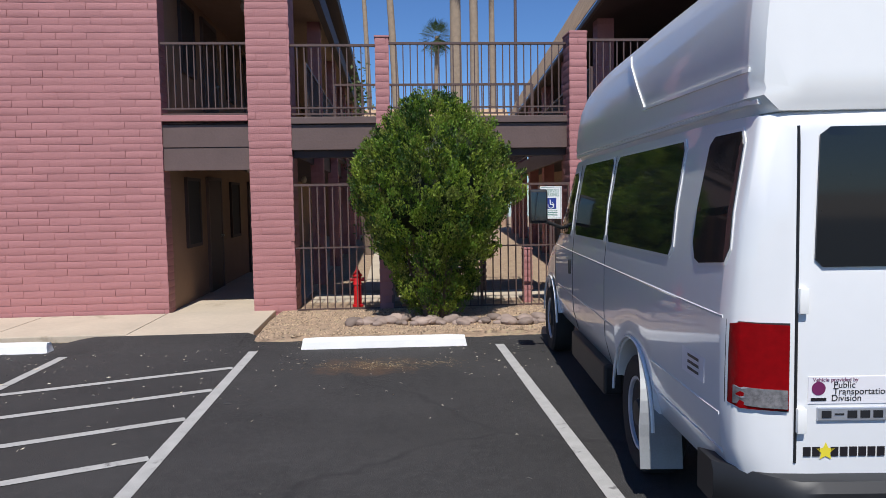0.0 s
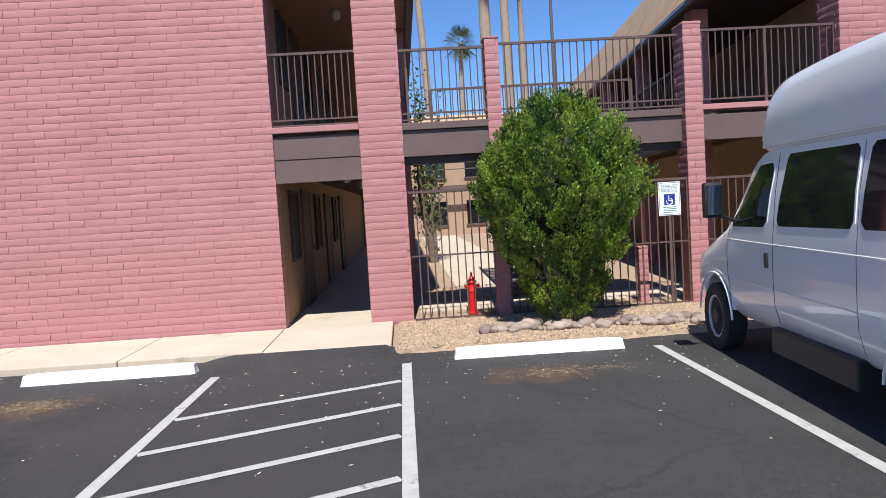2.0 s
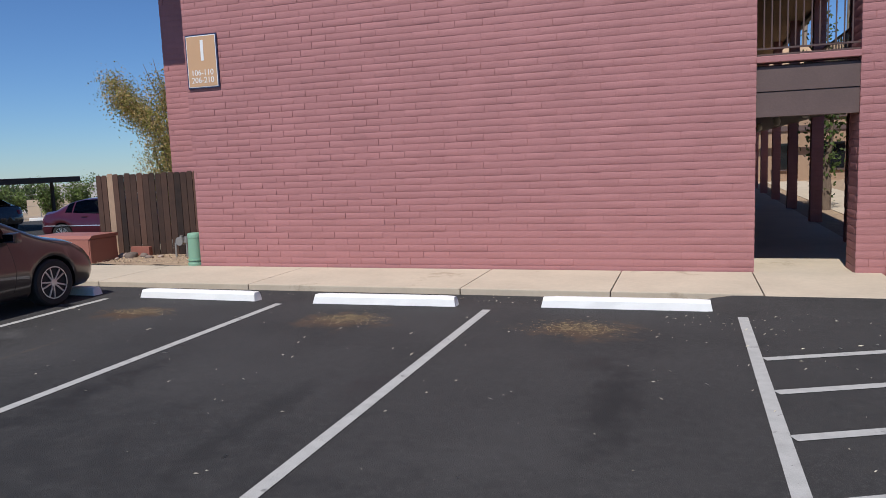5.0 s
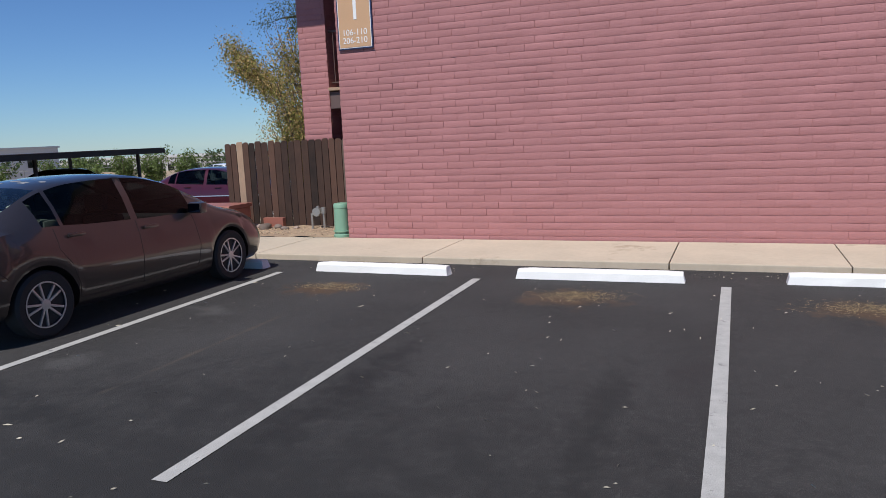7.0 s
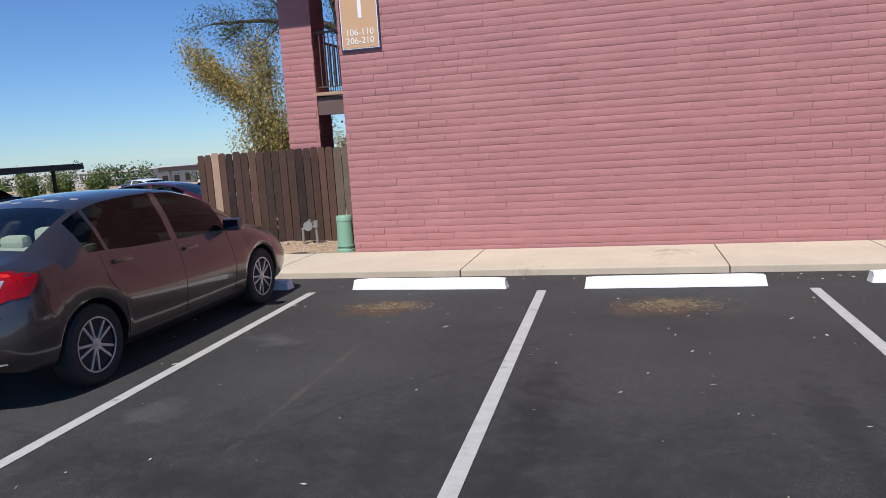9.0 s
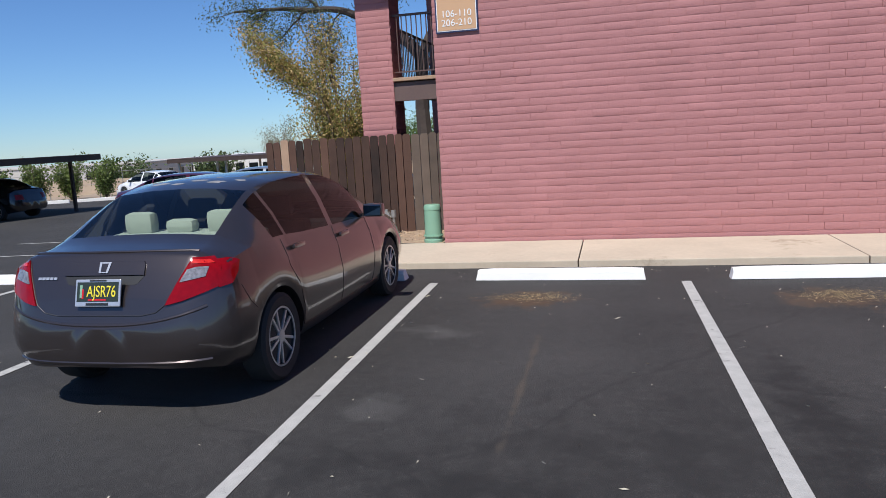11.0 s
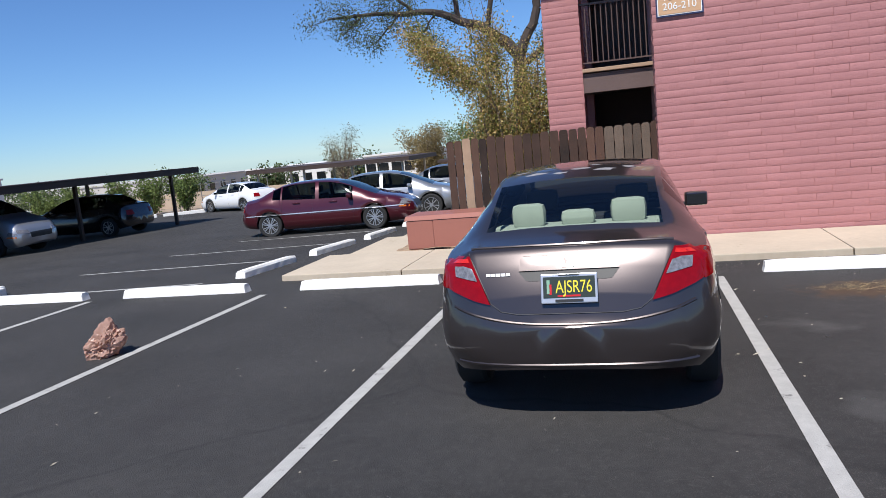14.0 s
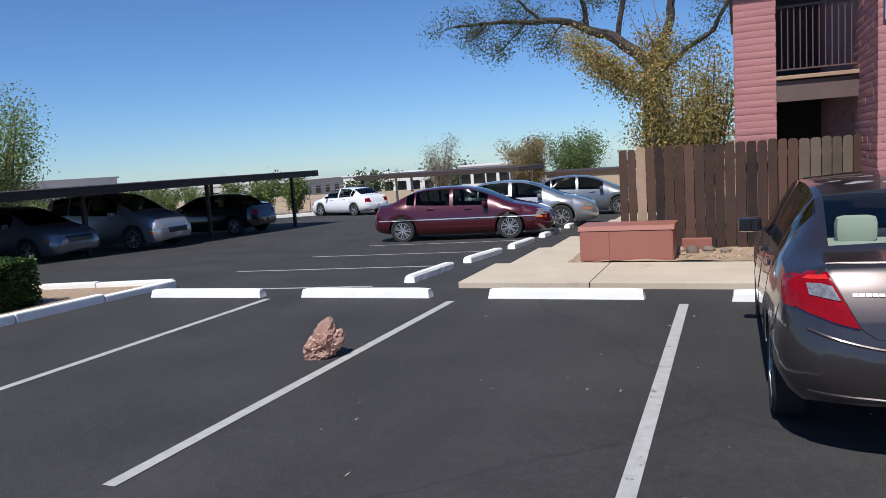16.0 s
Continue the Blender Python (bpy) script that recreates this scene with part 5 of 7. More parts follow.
            part("mud_flap", bm, M["flap"], van, "pale grey metal mud flap")
        bm = bmesh.new()
        box(bm, s * 0.93 - 0.07, s * 0.93 + 0.07, -0.82, 0.55, 0.25, 0.47, 0.02)
        part("running_board", bm, M["black"], van)
        # mirrors
        bm = bmesh.new()
        box(bm, s * 1.20 - 0.09, s * 1.20 + 0.09, 1.26, 1.36, 1.41, 1.75, 0.03)
        rod(bm, (s * 0.95, 1.38, 1.36), (s * 1.18, 1.31, 1.45), 0.018)
        mo = part("mirror", bm, M["black"], van, "tall black door mirror", smooth=True)
        bm = bmesh.new()
        box(bm, s * 1.20 - 0.075, s * 1.20 + 0.075, 1.25, 1.262, 1.44, 1.72, 0.002)
        part("mirror_glass", bm, M["mirror"], mo)
        # handle
        bm = bmesh.new()
        box(bm, s * 1.005 - 0.02, s * 1.005 + 0.02, 0.55, 0.60, 0.98, 1.11, 0.01)
        part("door_handle", bm, M["black"], van, smooth=True)
        # tail lamp
        bm = project(T, [(s * 0.785, 0.83), (s * 0.785, 1.165), (s * 0.96, 1.175), (s * 0.985, 1.165), (s * 0.985, 0.845), (s * 0.96, 0.835)], "y", -5, -0.004, 0.018, 3)
        lamp = part("tail_lamp", bm, M["lamp_red"], van, "red tail lamp with a clear foot", smooth=True)
        bm = project(T, [(s * 0.79, 0.838), (s * 0.79, 0.912), (s * 0.978, 0.922), (s * 0.978, 0.85)], "y", -5, 0.012, 0.008, 3)
        part("reversing_lens", bm, M["lamp_clear"], lamp, smooth=True)
        bm = project(T, [(s * 0.778, 0.822), (s * 0.778, 1.172), (s * 0.99, 1.178), (s * 0.99, 0.838)], "y", -5, -0.004, 0.006, 3)
        part("lamp_surround", bm, M["black"], lamp)
        # rear windows, hinges
        bm = project(T, [(s * 0.06, 1.41), (s * 0.06, 1.89), (s * 0.10, 1.925), (s * 0.64, 1.925), (s * 0.68, 1.895), (s * 0.69, 1.42), (s * 0.66, 1.39), (s * 0.10, 1.39)], "y", -5, 0.004, 0.006, 4)
        part("rear_window", bm, M["privacy"], van)
        for z in (0.79, 1.26):
            bm = bmesh.new()
            box(bm, s * 0.735 - 0.018, s * 0.735 + 0.018, -3.19, -3.13, z - 0.05, z + 0.05, 0.006)
            part("hinge", bm, van_white, van, smooth=True)
        seam(sh, [(s * 0.752, 0.62), (s * 0.757, 1.93)], van, "y", -5, 0.012)
    # rear bumper with a step
    bm = bmesh.new()
    n = 24
    pts = [Vector((x, -3.25 + 0.25 * max(0, abs(x) - 0.80) / 0.22, 0)) for x in [-1.02 + 2.04 * k / n for k in range(n + 1)]]
    rows = [[bm.verts.new((p.x, p.y + dy, z)) for dy, z in ((0.0, 0.40), (-0.03, 0.44), (-0.03, 0.54), (0.0, 0.575), (0.16, 0.575), (0.16, 0.40))] for p in pts]
    for a, b in zip(rows, rows[1:]):
        for k in range(6):
            bm.faces.new((a[k], a[(k + 1) % 6], b[(k + 1) % 6], b[k]))
    bm.faces.new(rows[0])
    bm.faces.new(list(reversed(rows[-1])))
    bmesh.ops.recalc_face_normals(bm, faces=bm.faces)
    part("rear_bumper", bm, M["black"], van, "scuffed black step bumper", smooth=True)
    # lettering on the rear doors
    y = -3.166
    R90 = lambda x, z: pose(x, y, z, 90, 0, 0)
    label_m = mat("white_sticker", (0.75, 0.73, 0.74), 0.4, vary=0.03, scale=10)
    ink = mat("black_ink", (0.015, 0.012, 0.014), 0.4, vary=0.05, scale=10)
    purple = mat("purple_ink", (0.16, 0.02, 0.09), 0.4, vary=0.05, scale=10)
    bm = bmesh.new()
    box(bm, -0.705, -0.27, y - 0.002, y + 0.03, 0.853, 0.962, 0.002)
    st = part("sticker", bm, label_m, van, "white sticker naming a public transportation division")
    y = -3.1695
    text_part("Vehicle provided by", 0.022, purple, st, R90(-0.60, 0.949), "small purple lettering", depth=0.0004)
    for k, w in enumerate(("Public", "Transportation", "Division")):
        text_part(w, 0.036, ink, st, R90(-0.565 + (0.0, 0.066, 0.008)[k], 0.928 - 0.026 * k), "black lettering", depth=0.0004)
    bm = bmesh.new()
    bmesh.ops.create_circle(bm, cap_ends=True, radius=0.027, segments=20, matrix=R90(-0.665, 0.915))
    part("logo_disc", bm, purple, st)
    bm = bmesh.new()
    box(bm, -0.695, -0.635, y - 0.0006, y, 0.866, 0.878)
    part("logo_bar", bm, ink, st)
    y = -3.166
    bm = bmesh.new()
    box(bm, -0.67, -0.40, y - 0.010, y + 0.03, 0.788, 0.84, 0.004)
    bd = part("badge_plate", bm, PLATE_FRAME, van, "grey model badge")
    for k in range(5):
        bm = bmesh.new()
        box(bm, -0.655 + 0.05 * k, -0.618 + 0.05 * k, y - 0.0125, y - 0.009, 0.80 if k != 1 else 0.812, 0.829 if k != 1 else 0.818)
        part("badge_bar", bm, M["black"], bd)
    for k in range(9):
        if k == 2:
            continue
        bm = bmesh.new()
        box(bm, -0.72 + 0.036 * k, -0.691 + 0.036 * k, y - 0.003, y + 0.03, 0.645, 0.682)
        part("maker_bar", bm, ink, van)
    bm = bmesh.new()
    vs = [bm.verts.new(((-0.633 + (0.038 if k % 2 == 0 else 0.018) * math.sin(math.pi * k / 5)), y - 0.003, 0.664 + (0.038 if k % 2 == 0 else 0.018) * math.cos(math.pi * k / 5))) for k in range(10)]
    bm.faces.new(vs)
    part("maker_star", bm, PLATE_Y, van, "gold star mark")
    # side sticker
    bm = project(T, [(-2.86, 0.86), (-2.86, 0.97), (-2.58, 0.97), (-2.58, 0.86)], "x", -3.0, 0.0, 0.002, 2)
    part("side_sticker", bm, label_m, van)
    for k in range(3):
        bm = project(T, [(-2.80, 0.88 + 0.03 * k), (-2.80, 0.893 + 0.03 * k), (-2.66, 0.893 + 0.03 * k), (-2.66, 0.88 + 0.03 * k)], "x", -3.0, 0.003, 0.001, 1)
        part("sticker_bar", bm, ink, van)
    # front lamps and grille, lower valance
    for s in (-1, 1):
        bm = project(T, [(s * 0.55, 0.72), (s * 0.55, 0.88), (s * 0.78, 0.88), (s * 0.80, 0.74)], "y", 5, 0.0, 0.01, 2)
        part("head_lamp", bm, M["lamp_clear"], van)
    van.matrix_basis = place
    return van


build_van(pose(2.468, 5.857, 0.0, 0, 0, -4.6))

# ---- east wing and courtyard ----
pillar("pillar", 4.98, 5.66, WY - 0.08, WY + 0.5, 0.0, 6.2, "wide pillar of pink painted slump block at the east wing")
lap_beam("beam_right", 2.88, 4.98, WY + 0.02, 2.42, 2.79, 1, "brown painted beam of the east wing", 0.16)
bm = bmesh.new()
box(bm, -1.52, 2.60, WY - 0.02, WY + 0.01, 2.80, 2.90, 0.006)
thing("ledge_bridge", bm, M["brown"], "brown painted edge board of the bridge", "ledge", kind="structure")
bm = bmesh.new()
box(bm, 2.86, 4.98, WY - 0.02, WY + 0.2, 2.86, 2.94, 0.008)
thing("ledge_right", bm, M["brick"], "pink painted ledge of the east wing", "ledge", kind="structure")
railing("railing", (2.86, WY + 0.08), (4.98, WY + 0.08), 3.02, 4.03, 0.105, "brown steel balustrade of the east wing", (), 1.3)
railing("fence", (2.88, WY - 0.05), (4.98, WY - 0.05), 0.05, 1.85, 0.115, "brown steel bar fence beside the east wing", (0.95,), 0, 0.009)


def wing_x(y):
    """Line of the east wing's open front."""
    return 3.25 + 0.09 * (y - 11)


for y in (13.2, 17.2, 21.2, 25.2, 29.2, 33.2):
    pillar("pillar", wing_x(y) + 0.25, wing_x(y) + 0.55, y, y + 0.3, 0.0, 5.1, "slender pink slump-block pillar of the east wing walkway")
    pillar("pillar", -1.62, -1.38, y + 1.3, y + 1.55, 0.0, 5.1, "slender pink slump-block pillar of the west wing walkway")


def skewed(name, x_of, y0, y1, dx0, dx1, z0, z1, material, label, category, rise=0.0):
    verts = []
    for y in (y0, y1):
        for dx, zz in ((dx0, 0), (dx1, rise)):
            for z in (z0, z1):
                verts.append((x_of(y) + dx, y, z + zz))
    faces = [(0, 1, 3, 2), (4, 6, 7, 5), (0, 4, 5, 1), (2, 3, 7, 6), (1, 5, 7, 3), (0, 2, 6, 4)]
    return raw(name, verts, faces, material, None, label, "structure", category)


M["shingle"] = mat("tan_wood_shingle", (0.42, 0.28, 0.17), 0.9, vary=0.35, scale=2.5, bump=0.6, bump_scale=25)
skewed("floor_right_wing", wing_x, WY + 0.25, 36, 0.0, 3.2, 2.72, 2.88, M["brown_dark"], "upper walkway deck of the east wing", "floor")
skewed("beam_right_wing", wing_x, WY + 0.4, 36, -0.10, -0.004, 2.45, 2.85, M["brown"], "brown beam along the east wing walkway", "beam")
skewed("wall_right_wing", wing_x, WY + 0.6, 36, 2.2, 2.45, -0.1, 4.85, M["stucco"], "tan stucco wall behind the east wing walkway", "wall")
skewed("ceiling_right_wing", wing_x, WY + 0.25, 36, 0.11, 4.0, 4.86, 4.89, M["brown_dark"], "dark soffit under the east wing roof", "ceiling")
skewed("fascia_right_wing", wing_x, WY + 0.2, 36.2, 0.04, 0.10, 4.82, 4.895, M["brown"], "brown fascia of the east wing roof", "fascia")
for k in range(11):
    skewed("shingle_course", wing_x, WY + 0.1, 36.3, 0.03 + 0.06 * k, 0.11 + 0.06 * k, 4.90 + 0.13 * k, 4.93 + 0.13 * k, M["shingle"], "tan wooden shingle course of the east wing roof", "roof", 0.17)
railing("railing", (3.36, 12.4), (5.4, 35.0), 2.98, 3.85, 0.16, "brown steel balustrade along the east wing walkway", (), 4.0)
railing("railing", (-1.40, 12.0), (-1.40, 33.0), 2.98, 3.85, 0.16, "brown steel balustrade along the west wing walkway", (), 4.0)
skewed("fascia_left_wing", lambda y: -1.30, WY + 0.65, 34.2, -0.02, 0.10, 5.0, 5.32, M["brown_dark"], "dark brown fascia of the west wing roof", "fascia")
wall_box("roof_over_right", 6.6, 9.5, WY + 0.2, 36, 6.2, 6.4, M["brown_dark"], "flat roof edge of the east wing", "roof")
wall_box("wall_right_front", 5.66, 9.5, WY + 0.05, WY + 0.3, -0.2, 6.2, M["mortar"], "front wall of the east wing")
wall_box("wall_right_inner", 7.0, 9.4, WY + 0.35, 36, -0.2, 6.1, M["stucco"], "inner mass of the east wing")

# courtyard path and far court building
wall_box("path_court", -0.6, 1.2, 13.4, 40, -0.1, 0.03, M["concrete"], "pale concrete path through the courtyard", "path")
wall_box("path_cross", -1.4, 3.6, 11.9, 12.9, -0.1, 0.028, M["concrete"], "pale concrete path behind the bar fence", "path")
court = empty("court_house", "two-storey tan and brown block across the courtyard", "building")
bm = bmesh.new()
box(bm, -6, 6.5, 41, 47, -0.6, 5.0)
part("wall", bm, M["stucco"], court)
bm = bmesh.new()
vs = [bm.verts.new(v) for v in ((-6.5, 40.4, 4.9), (7, 40.4, 4.9), (7, 44, 7.0), (-6.5, 44, 7.0), (-6.5, 47.6, 4.9), (7, 47.6, 4.9))]
for f in ((0, 1, 2, 3), (3, 2, 5, 4), (0, 3, 4), (1, 5, 2)):
    bm.faces.new([vs[i] for i in f])
part("roof", bm, M["shingle"], court)
for x in (-4.6, -2.4, -0.2, 2.0, 4.2):
    for z in (0.6, 3.2):
        bm = bmesh.new()
        box(bm, x, x + 1.1, 40.93, 41.02, z, z + 1.3, 0.02)
        w = part("window", bm, M["privacy"], court)
        bm = bmesh.new()
        box(bm, x - 0.06, x + 1.16, 40.90, 40.99, z - 0.09, z - 0.01)
        part("sill", bm, M["brown"], w)
for z in (2.5, 3.6):
    bm = bmesh.new()
    box(bm, -6, 6.5, 40.2, 40.3, z, z + 0.25 if z < 3 else z + 0.05)
    part("walkway_beam", bm, M["brown"], court)

# open stair behind the shrub
stair = empty("stair", "open brown steel stair rising to the bridge", "stair")
for k in range(15):
    bm = bmesh.new()
    box(bm, 0.2, 1.3, 13.0 + 0.26 * k, 13.28 + 0.26 * k, 0.17 + 0.182 * k, 0.215 + 0.182 * k, 0.006)
    part("tread", bm, M["brown"], stair)
for x in (0.14, 1.3):
    bm = bmesh.new()
    vs = [bm.verts.new(v) for v in ((x, 12.95, 0.0), (x, 13.25, 0.0), (x, 16.95, 2.58), (x, 16.95, 2.86), (x, 16.7, 2.86), (x, 12.95, 0.24))]
    r = bmesh.ops.extrude_face_region(bm, geom=[bm.faces.new(vs)])
    bmesh.ops.translate(bm, verts=[q for q in r["geom"] if isinstance(q, bmesh.types.BMVert)], vec=(0.05, 0, 0))
    bmesh.ops.recalc_face_normals(bm, faces=bm.faces)
    part("stringer", bm, M["brown_dark"], stair)
    bm = bmesh.new()
    rod(bm, (x + 0.02, 13.0, 1.1), (x + 0.02, 16.9, 3.8), 0.02, 8)
    for k in range(12):
        rod(bm, (x + 0.02, 13.1 + 0.32 * k, 0.25 + 0.222 * k), (x + 0.02, 13.1 + 0.32 * k, 1.16 + 0.222 * k), 0.009, 6)
    part("handrail", bm, M["rail"], stair)
# low screen of dark slats under the stair
screen = empty("slat_screen", "dark brown horizontal slat screen beside the stair", "screen")
for k in range(11):
    bm = bmesh.new()
    box(bm, -0.05, 1.6, 12.93, 12.96, 0.12 + 0.115 * k, 0.18 + 0.115 * k)
    part("slat", bm, M["brown_dark"], screen)
for x in (0.0, 1.55):
    bm = bmesh.new()
    box(bm, x - 0.03, x + 0.03, 12.97, 13.0, 0.0, 1.36)
    part("post", bm, M["brown_dark"], screen)

# doors, windows and lamps along the passage
for z in (0.03, 2.86):
    for y in (13.6, 17.4, 21.2):
        d = empty("door", "dark brown passage door in a tan wall", "door")
        bm = bmesh.new()
        box(bm, -3.405, -3.36, y, y + 0.92, z, z + 2.03, 0.005)
        part("leaf", bm, M["brown_dark"], d)
        bm = bmesh.new()
        for a, b, c, e in ((y - 0.07, y - 0.002, z, z + 2.1), (y + 0.922, y + 0.99, z, z + 2.1)):
            box(bm, -3.41, -3.35, a, b, c, e)
        box(bm, -3.41, -3.35, y - 0.07, y + 0.99, z + 2.034, z + 2.1)
        part("frame", bm, M["brown"], d)
        bm = bmesh.new()
        rod(bm, (-3.36, y + 0.83, z + 1.0), (-3.30, y + 0.83, z + 1.0), 0.025, 10)
        part("knob", bm, M["galv"], d, smooth=True)
    for y in (12.2, 15.5, 19.3):
        w = empty("window", "dark passage window with a brown frame", "window")
        bm = bmesh.new()
        box(bm, -3.405, -3.37, y, y + 0.75, z + 0.95, z + 2.0)
        part("pane", bm, M["interior"], w)
        bm = bmesh.new()
        for a, b, c, e in ((y - 0.05, y, z + 0.9, z + 2.05), (y + 0.75, y + 0.80, z + 0.9, z + 2.05), (y, y + 0.75, z + 0.9, z + 0.95), (y, y + 0.75, z + 2.0, z + 2.05)):
            box(bm, -3.41, -3.35, a, b, c, e)
        part("frame", bm, M["brown_dark"], w)
M["lamp_globe"] = mat("frosted_lamp_glass", (0.6, 0.57, 0.5), 0.3, vary=0.05, scale=10)
for x, y, z in ((-2.5, 13.0, 2.36), (-2.5, 17.0, 2.36), (-2.5, 21.0, 2.36), (-2.5, 13.0, 5.1), (4.6, 13.0, 5.08)):
    l = empty("ceiling_light", "unlit ceiling light with a frosted glass globe", "lamp", "passage ceiling lights")
    bm = bmesh.new()
    lathe(bm, [(0.06, z - 0.03), (0.06, z)], 14, Matrix.Translation((x, y, 0)))
    part("base", bm, M["galv"], l, smooth=True)
    bm = bmesh.new()
    lathe(bm, [(0.01, z - 0.19), (0.05, z - 0.18), (0.075, z - 0.12), (0.07, z - 0.06), (0.045, z - 0.03)], 16, Matrix.Translation((x, y, 0)))
    part("globe", bm, M["lamp_globe"], l, smooth=True)

# ---- fire hydrant ----
hyd = empty("fire_hydrant", "red painted fire hydrant behind the bar fence", "hydrant", m=pose(-0.62, 11.32, 0.03))
bm = bmesh.new()
lathe(bm, [(0.085, 0.0), (0.085, 0.03), (0.062, 0.035), (0.058, 0.33), (0.068, 0.34), (0.068, 0.36), (0.06, 0.37), (0.06, 0.46), (0.075, 0.47), (0.075, 0.49), (0.05, 0.52), (0.032, 0.56), (0.018, 0.57), (0.016, 0.62), (0.01, 0.63)], 18)
part("barrel", bm, M["red"], hyd, smooth=True)
for s in (-1, 1):
    bm = bmesh.new()
    rod(bm, (0.05 * s, 0, 0.42), (0.10 * s, 0, 0.42), 0.03, 12)
    rod(bm, (0.10 * s, 0, 0.42), (0.115 * s, 0, 0.42), 0.036, 6)
    part("outlet_cap", bm, M["red"], hyd, smooth=True)

# ---- building sign ----
navy = mat("navy_paint", (0.02, 0.03, 0.09), 0.45, vary=0.05, scale=10)
tan_s = mat("tan_sign_face", (0.56, 0.34, 0.19), 0.5, vary=0.05, scale=4)
white_s = mat("white_sign_face", (0.78, 0.78, 0.76), 0.5, vary=0.03, scale=8)
sg = empty("building_sign", "tan building number sign with white figures, reading 1", "sign", m=pose(-12.055, WY - 0.035, 3.555))
for nm, w, h, y0, y1, m_ in (("border", 0.625, 0.895, 0.0, 0.02, navy), ("rim", 0.585, 0.855, -0.004, 0.0, white_s), ("face", 0.560, 0.830, -0.008, -0.004, tan_s)):
    bm = bmesh.new()
    box(bm, -w / 2, w / 2, y0, y1, -h / 2, h / 2, 0.0015)
    part(nm, bm, m_, sg)
text_part("1", 0.50, white_s, sg, pose(0.02, -0.011, 0.16, 90, 0, 0) @ Matrix.Diagonal((1.15, 1, 1, 1)), "large white figure 1")
text_part("106-110", 0.135, white_s, sg, pose(0, -0.011, -0.19, 90, 0, 0), "white figures 106-110")
text_part("206-210", 0.135, white_s, sg, pose(0, -0.011, -0.315, 90, 0, 0), "white figures 206-210")

# ---- reserved parking sign ----
ps = empty("parking_sign", "white reserved parking sign with a blue accessibility square", "sign", m=pose(2.32, WY - 0.105, 1.585))
green_ink = mat("green_ink", (0.02, 0.17, 0.12), 0.5, vary=0.03, scale=10)
blue_ink = mat("blue_ink", (0.01, 0.03, 0.22), 0.5, vary=0.03, scale=10)
bm = bmesh.new()
box(bm, -0.165, 0.165, 0, 0.006, -0.245, 0.245, 0.002)
part("plate", bm, white_s, ps)
bm = bmesh.new()
for a, b, c, e in ((-0.155, 0.155, 0.228, 0.235), (-0.155, 0.155, -0.235, -0.228), (-0.155, -0.148, -0.228, 0.228), (0.148, 0.155, -0.228, 0.228)):
    box(bm, a, b, -0.0015, 0.0, c, e)
part("border", bm, green_ink, ps)
text_part("RESERVED", 0.064, green_ink, ps, pose(0, -0.002, 0.175, 90, 0, 0) @ Matrix.Diagonal((0.88, 1.15, 1, 1)), "green word RESERVED", depth=0.0006)
text_part("PARKING", 0.064, green_ink, ps, pose(0, -0.002, 0.115, 90, 0, 0) @ Matrix.Diagonal((0.90, 1.15, 1, 1)), "green word PARKING", depth=0.0006)
bm = bmesh.new()
box(bm, -0.082, 0.082, -0.002, 0, -0.095, 0.07)
part("blue_square", bm, blue_ink, ps)
bm = bmesh.new()
for k in range(16):
    a0, a1 = math.radians(-200 + 17 * k), math.radians(-183 + 17 * k)
    rod(bm, (0.0 + 0.045 * math.cos(a0), -0.003, -0.04 + 0.045 * math.sin(a0)), (0.0 + 0.045 * math.cos(a1), -0.003, -0.04 + 0.045 * math.sin(a1)), 0.006, 5)
rod(bm, (-0.012, -0.003, 0.045), (-0.008, -0.003, -0.03), 0.008, 6)
rod(bm, (-0.008, -0.003, -0.03), (0.03, -0.003, -0.03), 0.007, 6)
rod(bm, (0.03, -0.003, -0.03), (0.048, -0.003, -0.075), 0.007, 6)
part("wheelchair_mark", bm, white_s, ps)
bm = bmesh.new()
for z in (-0.13, -0.155, -0.18, -0.205):
    box(bm, -0.10, 0.10, -0.001, 0, z, z + 0.010)
part("small_print", bm, green_ink, ps)
bm = bmesh.new()
box(bm, -0.02, 0.02, 0.008, 0.03, -1.55, 0.2)
part("post", bm, M["rail"], ps)
thin = pillar("pillar", 1.98, 2.12, WY + 0.35, WY + 0.5, 0.0, 0.85, "short pink slump-block post inside the fence")

# ---- transformer cabinet, pedestal, gas riser, stones ----
tb = empty("transformer_cabinet", "brick-red enamelled transformer cabinet by the fence", "cabinet")
bm = bmesh.new()
box(bm, -16.38, -15.0, 11.15, 11.85, 0.02, 0.50, 0.015)
part("case", bm, M["util"], tb)
bm = bmesh.new()
vs = [bm.verts.new(v) for v in ((-16.40, 11.13, 0.505), (-14.98, 11.13, 0.505), (-14.98, 11.20, 0.57), (-16.40, 11.20, 0.57), (-14.98, 11.87, 0.57), (-16.40, 11.87, 0.57), (-14.98, 11.87, 0.505), (-16.40, 11.87, 0.505))]
for f in ((0, 1, 2, 3), (3, 2, 4, 5), (5, 4, 6, 7), (0, 3, 5, 7), (1, 6, 4, 2), (0, 7, 6, 1)):
    bm.faces.new([vs[i] for i in f])
part("lid", bm, M["util"], tb)
for x0, x1 in ((-16.36, -15.93), (-15.92, -15.02)):
    bm = bmesh.new()
    box(bm, x0, x1, 11.138, 11.149, 0.05, 0.49, 0.003)
    part("door", bm, M["util"], tb)
ped = empty("utility_pedestal", "pale green plastic utility pedestal at the wall corner", "pedestal", m=pose(-12.63, 11.17, 0.03))
bm = bmesh.new()
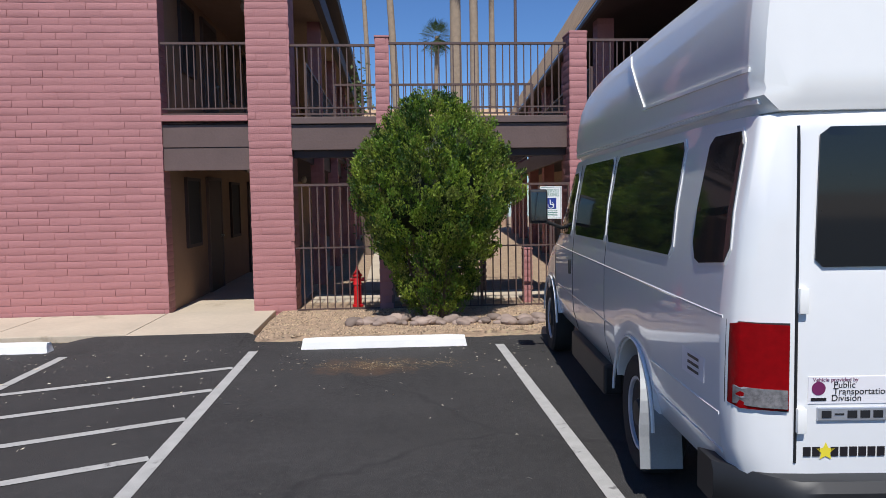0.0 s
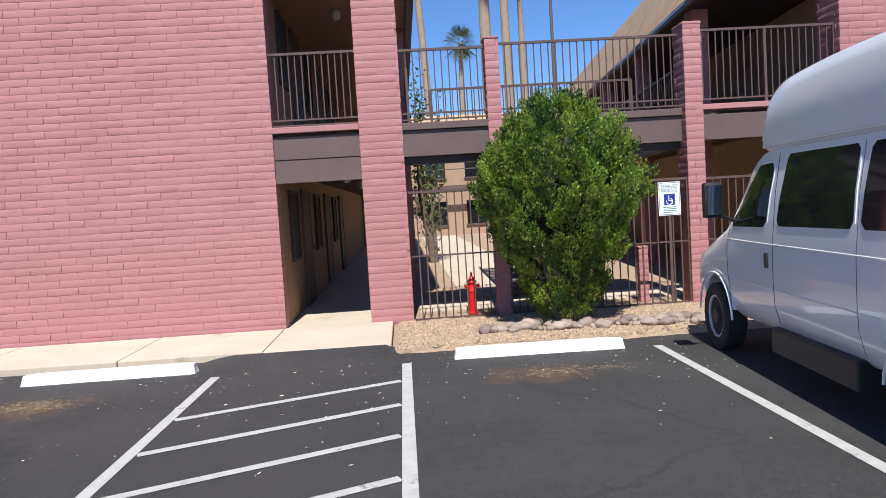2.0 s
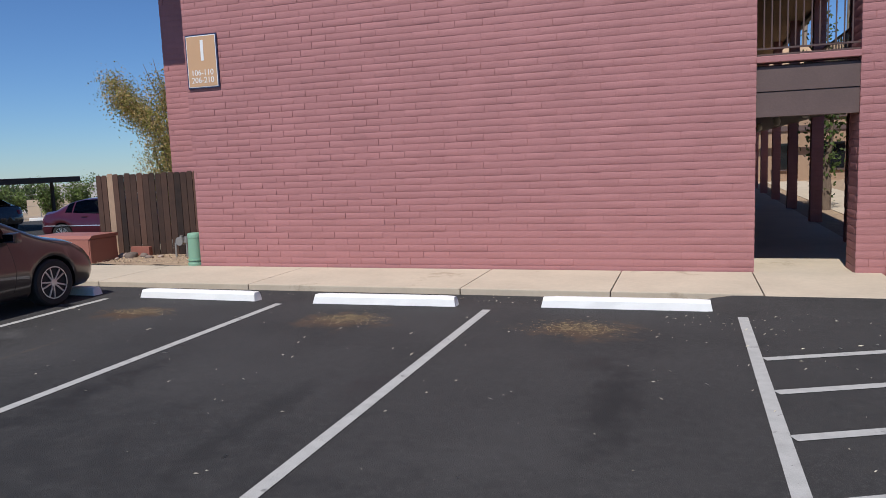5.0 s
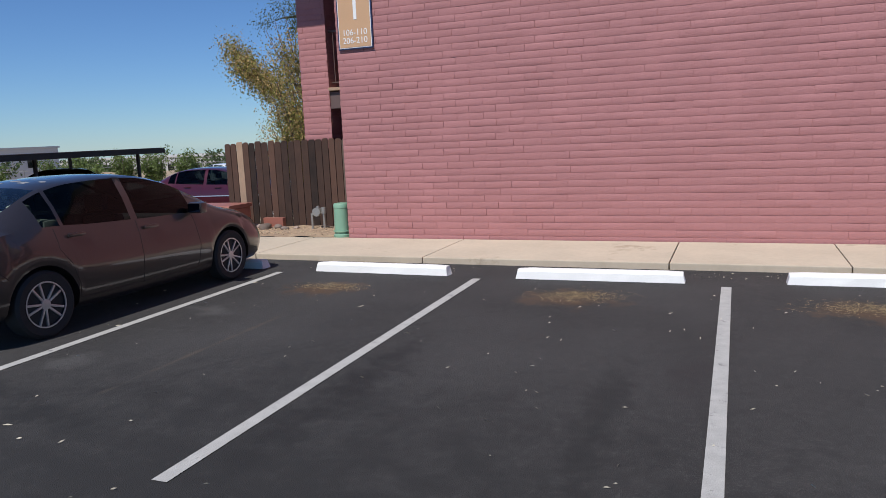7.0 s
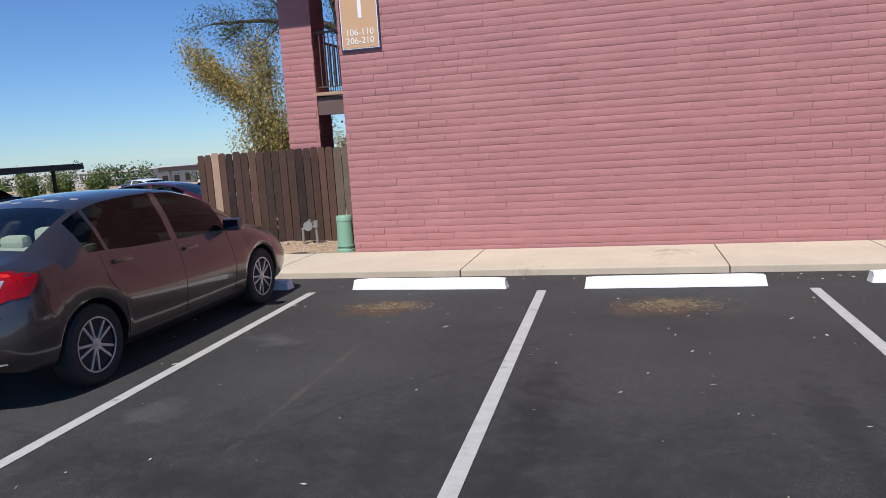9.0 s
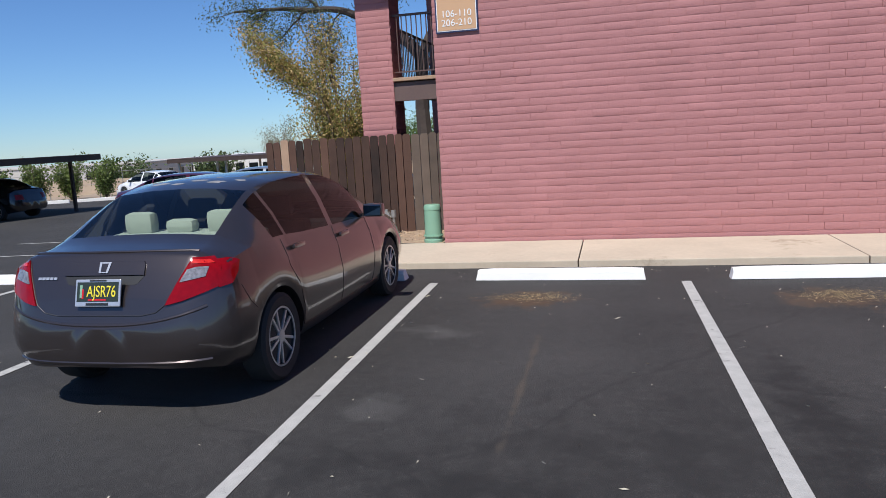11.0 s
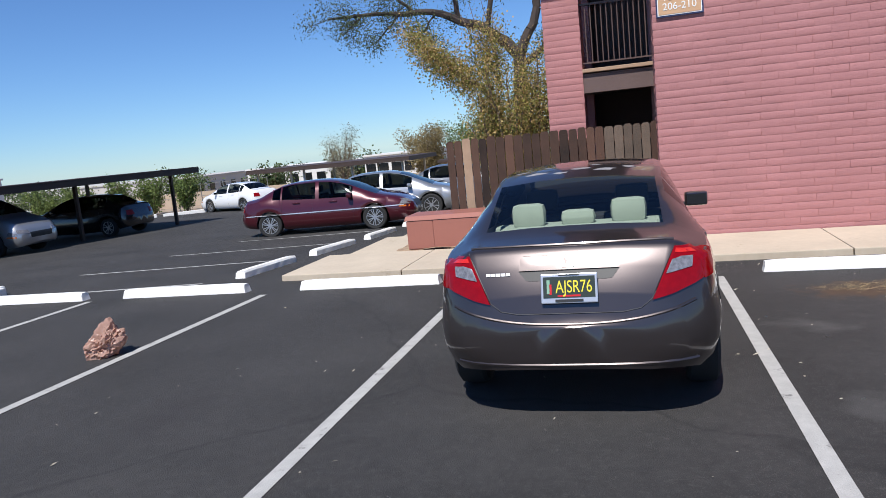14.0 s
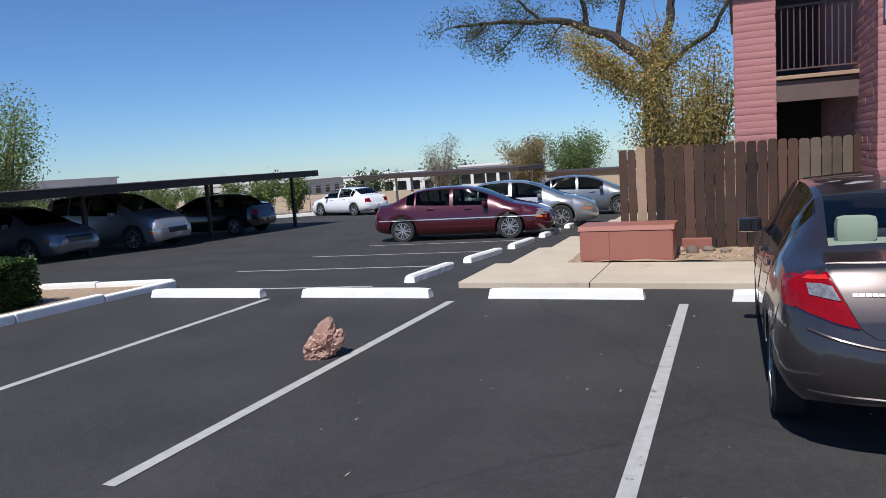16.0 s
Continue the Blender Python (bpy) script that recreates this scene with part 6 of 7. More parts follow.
lathe(bm, [(0.15, 0.0), (0.15, 0.05), (0.135, 0.06), (0.125, 0.50), (0.13, 0.505), (0.13, 0.56), (0.115, 0.585), (0.02, 0.595)], 22)
part("housing", bm, M["green_box"], ped, smooth=True)
bm = bmesh.new()
lathe(bm, [(0.152, 0.10), (0.152, 0.12)], 22)
part("band", bm, M["green_box"], ped, smooth=True)
gm = empty("gas_riser", "galvanised gas riser with a regulator", "pipe", m=pose(-13.66, 12.1, 0.03))
for nm, a, b, r in (("pipe", (-0.14, 0, 0), (-0.14, 0, 0.30), 0.025), ("pipe", (0.12, 0, 0), (0.12, 0, 0.34), 0.025), ("cross_pipe", (-0.14, 0, 0.28), (0.12, 0, 0.32), 0.022), ("regulator", (-0.02, -0.05, 0.33), (-0.02, 0.05, 0.33), 0.085), ("valve", (0.12, 0, 0.30), (0.12, 0, 0.42), 0.045), ("vent", (0.0, 0, 0.36), (0.0, 0, 0.44), 0.03)):
    bm = bmesh.new()
    rod(bm, a, b, r, 12)
    part(nm, bm, M["galv"], gm, smooth=True)


def stone(x, y, z, r, seed, name="stone", label="rounded brown and grey river stone", squash=0.62, material=None, group="stones edging the planting bed"):
    bm = bmesh.new()
    bmesh.ops.create_icosphere(bm, subdivisions=2, radius=r)
    o = Vector((seed * 1.7, seed * 0.9, seed * 2.3))
    for v in bm.verts:
        v.co *= 1 + 0.28 * noise.noise(v.co / r * 0.9 + o)
        v.co.z *= squash
    ob = thing(name, bm, material or M["river_rock"], label, "stone", group, smooth=True)
    ob.matrix_basis = pose(x, y, z + r * squash * 0.62, 0, 0, seed * 57 % 360) @ Matrix.Diagonal((1.25, 0.9, 1, 1))
    return ob


rnd = random.Random(11)
for k in range(62):
    u = (k % 31) / 30
    x = -0.62 + 3.1 * u + rnd.uniform(-0.04, 0.04)
    stone(x, 9.62 + (0.24 if k > 30 else 0) - 0.32 * u + rnd.uniform(-0.10, 0.10), 0.03, rnd.uniform(0.05, 0.11), k + 1)
for k, (x, y, r) in enumerate(((-15.0, 12.0, 0.10), (-14.78, 11.95, 0.12), (-14.55, 12.05, 0.09), (-14.3, 11.9, 0.07), (-14.1, 12.0, 0.06), (-14.9, 11.7, 0.05))):
    stone(x, y, 0.04, r, 70 + k, label="pale brown stone on the gravel by the fence", group="stones by the fence")
bm = bmesh.new()
box(bm, -14.95, -14.5, 12.15, 12.25, 0.04, 0.24, 0.01)
thing("paving_block", bm, M["util"], "loose pinkish concrete block on the gravel", "block")

# brown plastic bag blown across the lot
bm = bmesh.new()
bmesh.ops.create_icosphere(bm, subdivisions=5, radius=0.155)
for v in bm.verts:
    n = v.co.normalized()
    v.co *= 1 + 0.35 * noise.noise(n * 1.6 + Vector((3, 1, 4))) - 0.42 * abs(noise.noise(n * 3.6)) + 0.16 * abs(noise.noise(n * 8)) + 0.06 * noise.noise(n * 17)
    v.co.z *= 1.45 if v.co.z > 0 else 0.95
    v.co.x += 0.30 * v.co.z
thing("plastic_bag", bm, leaf_mat("brown_plastic_film", (0.58, 0.36, 0.28), 0.0, 0.3, 0.4), "crumpled brown plastic bag on the asphalt", "bag", smooth=True).matrix_basis = pose(-17.68, 5.70, 0.115, 0, 8, 30)

# ---- foliage ----
def leaves(points, size, material, name, parent, seed=0, squash=1.0, out=None, droop=0.0):
    """Many small leaf blades, one at each point, turned at random or outwards."""
    rs = np.random.RandomState(seed)
    n = len(points)
    P = np.array(points)
    d = rs.normal(size=(n, 3)) if out is None else np.array(out) + 0.55 * rs.normal(size=(n, 3))
    d[:, 2] -= droop
    d /= np.linalg.norm(d, axis=1)[:, None] + 1e-9
    s = np.cross(d, rs.normal(size=(n, 3)))
    s /= np.linalg.norm(s, axis=1)[:, None] + 1e-9
    L = size * rs.uniform(0.6, 1.3, size=(n, 1))
    W = L * 0.30 * squash
    v = np.empty((n, 4, 3))
    v[:, 0], v[:, 1], v[:, 2], v[:, 3] = P, P + d * L * 0.5 + s * W, P + d * L, P + d * L * 0.5 - s * W
    f = np.arange(n * 4).reshape(n, 4)
    return raw(name, v.reshape(-1, 3).tolist(), f.tolist(), material, parent)


def branch(bm, a, b, r0, r1, seed, bend=0.12, n=6):
    """A crooked tapering limb; returns its points."""
    rnd = random.Random(seed)
    a, b = Vector(a), Vector(b)
    L = (b - a).length
    pts = []
    off = Vector((0, 0, 0))
    for k in range(n + 1):
        t = k / n
        if 0 < k < n:
            off += Vector((rnd.uniform(-1, 1), rnd.uniform(-1, 1), rnd.uniform(-1, 1))) * bend * L / n
        pts.append(a.lerp(b, t) + off * math.sin(math.pi * min(1, t * 0.9 + 0.1)))
    for k in range(n):
        rod(bm, pts[k], pts[k + 1], r0 + (r1 - r0) * k / n, 8, r0 + (r1 - r0) * (k + 1) / n)
    return pts


SHRUB = [(0.15, 0.36), (0.57, 0.58), (1.0, 0.80), (1.5, 0.98), (1.88, 1.04), (2.25, 0.95), (2.56, 0.76), (2.87, 0.38), (3.02, 0.12)]
shrub = empty("round_shrub", "dense round clipped green shrub in the planting bed", "shrub", m=pose(0.50, 10.02, 0.02))
rs = np.random.RandomState(3)
pts, outs = [], []
for k in range(26000):
    z = rs.uniform(0.15, 3.02)
    r = np.interp(z, [p[0] for p in SHRUB], [p[1] for p in SHRUB])
    if rs.uniform() > (r / 1.04) ** 0.8:
        continue
    a = rs.uniform(0, 2 * np.pi)
    ca, sa = math.cos(a), math.sin(a)
    lump = 1 + 0.20 * noise.noise(Vector((ca * 2.2, sa * 2.2, z * 1.5))) + 0.22 * noise.noise(Vector((ca * 5, sa * 5, z * 2.6))) + 0.08 * noise.noise(Vector((ca * 13, sa * 13, z * 9)))
    if z < 1.1 and noise.noise(Vector((ca * 4, sa * 4, z * 4 + 9))) > 0.12 + 0.25 * z:
        continue
    depth = 1 - abs(rs.normal()) * (0.09 if z > 1.1 else 0.2)
    q = r * lump * max(0.3, depth)
    top = 1 + 0.16 * (lump - 1) * z / 3
    pts.append((q * ca, q * sa * 0.95, z * top))
    outs.append((ca * 0.6, sa * 0.6, 1.0))
cl_i = rs.choice(len(pts), 1500, replace=False)
for j, (c, sz) in enumerate((((0.14, 0.24, 0.024), 0.042), ((0.26, 0.35, 0.04), 0.038), ((0.045, 0.095, 0.014), 0.046), ((0.18, 0.22, 0.038), 0.038))):
    lp, lo = [], []
    for i in cl_i[j::4]:
        p, o = Vector(pts[i]), Vector(outs[i]).normalized()
        H_, R_ = rs.uniform(0.16, 0.30), rs.uniform(0.055, 0.10)
        for _ in range(85):
            t = rs.uniform(0, 1)
            w = R_ * math.sin(math.pi * min(1, 0.15 + 0.85 * t)) ** 0.7
            b_ = rs.uniform(0, 2 * np.pi)
            q = p + o * (H_ * (t - 0.55)) + Vector((math.cos(b_), math.sin(b_), 0)) * w * rs.uniform(0.5, 1)
            lp.append(tuple(q))
            lo.append((o.x + 0.7 * math.cos(b_), o.y + 0.7 * math.sin(b_), o.z + 0.4))
    leaves(lp, sz, leaf_mat("shrub_leaf", c, 0.35), "foliage", shrub, j + 5, 0.75, lo)
for k in range(18):
    a = 2 * math.pi * k / 18
    bm = bmesh.new()
    branch(bm, (0.14 * math.cos(a), 0.14 * math.sin(a), 0), (0.65 * math.cos(a) * (0.6 + 0.4 * (k % 3) / 2), 0.62 * math.sin(a), 1.8 + 0.25 * (k % 4)), 0.025, 0.008, k, 0.1, 5)
    part("stem", bm, M["bark"], shrub)
# added near-black blob: the shade deep between the leaves, as colour
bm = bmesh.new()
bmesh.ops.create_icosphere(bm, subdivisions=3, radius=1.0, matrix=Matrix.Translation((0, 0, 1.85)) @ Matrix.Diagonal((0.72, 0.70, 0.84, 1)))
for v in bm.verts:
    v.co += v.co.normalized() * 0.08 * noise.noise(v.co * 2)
part("shade_core", bm, leaf_mat("shrub_core_shade", (0.02, 0.03, 0.01), 0.2), shrub)


def crown(parent, tips, n, spread, size, material, seed, droop=0.2, squash=1.0, name="foliage"):
    rs = np.random.RandomState(seed)
    T = np.array([tuple(t) for t in tips])
    idx = rs.randint(len(T), size=n)
    sp = np.array(spread)
    P = T[idx] + rs.normal(size=(n, 3)) * sp
    return leaves(P.tolist(), size, material, name, parent, seed, squash, droop=droop)


# dry bushy tree behind the wooden fence
bt = empty("bushy_tree", "bushy tree with dry yellowing leaves behind the fence", "tree")
bm = bmesh.new()
tips = []
rnd = random.Random(21)
for k in range(30):
    a = rnd.uniform(0, 2 * math.pi)
    q = rnd.uniform(0.35, 1.0)
    p = branch(bm, (-15.0 + 0.15 * math.cos(a), 14.2 + 0.15 * math.sin(a), -0.1), (-15.05 + 1.0 * math.cos(a) * q, 14.2 + 0.85 * math.sin(a) * q, rnd.uniform(1.7, 2.9 + 0.9 * (1 - q))), 0.055, 0.008, k + 40, 0.14, 7)
    tips += p[3:]
for k in range(7):
    p = branch(bm, (-15.4, 14.1, 2.5), (-16.45 - 0.11 * k, 13.85 + 0.1 * k, 3.3 + 0.10 * k), 0.025, 0.006, k + 80, 0.15, 6)
    tips += p[2:]
for k in range(4):
    p = branch(bm, (-15.2, 14.2, 2.6), (-15.9 + 0.2 * k, 14.1 + 0.1 * k, 4.15 + 0.12 * (k % 3)), 0.02, 0.004, k + 95, 0.12, 6)
    tips += p[2:5]
part("trunk", bm, M["bark"], bt)
crown(bt, tips, 26000, (0.14, 0.17, 0.17), 0.046, leaf_mat("dry_leaf", (0.46, 0.32, 0.13), 0.55), 31, 0.5, 1.1)
crown(bt, tips, 24000, (0.16, 0.18, 0.18), 0.046, leaf_mat("olive_leaf", (0.25, 0.24, 0.06), 0.55), 32, 0.5, 1.1)

# big crooked tree above it
ct = empty("crooked_tree", "big crooked dark-limbed tree with sparse grey-green leaves", "tree", m=Matrix.Translation((-11.15, 0, 1.7)) @ Matrix.Diagonal((1.4, 1.4, 1.4, 1)) @ Matrix.Translation((11.15, 0, -1.7)))
bm = bmesh.new()
tips = []
branch(bm, (-15.3, 20.0, -0.6), (-15.35, 20.3, 3.9), 0.24, 0.18, 1, 0.08, 6)
for k, (a, b, r0, r1) in enumerate((((-15.35, 20.3, 3.8), (-16.4, 20.4, 4.75), 0.17, 0.13), ((-16.4, 20.4, 4.75), (-18.0, 20.2, 5.3), 0.13, 0.08), ((-18.0, 20.2, 5.3), (-20.6, 19.8, 5.4), 0.085, 0.03),
                                    ((-15.35, 20.3, 3.8), (-14.95, 20.5, 4.6), 0.15, 0.12), ((-14.95, 20.5, 4.6), (-14.8, 20.6, 5.9), 0.12, 0.09), ((-14.8, 20.6, 5.9), (-15.5, 20.4, 8.0), 0.10, 0.05),
                                    ((-17.0, 20.4, 5.0), (-17.1, 20.2, 6.4), 0.08, 0.05), ((-17.1, 20.2, 6.4), (-18.4, 20.0, 7.6), 0.05, 0.02), ((-18.2, 20.2, 5.3), (-19.2, 20.0, 6.4), 0.05, 0.02), ((-16.2, 20.6, 4.75), (-16.0, 20.4, 6.8), 0.08, 0.04),
                                    ((-18.6, 20.1, 5.3), (-19.3, 20.0, 4.6), 0.035, 0.012), ((-19.6, 19.9, 5.4), (-20.2, 19.8, 4.9), 0.03, 0.01), ((-17.6, 20.3, 5.2), (-18.2, 20.1, 4.5), 0.03, 0.01), ((-15.2, 20.4, 3.6), (-13.8, 20.8, 4.6), 0.09, 0.05), ((-13.8, 20.8, 4.6), (-12.9, 20.6, 6.2), 0.06, 0.03))):
    p = branch(bm, a, b, r0, r1, k + 120, 0.2, 6)
    if r1 <= 0.05:
        tips += p[2:]
        for q in p[2:]:
            e = q + Vector((rnd.uniform(-0.6, 0.6), rnd.uniform(-0.5, 0.5), rnd.uniform(-0.5, 0.4)))
            branch(bm, q, e, 0.014, 0.004, rnd.randrange(9999), 0.2, 3)
            tips += [e, e, e.lerp(q, 0.4)]
part("trunk", bm, mat("dark_bark", (0.055, 0.040, 0.033), 0.9, vary=0.35, scale=6, bump=0.8, bump_scale=25), ct)
crown(ct, tips, 20000, (0.19, 0.22, 0.17), 0.062, leaf_mat("grey_green_leaf", (0.10, 0.125, 0.05), 0.5), 41, 0.6, 0.8)


def bush_tree(name, label, x, y, z, h, w, colour, n, seed, leaf=0.16, bare=0.0, category="tree", stems=9, group=""):
    ob = empty(name, label, category, group)
    bm = bmesh.new()
    rnd = random.Random(seed)
    tips = []
    for k in range(stems):
        a = 2 * math.pi * k / stems + rnd.uniform(-0.3, 0.3)
        r = w * rnd.uniform(0.25, 1.0)
        p = branch(bm, (x, y, z), (x + r * math.cos(a), y + r * math.sin(a), z + h * rnd.uniform(0.55, 1.0)), 0.022 * h, 0.006, seed * 31 + k, 0.15, 6)
        tips += p[2:]
    part("trunk", bm, M["bark"], ob)
    crown(ob, tips, n, (w * 0.17, w * 0.17, h * 0.08), leaf, leaf_mat(name + "_leaf", colour, 0.5), seed, 0.2, 1.0)
    return ob


bush_tree("green_tree", "feathery pale green tree beyond the carport", -40.5, 19.5, far_z(-40, 19.5), 5.6, 2.6, (0.20, 0.26, 0.07), 22000, 61, 0.10, stems=16)
bush_tree("bare_tree", "half-bare pale tree in the distance", -38.4, 60, far_z(-38, 60), 4.9, 2.1, (0.24, 0.22, 0.14), 6000, 62, 0.12)
bush_tree("round_tree", "dry brown and green tree in the distance", -30.4, 60, far_z(-30, 60), 4.2, 2.2, (0.26, 0.20, 0.09), 14000, 63, 0.15, stems=12)
bush_tree("round_tree", "full green tree in the distance", -26.9, 62, far_z(-27, 62), 4.7, 2.9, (0.11, 0.17, 0.05), 18000, 64, 0.15, stems=14)
for k, (x, y, h) in enumerate(((-41.6, 35.2, 2.2), (-40.2, 36.2, 2.3), (-38.8, 37.4, 2.1), (-44.2, 32.4, 1.9), (-46.5, 30, 1.5), (-49, 28, 1.6), (-42.9, 33.5, 2.0), (-43.5, 27.0, 1.5))):
    bush_tree("oleander_bush", "leggy green oleander bush along the lot edge", x, y, far_z(x, y), h, 0.9, (0.15, 0.20, 0.055), 3600, 70 + k, 0.13, category="bush", group="bushes along the lot edge")
for k, (x, y, h, w) in enumerate(((-62, 70, 3.4, 3.5), (-55, 78, 3.2, 3.0), (-82, 66, 3.6, 4.0), (-70, 60, 3.0, 3.0), (-95, 60, 3.5, 4), (-48, 85, 3.6, 4), (-66, 44, 3.0, 2.6))):
    bush_tree("distant_tree", "small green tree in the far distance", x, y, far_z(x, y), h, w, (0.08, 0.115, 0.04), 1800, 90 + k, 0.35, group="trees in the far distance")

# clipped box hedge on the island
hg = empty("box_hedge", "square clipped dark green hedge on the kerbed island", "hedge")
rs = np.random.RandomState(8)
hp, ho = [], []
x0, x1, y0, y1, zt = -27.5, -23.5, 6.45, 7.5, 0.72
for k in range(15000):
    f = rs.randint(5)
    p = [rs.uniform(x0, x1), rs.uniform(y0, y1), rs.uniform(0.06, zt)]
    o = [(0, 0, 1), (1, 0, 0.2), (0, -1, 0.2), (0, 1, 0.2), (0, 0, 1)][f]
    if f in (0, 4):
        p[2] = zt
    elif f == 1:
        p[0] = x1
    elif f == 2:
        p[1] = y0
    else:
        p[1] = y1
    q = Vector(p)
    q += Vector(o) * (0.03 * noise.noise(q * 4) - abs(rs.normal()) * 0.03)
    hp.append(tuple(q))
    ho.append(o)
leaves(hp, 0.05, leaf_mat("hedge_leaf", (0.05, 0.10, 0.02), 0.5), "foliage", hg, 9, 1.2, ho)
# added near-black block that gives the hedge its shaded inside
bm = bmesh.new()
box(bm, x0 + 0.05, x1 - 0.05, y0 + 0.05, y1 - 0.05, 0.02, zt - 0.05, 0.03)
part("shade_core", bm, leaf_mat("hedge_core_shade", (0.015, 0.022, 0.008), 0.2), hg)

# kerbed island
isl = [(-22.62, 9.22), (-22.98, 5.2), (-29.0, 5.2), (-29.0, 7.55)]
raw("island_soil", [(x, y, gz(y) + 0.06) for x, y in isl], [(3, 2, 1, 0)], M["gravel"], None, "gravel soil of the kerbed island", "structure", "gravel bed")
for (ax, ay), (bx, by) in zip(isl, isl[1:] + isl[:1]):
    d = Vector((bx - ax, by - ay, 0))
    n = max(1, round(d.length / 1.2))
    for k in range(n):
        p, q = Vector((ax, ay, 0)) + d * (k / n), Vector((ax, ay, 0)) + d * ((k + 1) / n)
        bm = bmesh.new()
        L = (q - p).length
        box(bm, 0.006, L - 0.006, -0.075, 0.075, -0.15, 0.125, 0.02)
        ob = thing("kerb", bm, M["white_paint"], "white painted concrete kerb of the planted island", "kerb", kind="structure")
        ob.matrix_basis = pose(p.x, p.y, gz(p.y), 0, 0, math.degrees(math.atan2(d.y, d.x)))
for x, y, rz in ((-38.4, 32.2, 30), (-36.4, 33.7, 35), (-40.4, 30.8, 30), (-35.0, 35.0, 40), (-42.0, 29.6, 30)):
    bm = bmesh.new()
    box(bm, -1.1, 1.1, -0.08, 0.08, -0.1, 0.16, 0.02)
    ob = thing("kerb", bm, M["white_paint"], "white painted kerb at the far edge of the lot", "kerb", kind="structure")
    ob.matrix_basis = pose(x, y, gz(y), 0, 0, rz)

# ---- carports ----
car_brown = mat("brown_carport_steel", (0.055, 0.035, 0.028), 0.6, vary=0.2, scale=2)


def carport(label, x0, x1, y0, y1, z0, z1, posts, post_m, roof_m):
    ob = empty("carport", label, "carport")
    bm = bmesh.new()
    box(bm, x0, x1, y0, y1, z1 - 0.05, z1, 0.01)
    part("roof", bm, roof_m, ob)
    for nm, a, b, c, d in (("fascia", x1 - 0.04, x1, y0, y1), ("fascia", x0, x0 + 0.04, y0, y1), ("fascia", x0 + 0.042, x1 - 0.042, y1 - 0.04, y1), ("fascia", x0 + 0.042, x1 - 0.042, y0, y0 + 0.04)):
        bm = bmesh.new()
        box(bm, a, b, c, d, z0, z1 - 0.052)
        part(nm, bm, roof_m, ob)
    for x, y in posts:
        bm = bmesh.new()
        box(bm, x - 0.055, x + 0.055, y - 0.055, y + 0.055, gz(y) - 0.1, z1 - 0.055)
        part("post", bm, post_m, ob)
    for y in sorted({p[1] for p in posts}):
        bm = bmesh.new()
        box(bm, x0 + 0.1, x1 - 0.1, y - 0.05, y + 0.05, z0 + 0.03, z1 - 0.06)
        part("beam", bm, roof_m, ob)
    return ob


carport("low brown steel carport shading a row of cars", -36.4, -30.35, 3.5, 26.5, 1.42, 1.66, [(x, y) for x in (-31.1, -35.2) for y in (25.6, 20.4, 15.2, 10.0, 4.8)], car_brown, car_brown)
post_w = mat("pale_post_paint", (0.6, 0.57, 0.5), 0.6, vary=0.1, scale=3)
carport("far brown carport on pale posts", -35.0, -25.0, 38.0, 43.5, 0.86, 1.10, [(x, y) for x in (-34.6, -31.6, -28.6, -25.6) for y in (38.6, 42.8)], post_w, car_brown)

# ---- far buildings ----
far_white = mat("pale_far_wall", (0.64, 0.63, 0.61), 0.8, vary=0.08, scale=0.3)
far_grey = mat("grey_far_wall", (0.46, 0.44, 0.41), 0.8, vary=0.1, scale=0.3)
far_tan = mat("tan_far_wall", (0.42, 0.33, 0.24), 0.8, vary=0.1, scale=0.3)


def far_house(label, x0, x1, y0, y1, top, material, windows=6, roof=None):
    ob = empty("far_building", label, "building")
    base = far_z((x0 + x1) / 2, (y0 + y1) / 2) - 1.0
    bm = bmesh.new()
    box(bm, x0, x1, y0, y1, base, top)
    part("wall", bm, material, ob)
    bm = bmesh.new()
    box(bm, x0 - 0.15, x1 + 0.15, y0 - 0.15, y1 + 0.15, top, top + 0.18)
    part("roof", bm, roof or material, ob)
    for k in range(windows):
        x = x0 + (x1 - x0) * (k + 0.5) / windows
        bm = bmesh.new()
        box(bm, x - 0.6, x + 0.6, y0 - 0.06, y0 + 0.02, top - 2.0, top - 0.9)
        part("window", bm, M["privacy"], ob)
        y = y0 + (y1 - y0) * (k + 0.5) / windows
        bm = bmesh.new()
        box(bm, x1 - 0.02, x1 + 0.06, y - 0.6, y + 0.6, top - 2.0, top - 0.9)
        part("window", bm, M["privacy"], ob)
    return ob


far_house("long low grey warehouse in the distance", -112, -74, 90, 110, -0.05, far_grey, 7)
far_house("pale flat-roofed hall in the distance", -92, -76, 40, 60, 2.1, far_white, 3)
far_house("pale office with a window band in the distance", -62, -47, 84, 96, 0.35, far_white, 8)
far_house("white flat-roofed building in the distance", -45, -37, 82, 92, 0.75, far_white, 5)
far_house("small tan shed with a sloping roof", -25.5, -20.5, 46, 50, 0.35, far_tan, 2, car_brown)
far_house("low grey warehouse block in the distance", -150, -116, 70, 100, -0.2, far_grey, 6)
# block wall at the lot's edge and a chain-link fence
wall_box("wall_lot_edge", -60, -24, 50.0, 50.2, -2.2, -0.35, far_tan, "low tan block wall beyond the lot")
cl = empty("chain_fence", "grey chain-link fence beyond the bushes", "fence")
for k in range(16):
    p = Vector((-52 + 1.1 * k, 30 + 0.75 * k, 0))
    z = far_z(p.x, p.y)
    bm = bmesh.new()
    rod(bm, (p.x, p.y, z - 0.1), (p.x, p.y, z + 1.6), 0.025, 6)
    part("post", bm, M["galv"], cl)
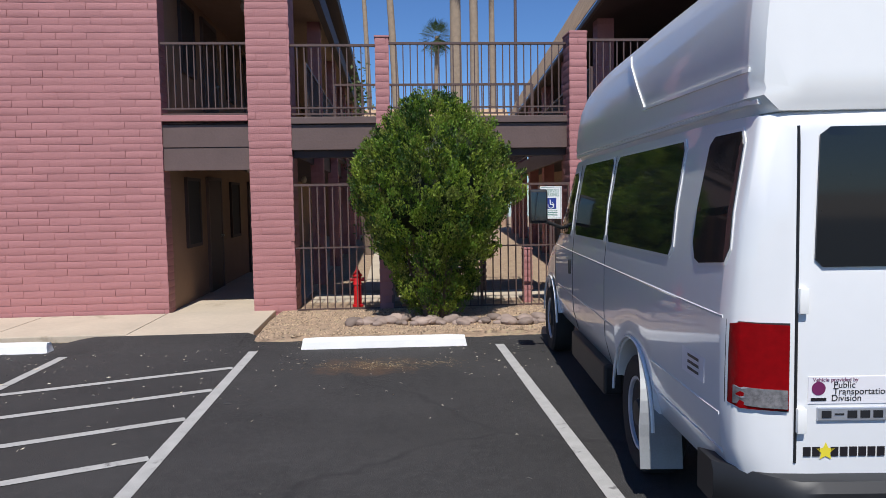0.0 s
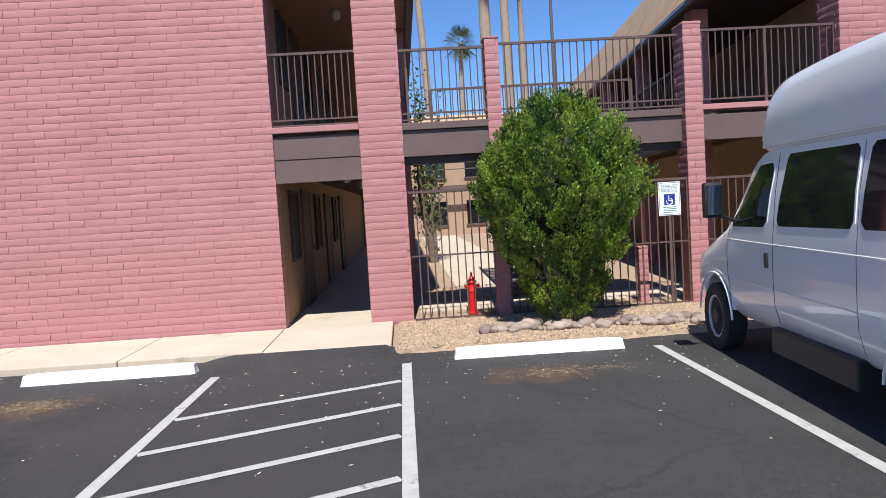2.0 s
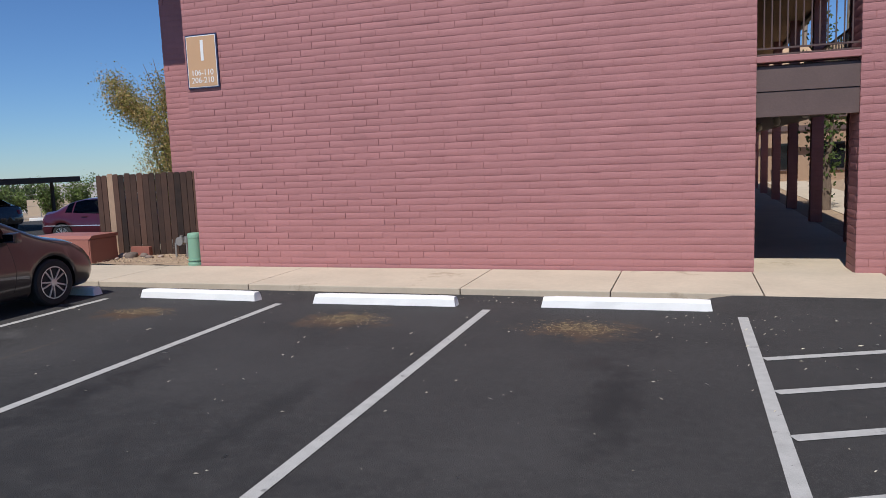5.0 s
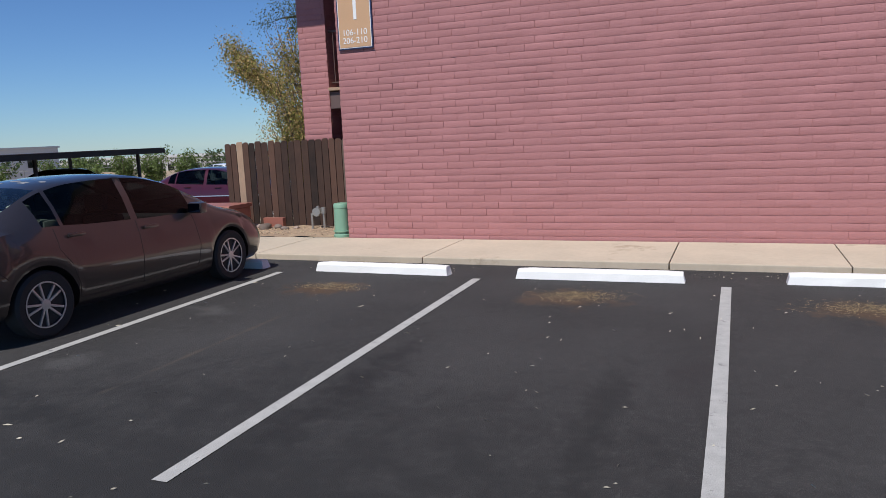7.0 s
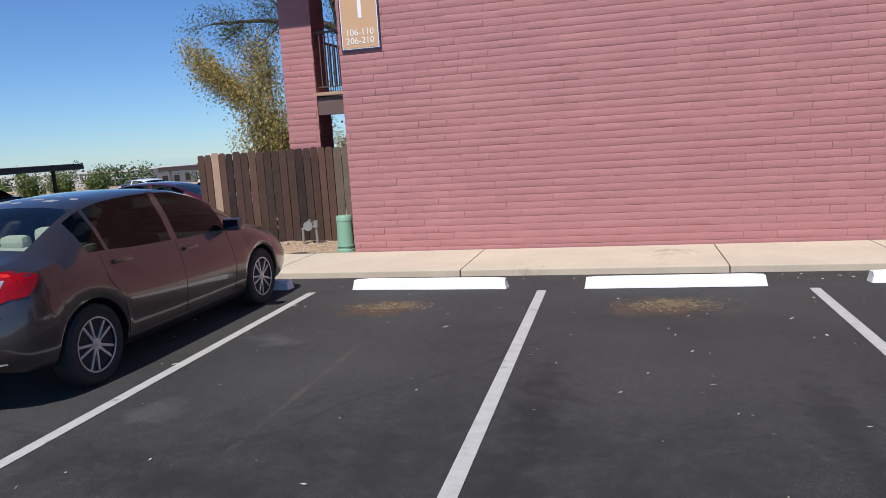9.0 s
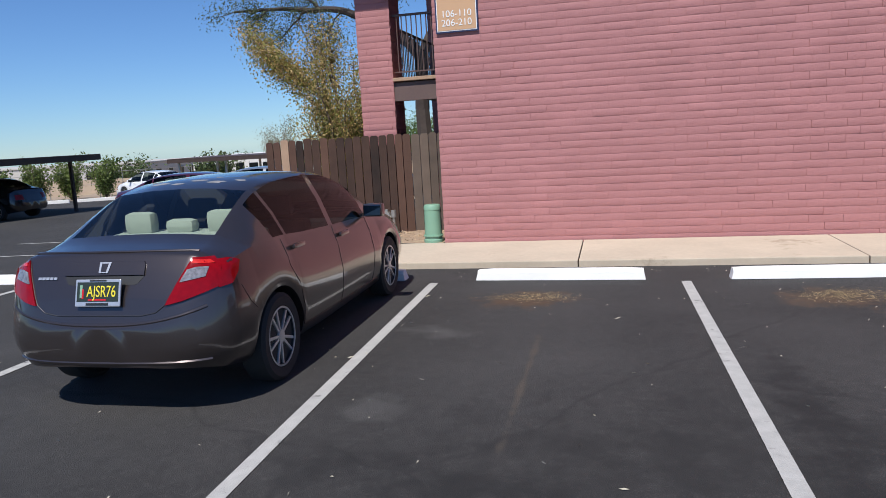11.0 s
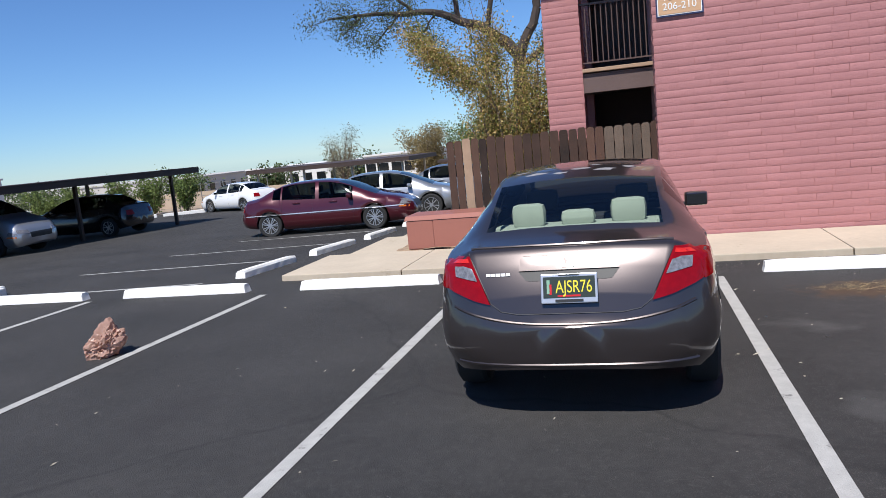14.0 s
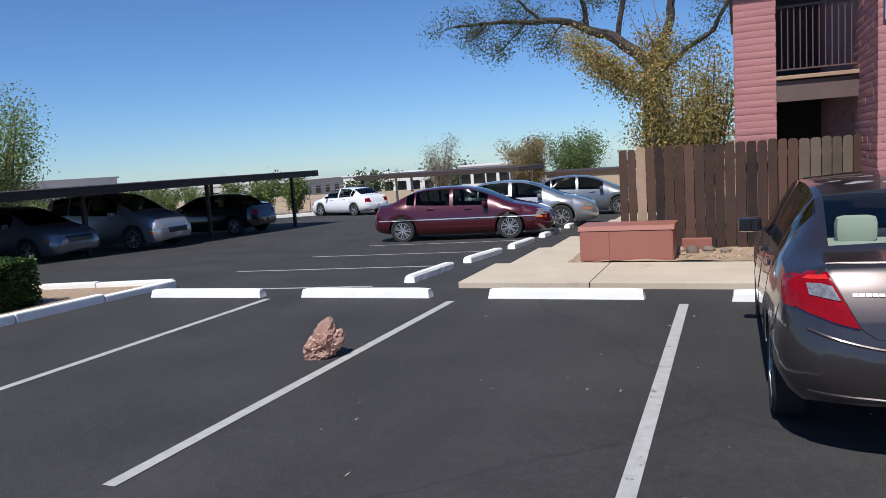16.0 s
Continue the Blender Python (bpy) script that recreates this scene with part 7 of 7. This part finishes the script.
for h in (0.1, 0.85, 1.55):
    bm = bmesh.new()
    rod(bm, (-52, 30, far_z(-52, 30) + h), (-35.5, 41.25, far_z(-35.5, 41.25) + h), 0.015, 5)
    part("rail", bm, M["galv"], cl)

# ---- palms and pole beyond the courtyard ----
def palm(x, y, h, r, lean, seed, label):
    ob = empty("palm_tree", label, "palm", "tall fan palms beyond the courtyard")
    bm = bmesh.new()
    p = [Vector((x, y, -0.8))]
    for k in range(1, 11):
        t = k / 10
        p.append(Vector((x + lean * t * t, y, -0.8 + (h + 0.8) * t)))
    for k in range(10):
        rod(bm, p[k], p[k + 1], r * (1.0 - 0.35 * k / 10), 12, r * (1.0 - 0.35 * (k + 1) / 10))
    part("trunk", bm, M["palm_bark"], ob, smooth=True)
    rs = np.random.RandomState(seed)
    top = p[-1]
    V, F = [], []
    for k in range(46):
        a = rs.uniform(0, 2 * np.pi)
        el = rs.uniform(-1.1, 1.2)
        d = Vector((math.cos(a) * math.cos(el), math.sin(a) * math.cos(el), math.sin(el)))
        base = top + d * 0.5
        c = top + d * 1.0
        side = d.cross(Vector((0, 0, 1))).normalized()
        for j in range(13):
            b = (j - 6) / 6 * 1.2
            e = c + (d * math.cos(b) + side * math.sin(b)) * 0.8 - Vector((0, 0, 0.25 * abs(b) + 0.15))
            w = side * 0.03
            n = len(V)
            V += [tuple(base), tuple(base.lerp(e, 0.6) + w), tuple(e), tuple(base.lerp(e, 0.6) - w)]
            F.append((n, n + 1, n + 2, n + 3))
    raw("crown", V, F, M["palm_leaf"], ob)
    return ob


M["palm_leaf"] = leaf_mat("palm_leaf", (0.07, 0.11, 0.035), 0.6)
palm(0.55, 45, 21, 0.26, -0.9, 1, "tall leaning fan palm with a bare trunk")
palm(4.1, 45, 22, 0.42, 0.0, 2, "thick-trunked tall fan palm")
palm(4.9, 42, 20, 0.30, -0.1, 3, "tall fan palm with a bare trunk")
palm(6.5, 46, 21, 0.22, -0.1, 4, "slim tall fan palm with a bare trunk")
palm(6.0, 50, 22, 0.18, -0.1, 5, "slim tall fan palm with a bare trunk")
palm(3.9, 62, 15.2, 0.24, 0.2, 6, "fan palm with a full crown")
palm(-1.4, 58, 20, 0.24, -0.5, 7, "tall fan palm with a bare trunk")
bm = bmesh.new()
rod(bm, (6.2, 36, -0.5), (6.2, 36, 13), 0.10, 10, 0.07)
thing("light_pole", bm, M["brown"], "tall brown light pole beyond the courtyard", "pole", smooth=True)
ctree = bush_tree("courtyard_tree", "slim grey-trunked tree in the courtyard", -0.75, 22, 0.0, 5.5, 0.9, (0.08, 0.12, 0.03), 1600, 140, 0.12, stems=3)

# ---- litter ----
rs = np.random.RandomState(17)
V, F = [], []
for k in range(760):
    if k < 330:
        x, y = rs.uniform(-17, 1.0), rs.uniform(1.5, 8.1)
    elif k < 560:
        x, y = rs.uniform(-4.5, 1.6), 8.7 - abs(rs.normal()) * 1.3
    else:
        x, y = rs.uniform(-12, 2), 8.95 - rs.normal() * 0.14
    L, a = rs.uniform(0.007, 0.022) * (2.0 if rs.uniform() < 0.10 else 1), rs.uniform(0, 6.28)
    d, s = Vector((math.cos(a), math.sin(a), 0)), Vector((-math.sin(a), math.cos(a), 0))
    c = Vector((x, y, gz(y) + 0.006))
    n = len(V)
    V += [tuple(c - d * L), tuple(c + s * L * 0.14 + Vector((0, 0, 0.008))), tuple(c + d * L + Vector((0, 0, rs.uniform(0, 0.012)))), tuple(c - s * L * 0.08)]
    F.append((n, n + 1, n + 2, n + 3))
raw("leaf_litter", V, F, mat("dry_leaf_litter", (0.48, 0.43, 0.33), 0.8, vary=0.2, scale=10, island=0.5), None, "scattered pale dry leaves on the asphalt", "stuff", "litter")
V, F = [], []
for cx, cy, w, h, m_ in ((-0.15, 7.36, 0.35, 0.12, 420), (-5.25, 7.5, 0.24, 0.15, 620), (-7.85, 7.55, 0.20, 0.14, 620), (-10.7, 7.52, 0.22, 0.10, 420), (-3.9, 9.28, 0.5, 0.05, 160), (-0.6, 8.95, 0.9, 0.12, 420)):
    for k in range(m_):
        c = Vector((cx + rs.normal() * w, cy + rs.normal() * h, gz(cy) + 0.006 + abs(rs.normal()) * 0.005))
        a, L = rs.uniform(0, 6.28), rs.uniform(0.015, 0.05)
        d, s = Vector((math.cos(a), math.sin(a), 0)) * L, Vector((-math.sin(a), math.cos(a), 0)) * 0.0022
        n = len(V)
        V += [tuple(c - d), tuple(c + s), tuple(c + d), tuple(c - s)]
        F.append((n, n + 1, n + 2, n + 3))
raw("straw_litter", V, F, mat("straw_litter", (0.34, 0.255, 0.135), 0.85, vary=0.2, scale=10, island=0.7), None, "brown pine-like straw caught on the stall stains", "stuff", "litter")
V, F = [], []
for k in range(9000):
    x, y = rs.uniform(-1.75, 3.7), rs.uniform(8.9, 10.95)
    if rs.uniform() < 0.12:
        x, y = rs.uniform(-16.4, -12.5), rs.uniform(11.2, 12.35)
    r = rs.uniform(0.006, 0.020)
    z = 0.038 + 0.018 * noise.noise(Vector((x, y, 0)) * 3.1)
    c = Vector((x, y, z if x > -3 else 0.06))
    n = len(V)
    a = rs.uniform(0, 6.28)
    for q in range(3):
        V.append((c.x + r * math.cos(a + 2.1 * q), c.y + r * math.sin(a + 2.1 * q), c.z - r * 0.4))
    V.append((c.x, c.y, c.z + r * 0.7))
    F += [(n, n + 1, n + 3), (n + 1, n + 2, n + 3), (n + 2, n, n + 3)]
raw("loose_gravel", V, F, mat("loose_gravel", (0.36, 0.26, 0.17), 0.9, vary=0.2, scale=10, island=0.6), None, "loose brown gravel and chips", "stuff", "gravel")

# ---- the single blocks, last ----
for job in BRICK_JOBS:
    brickwork(*job)
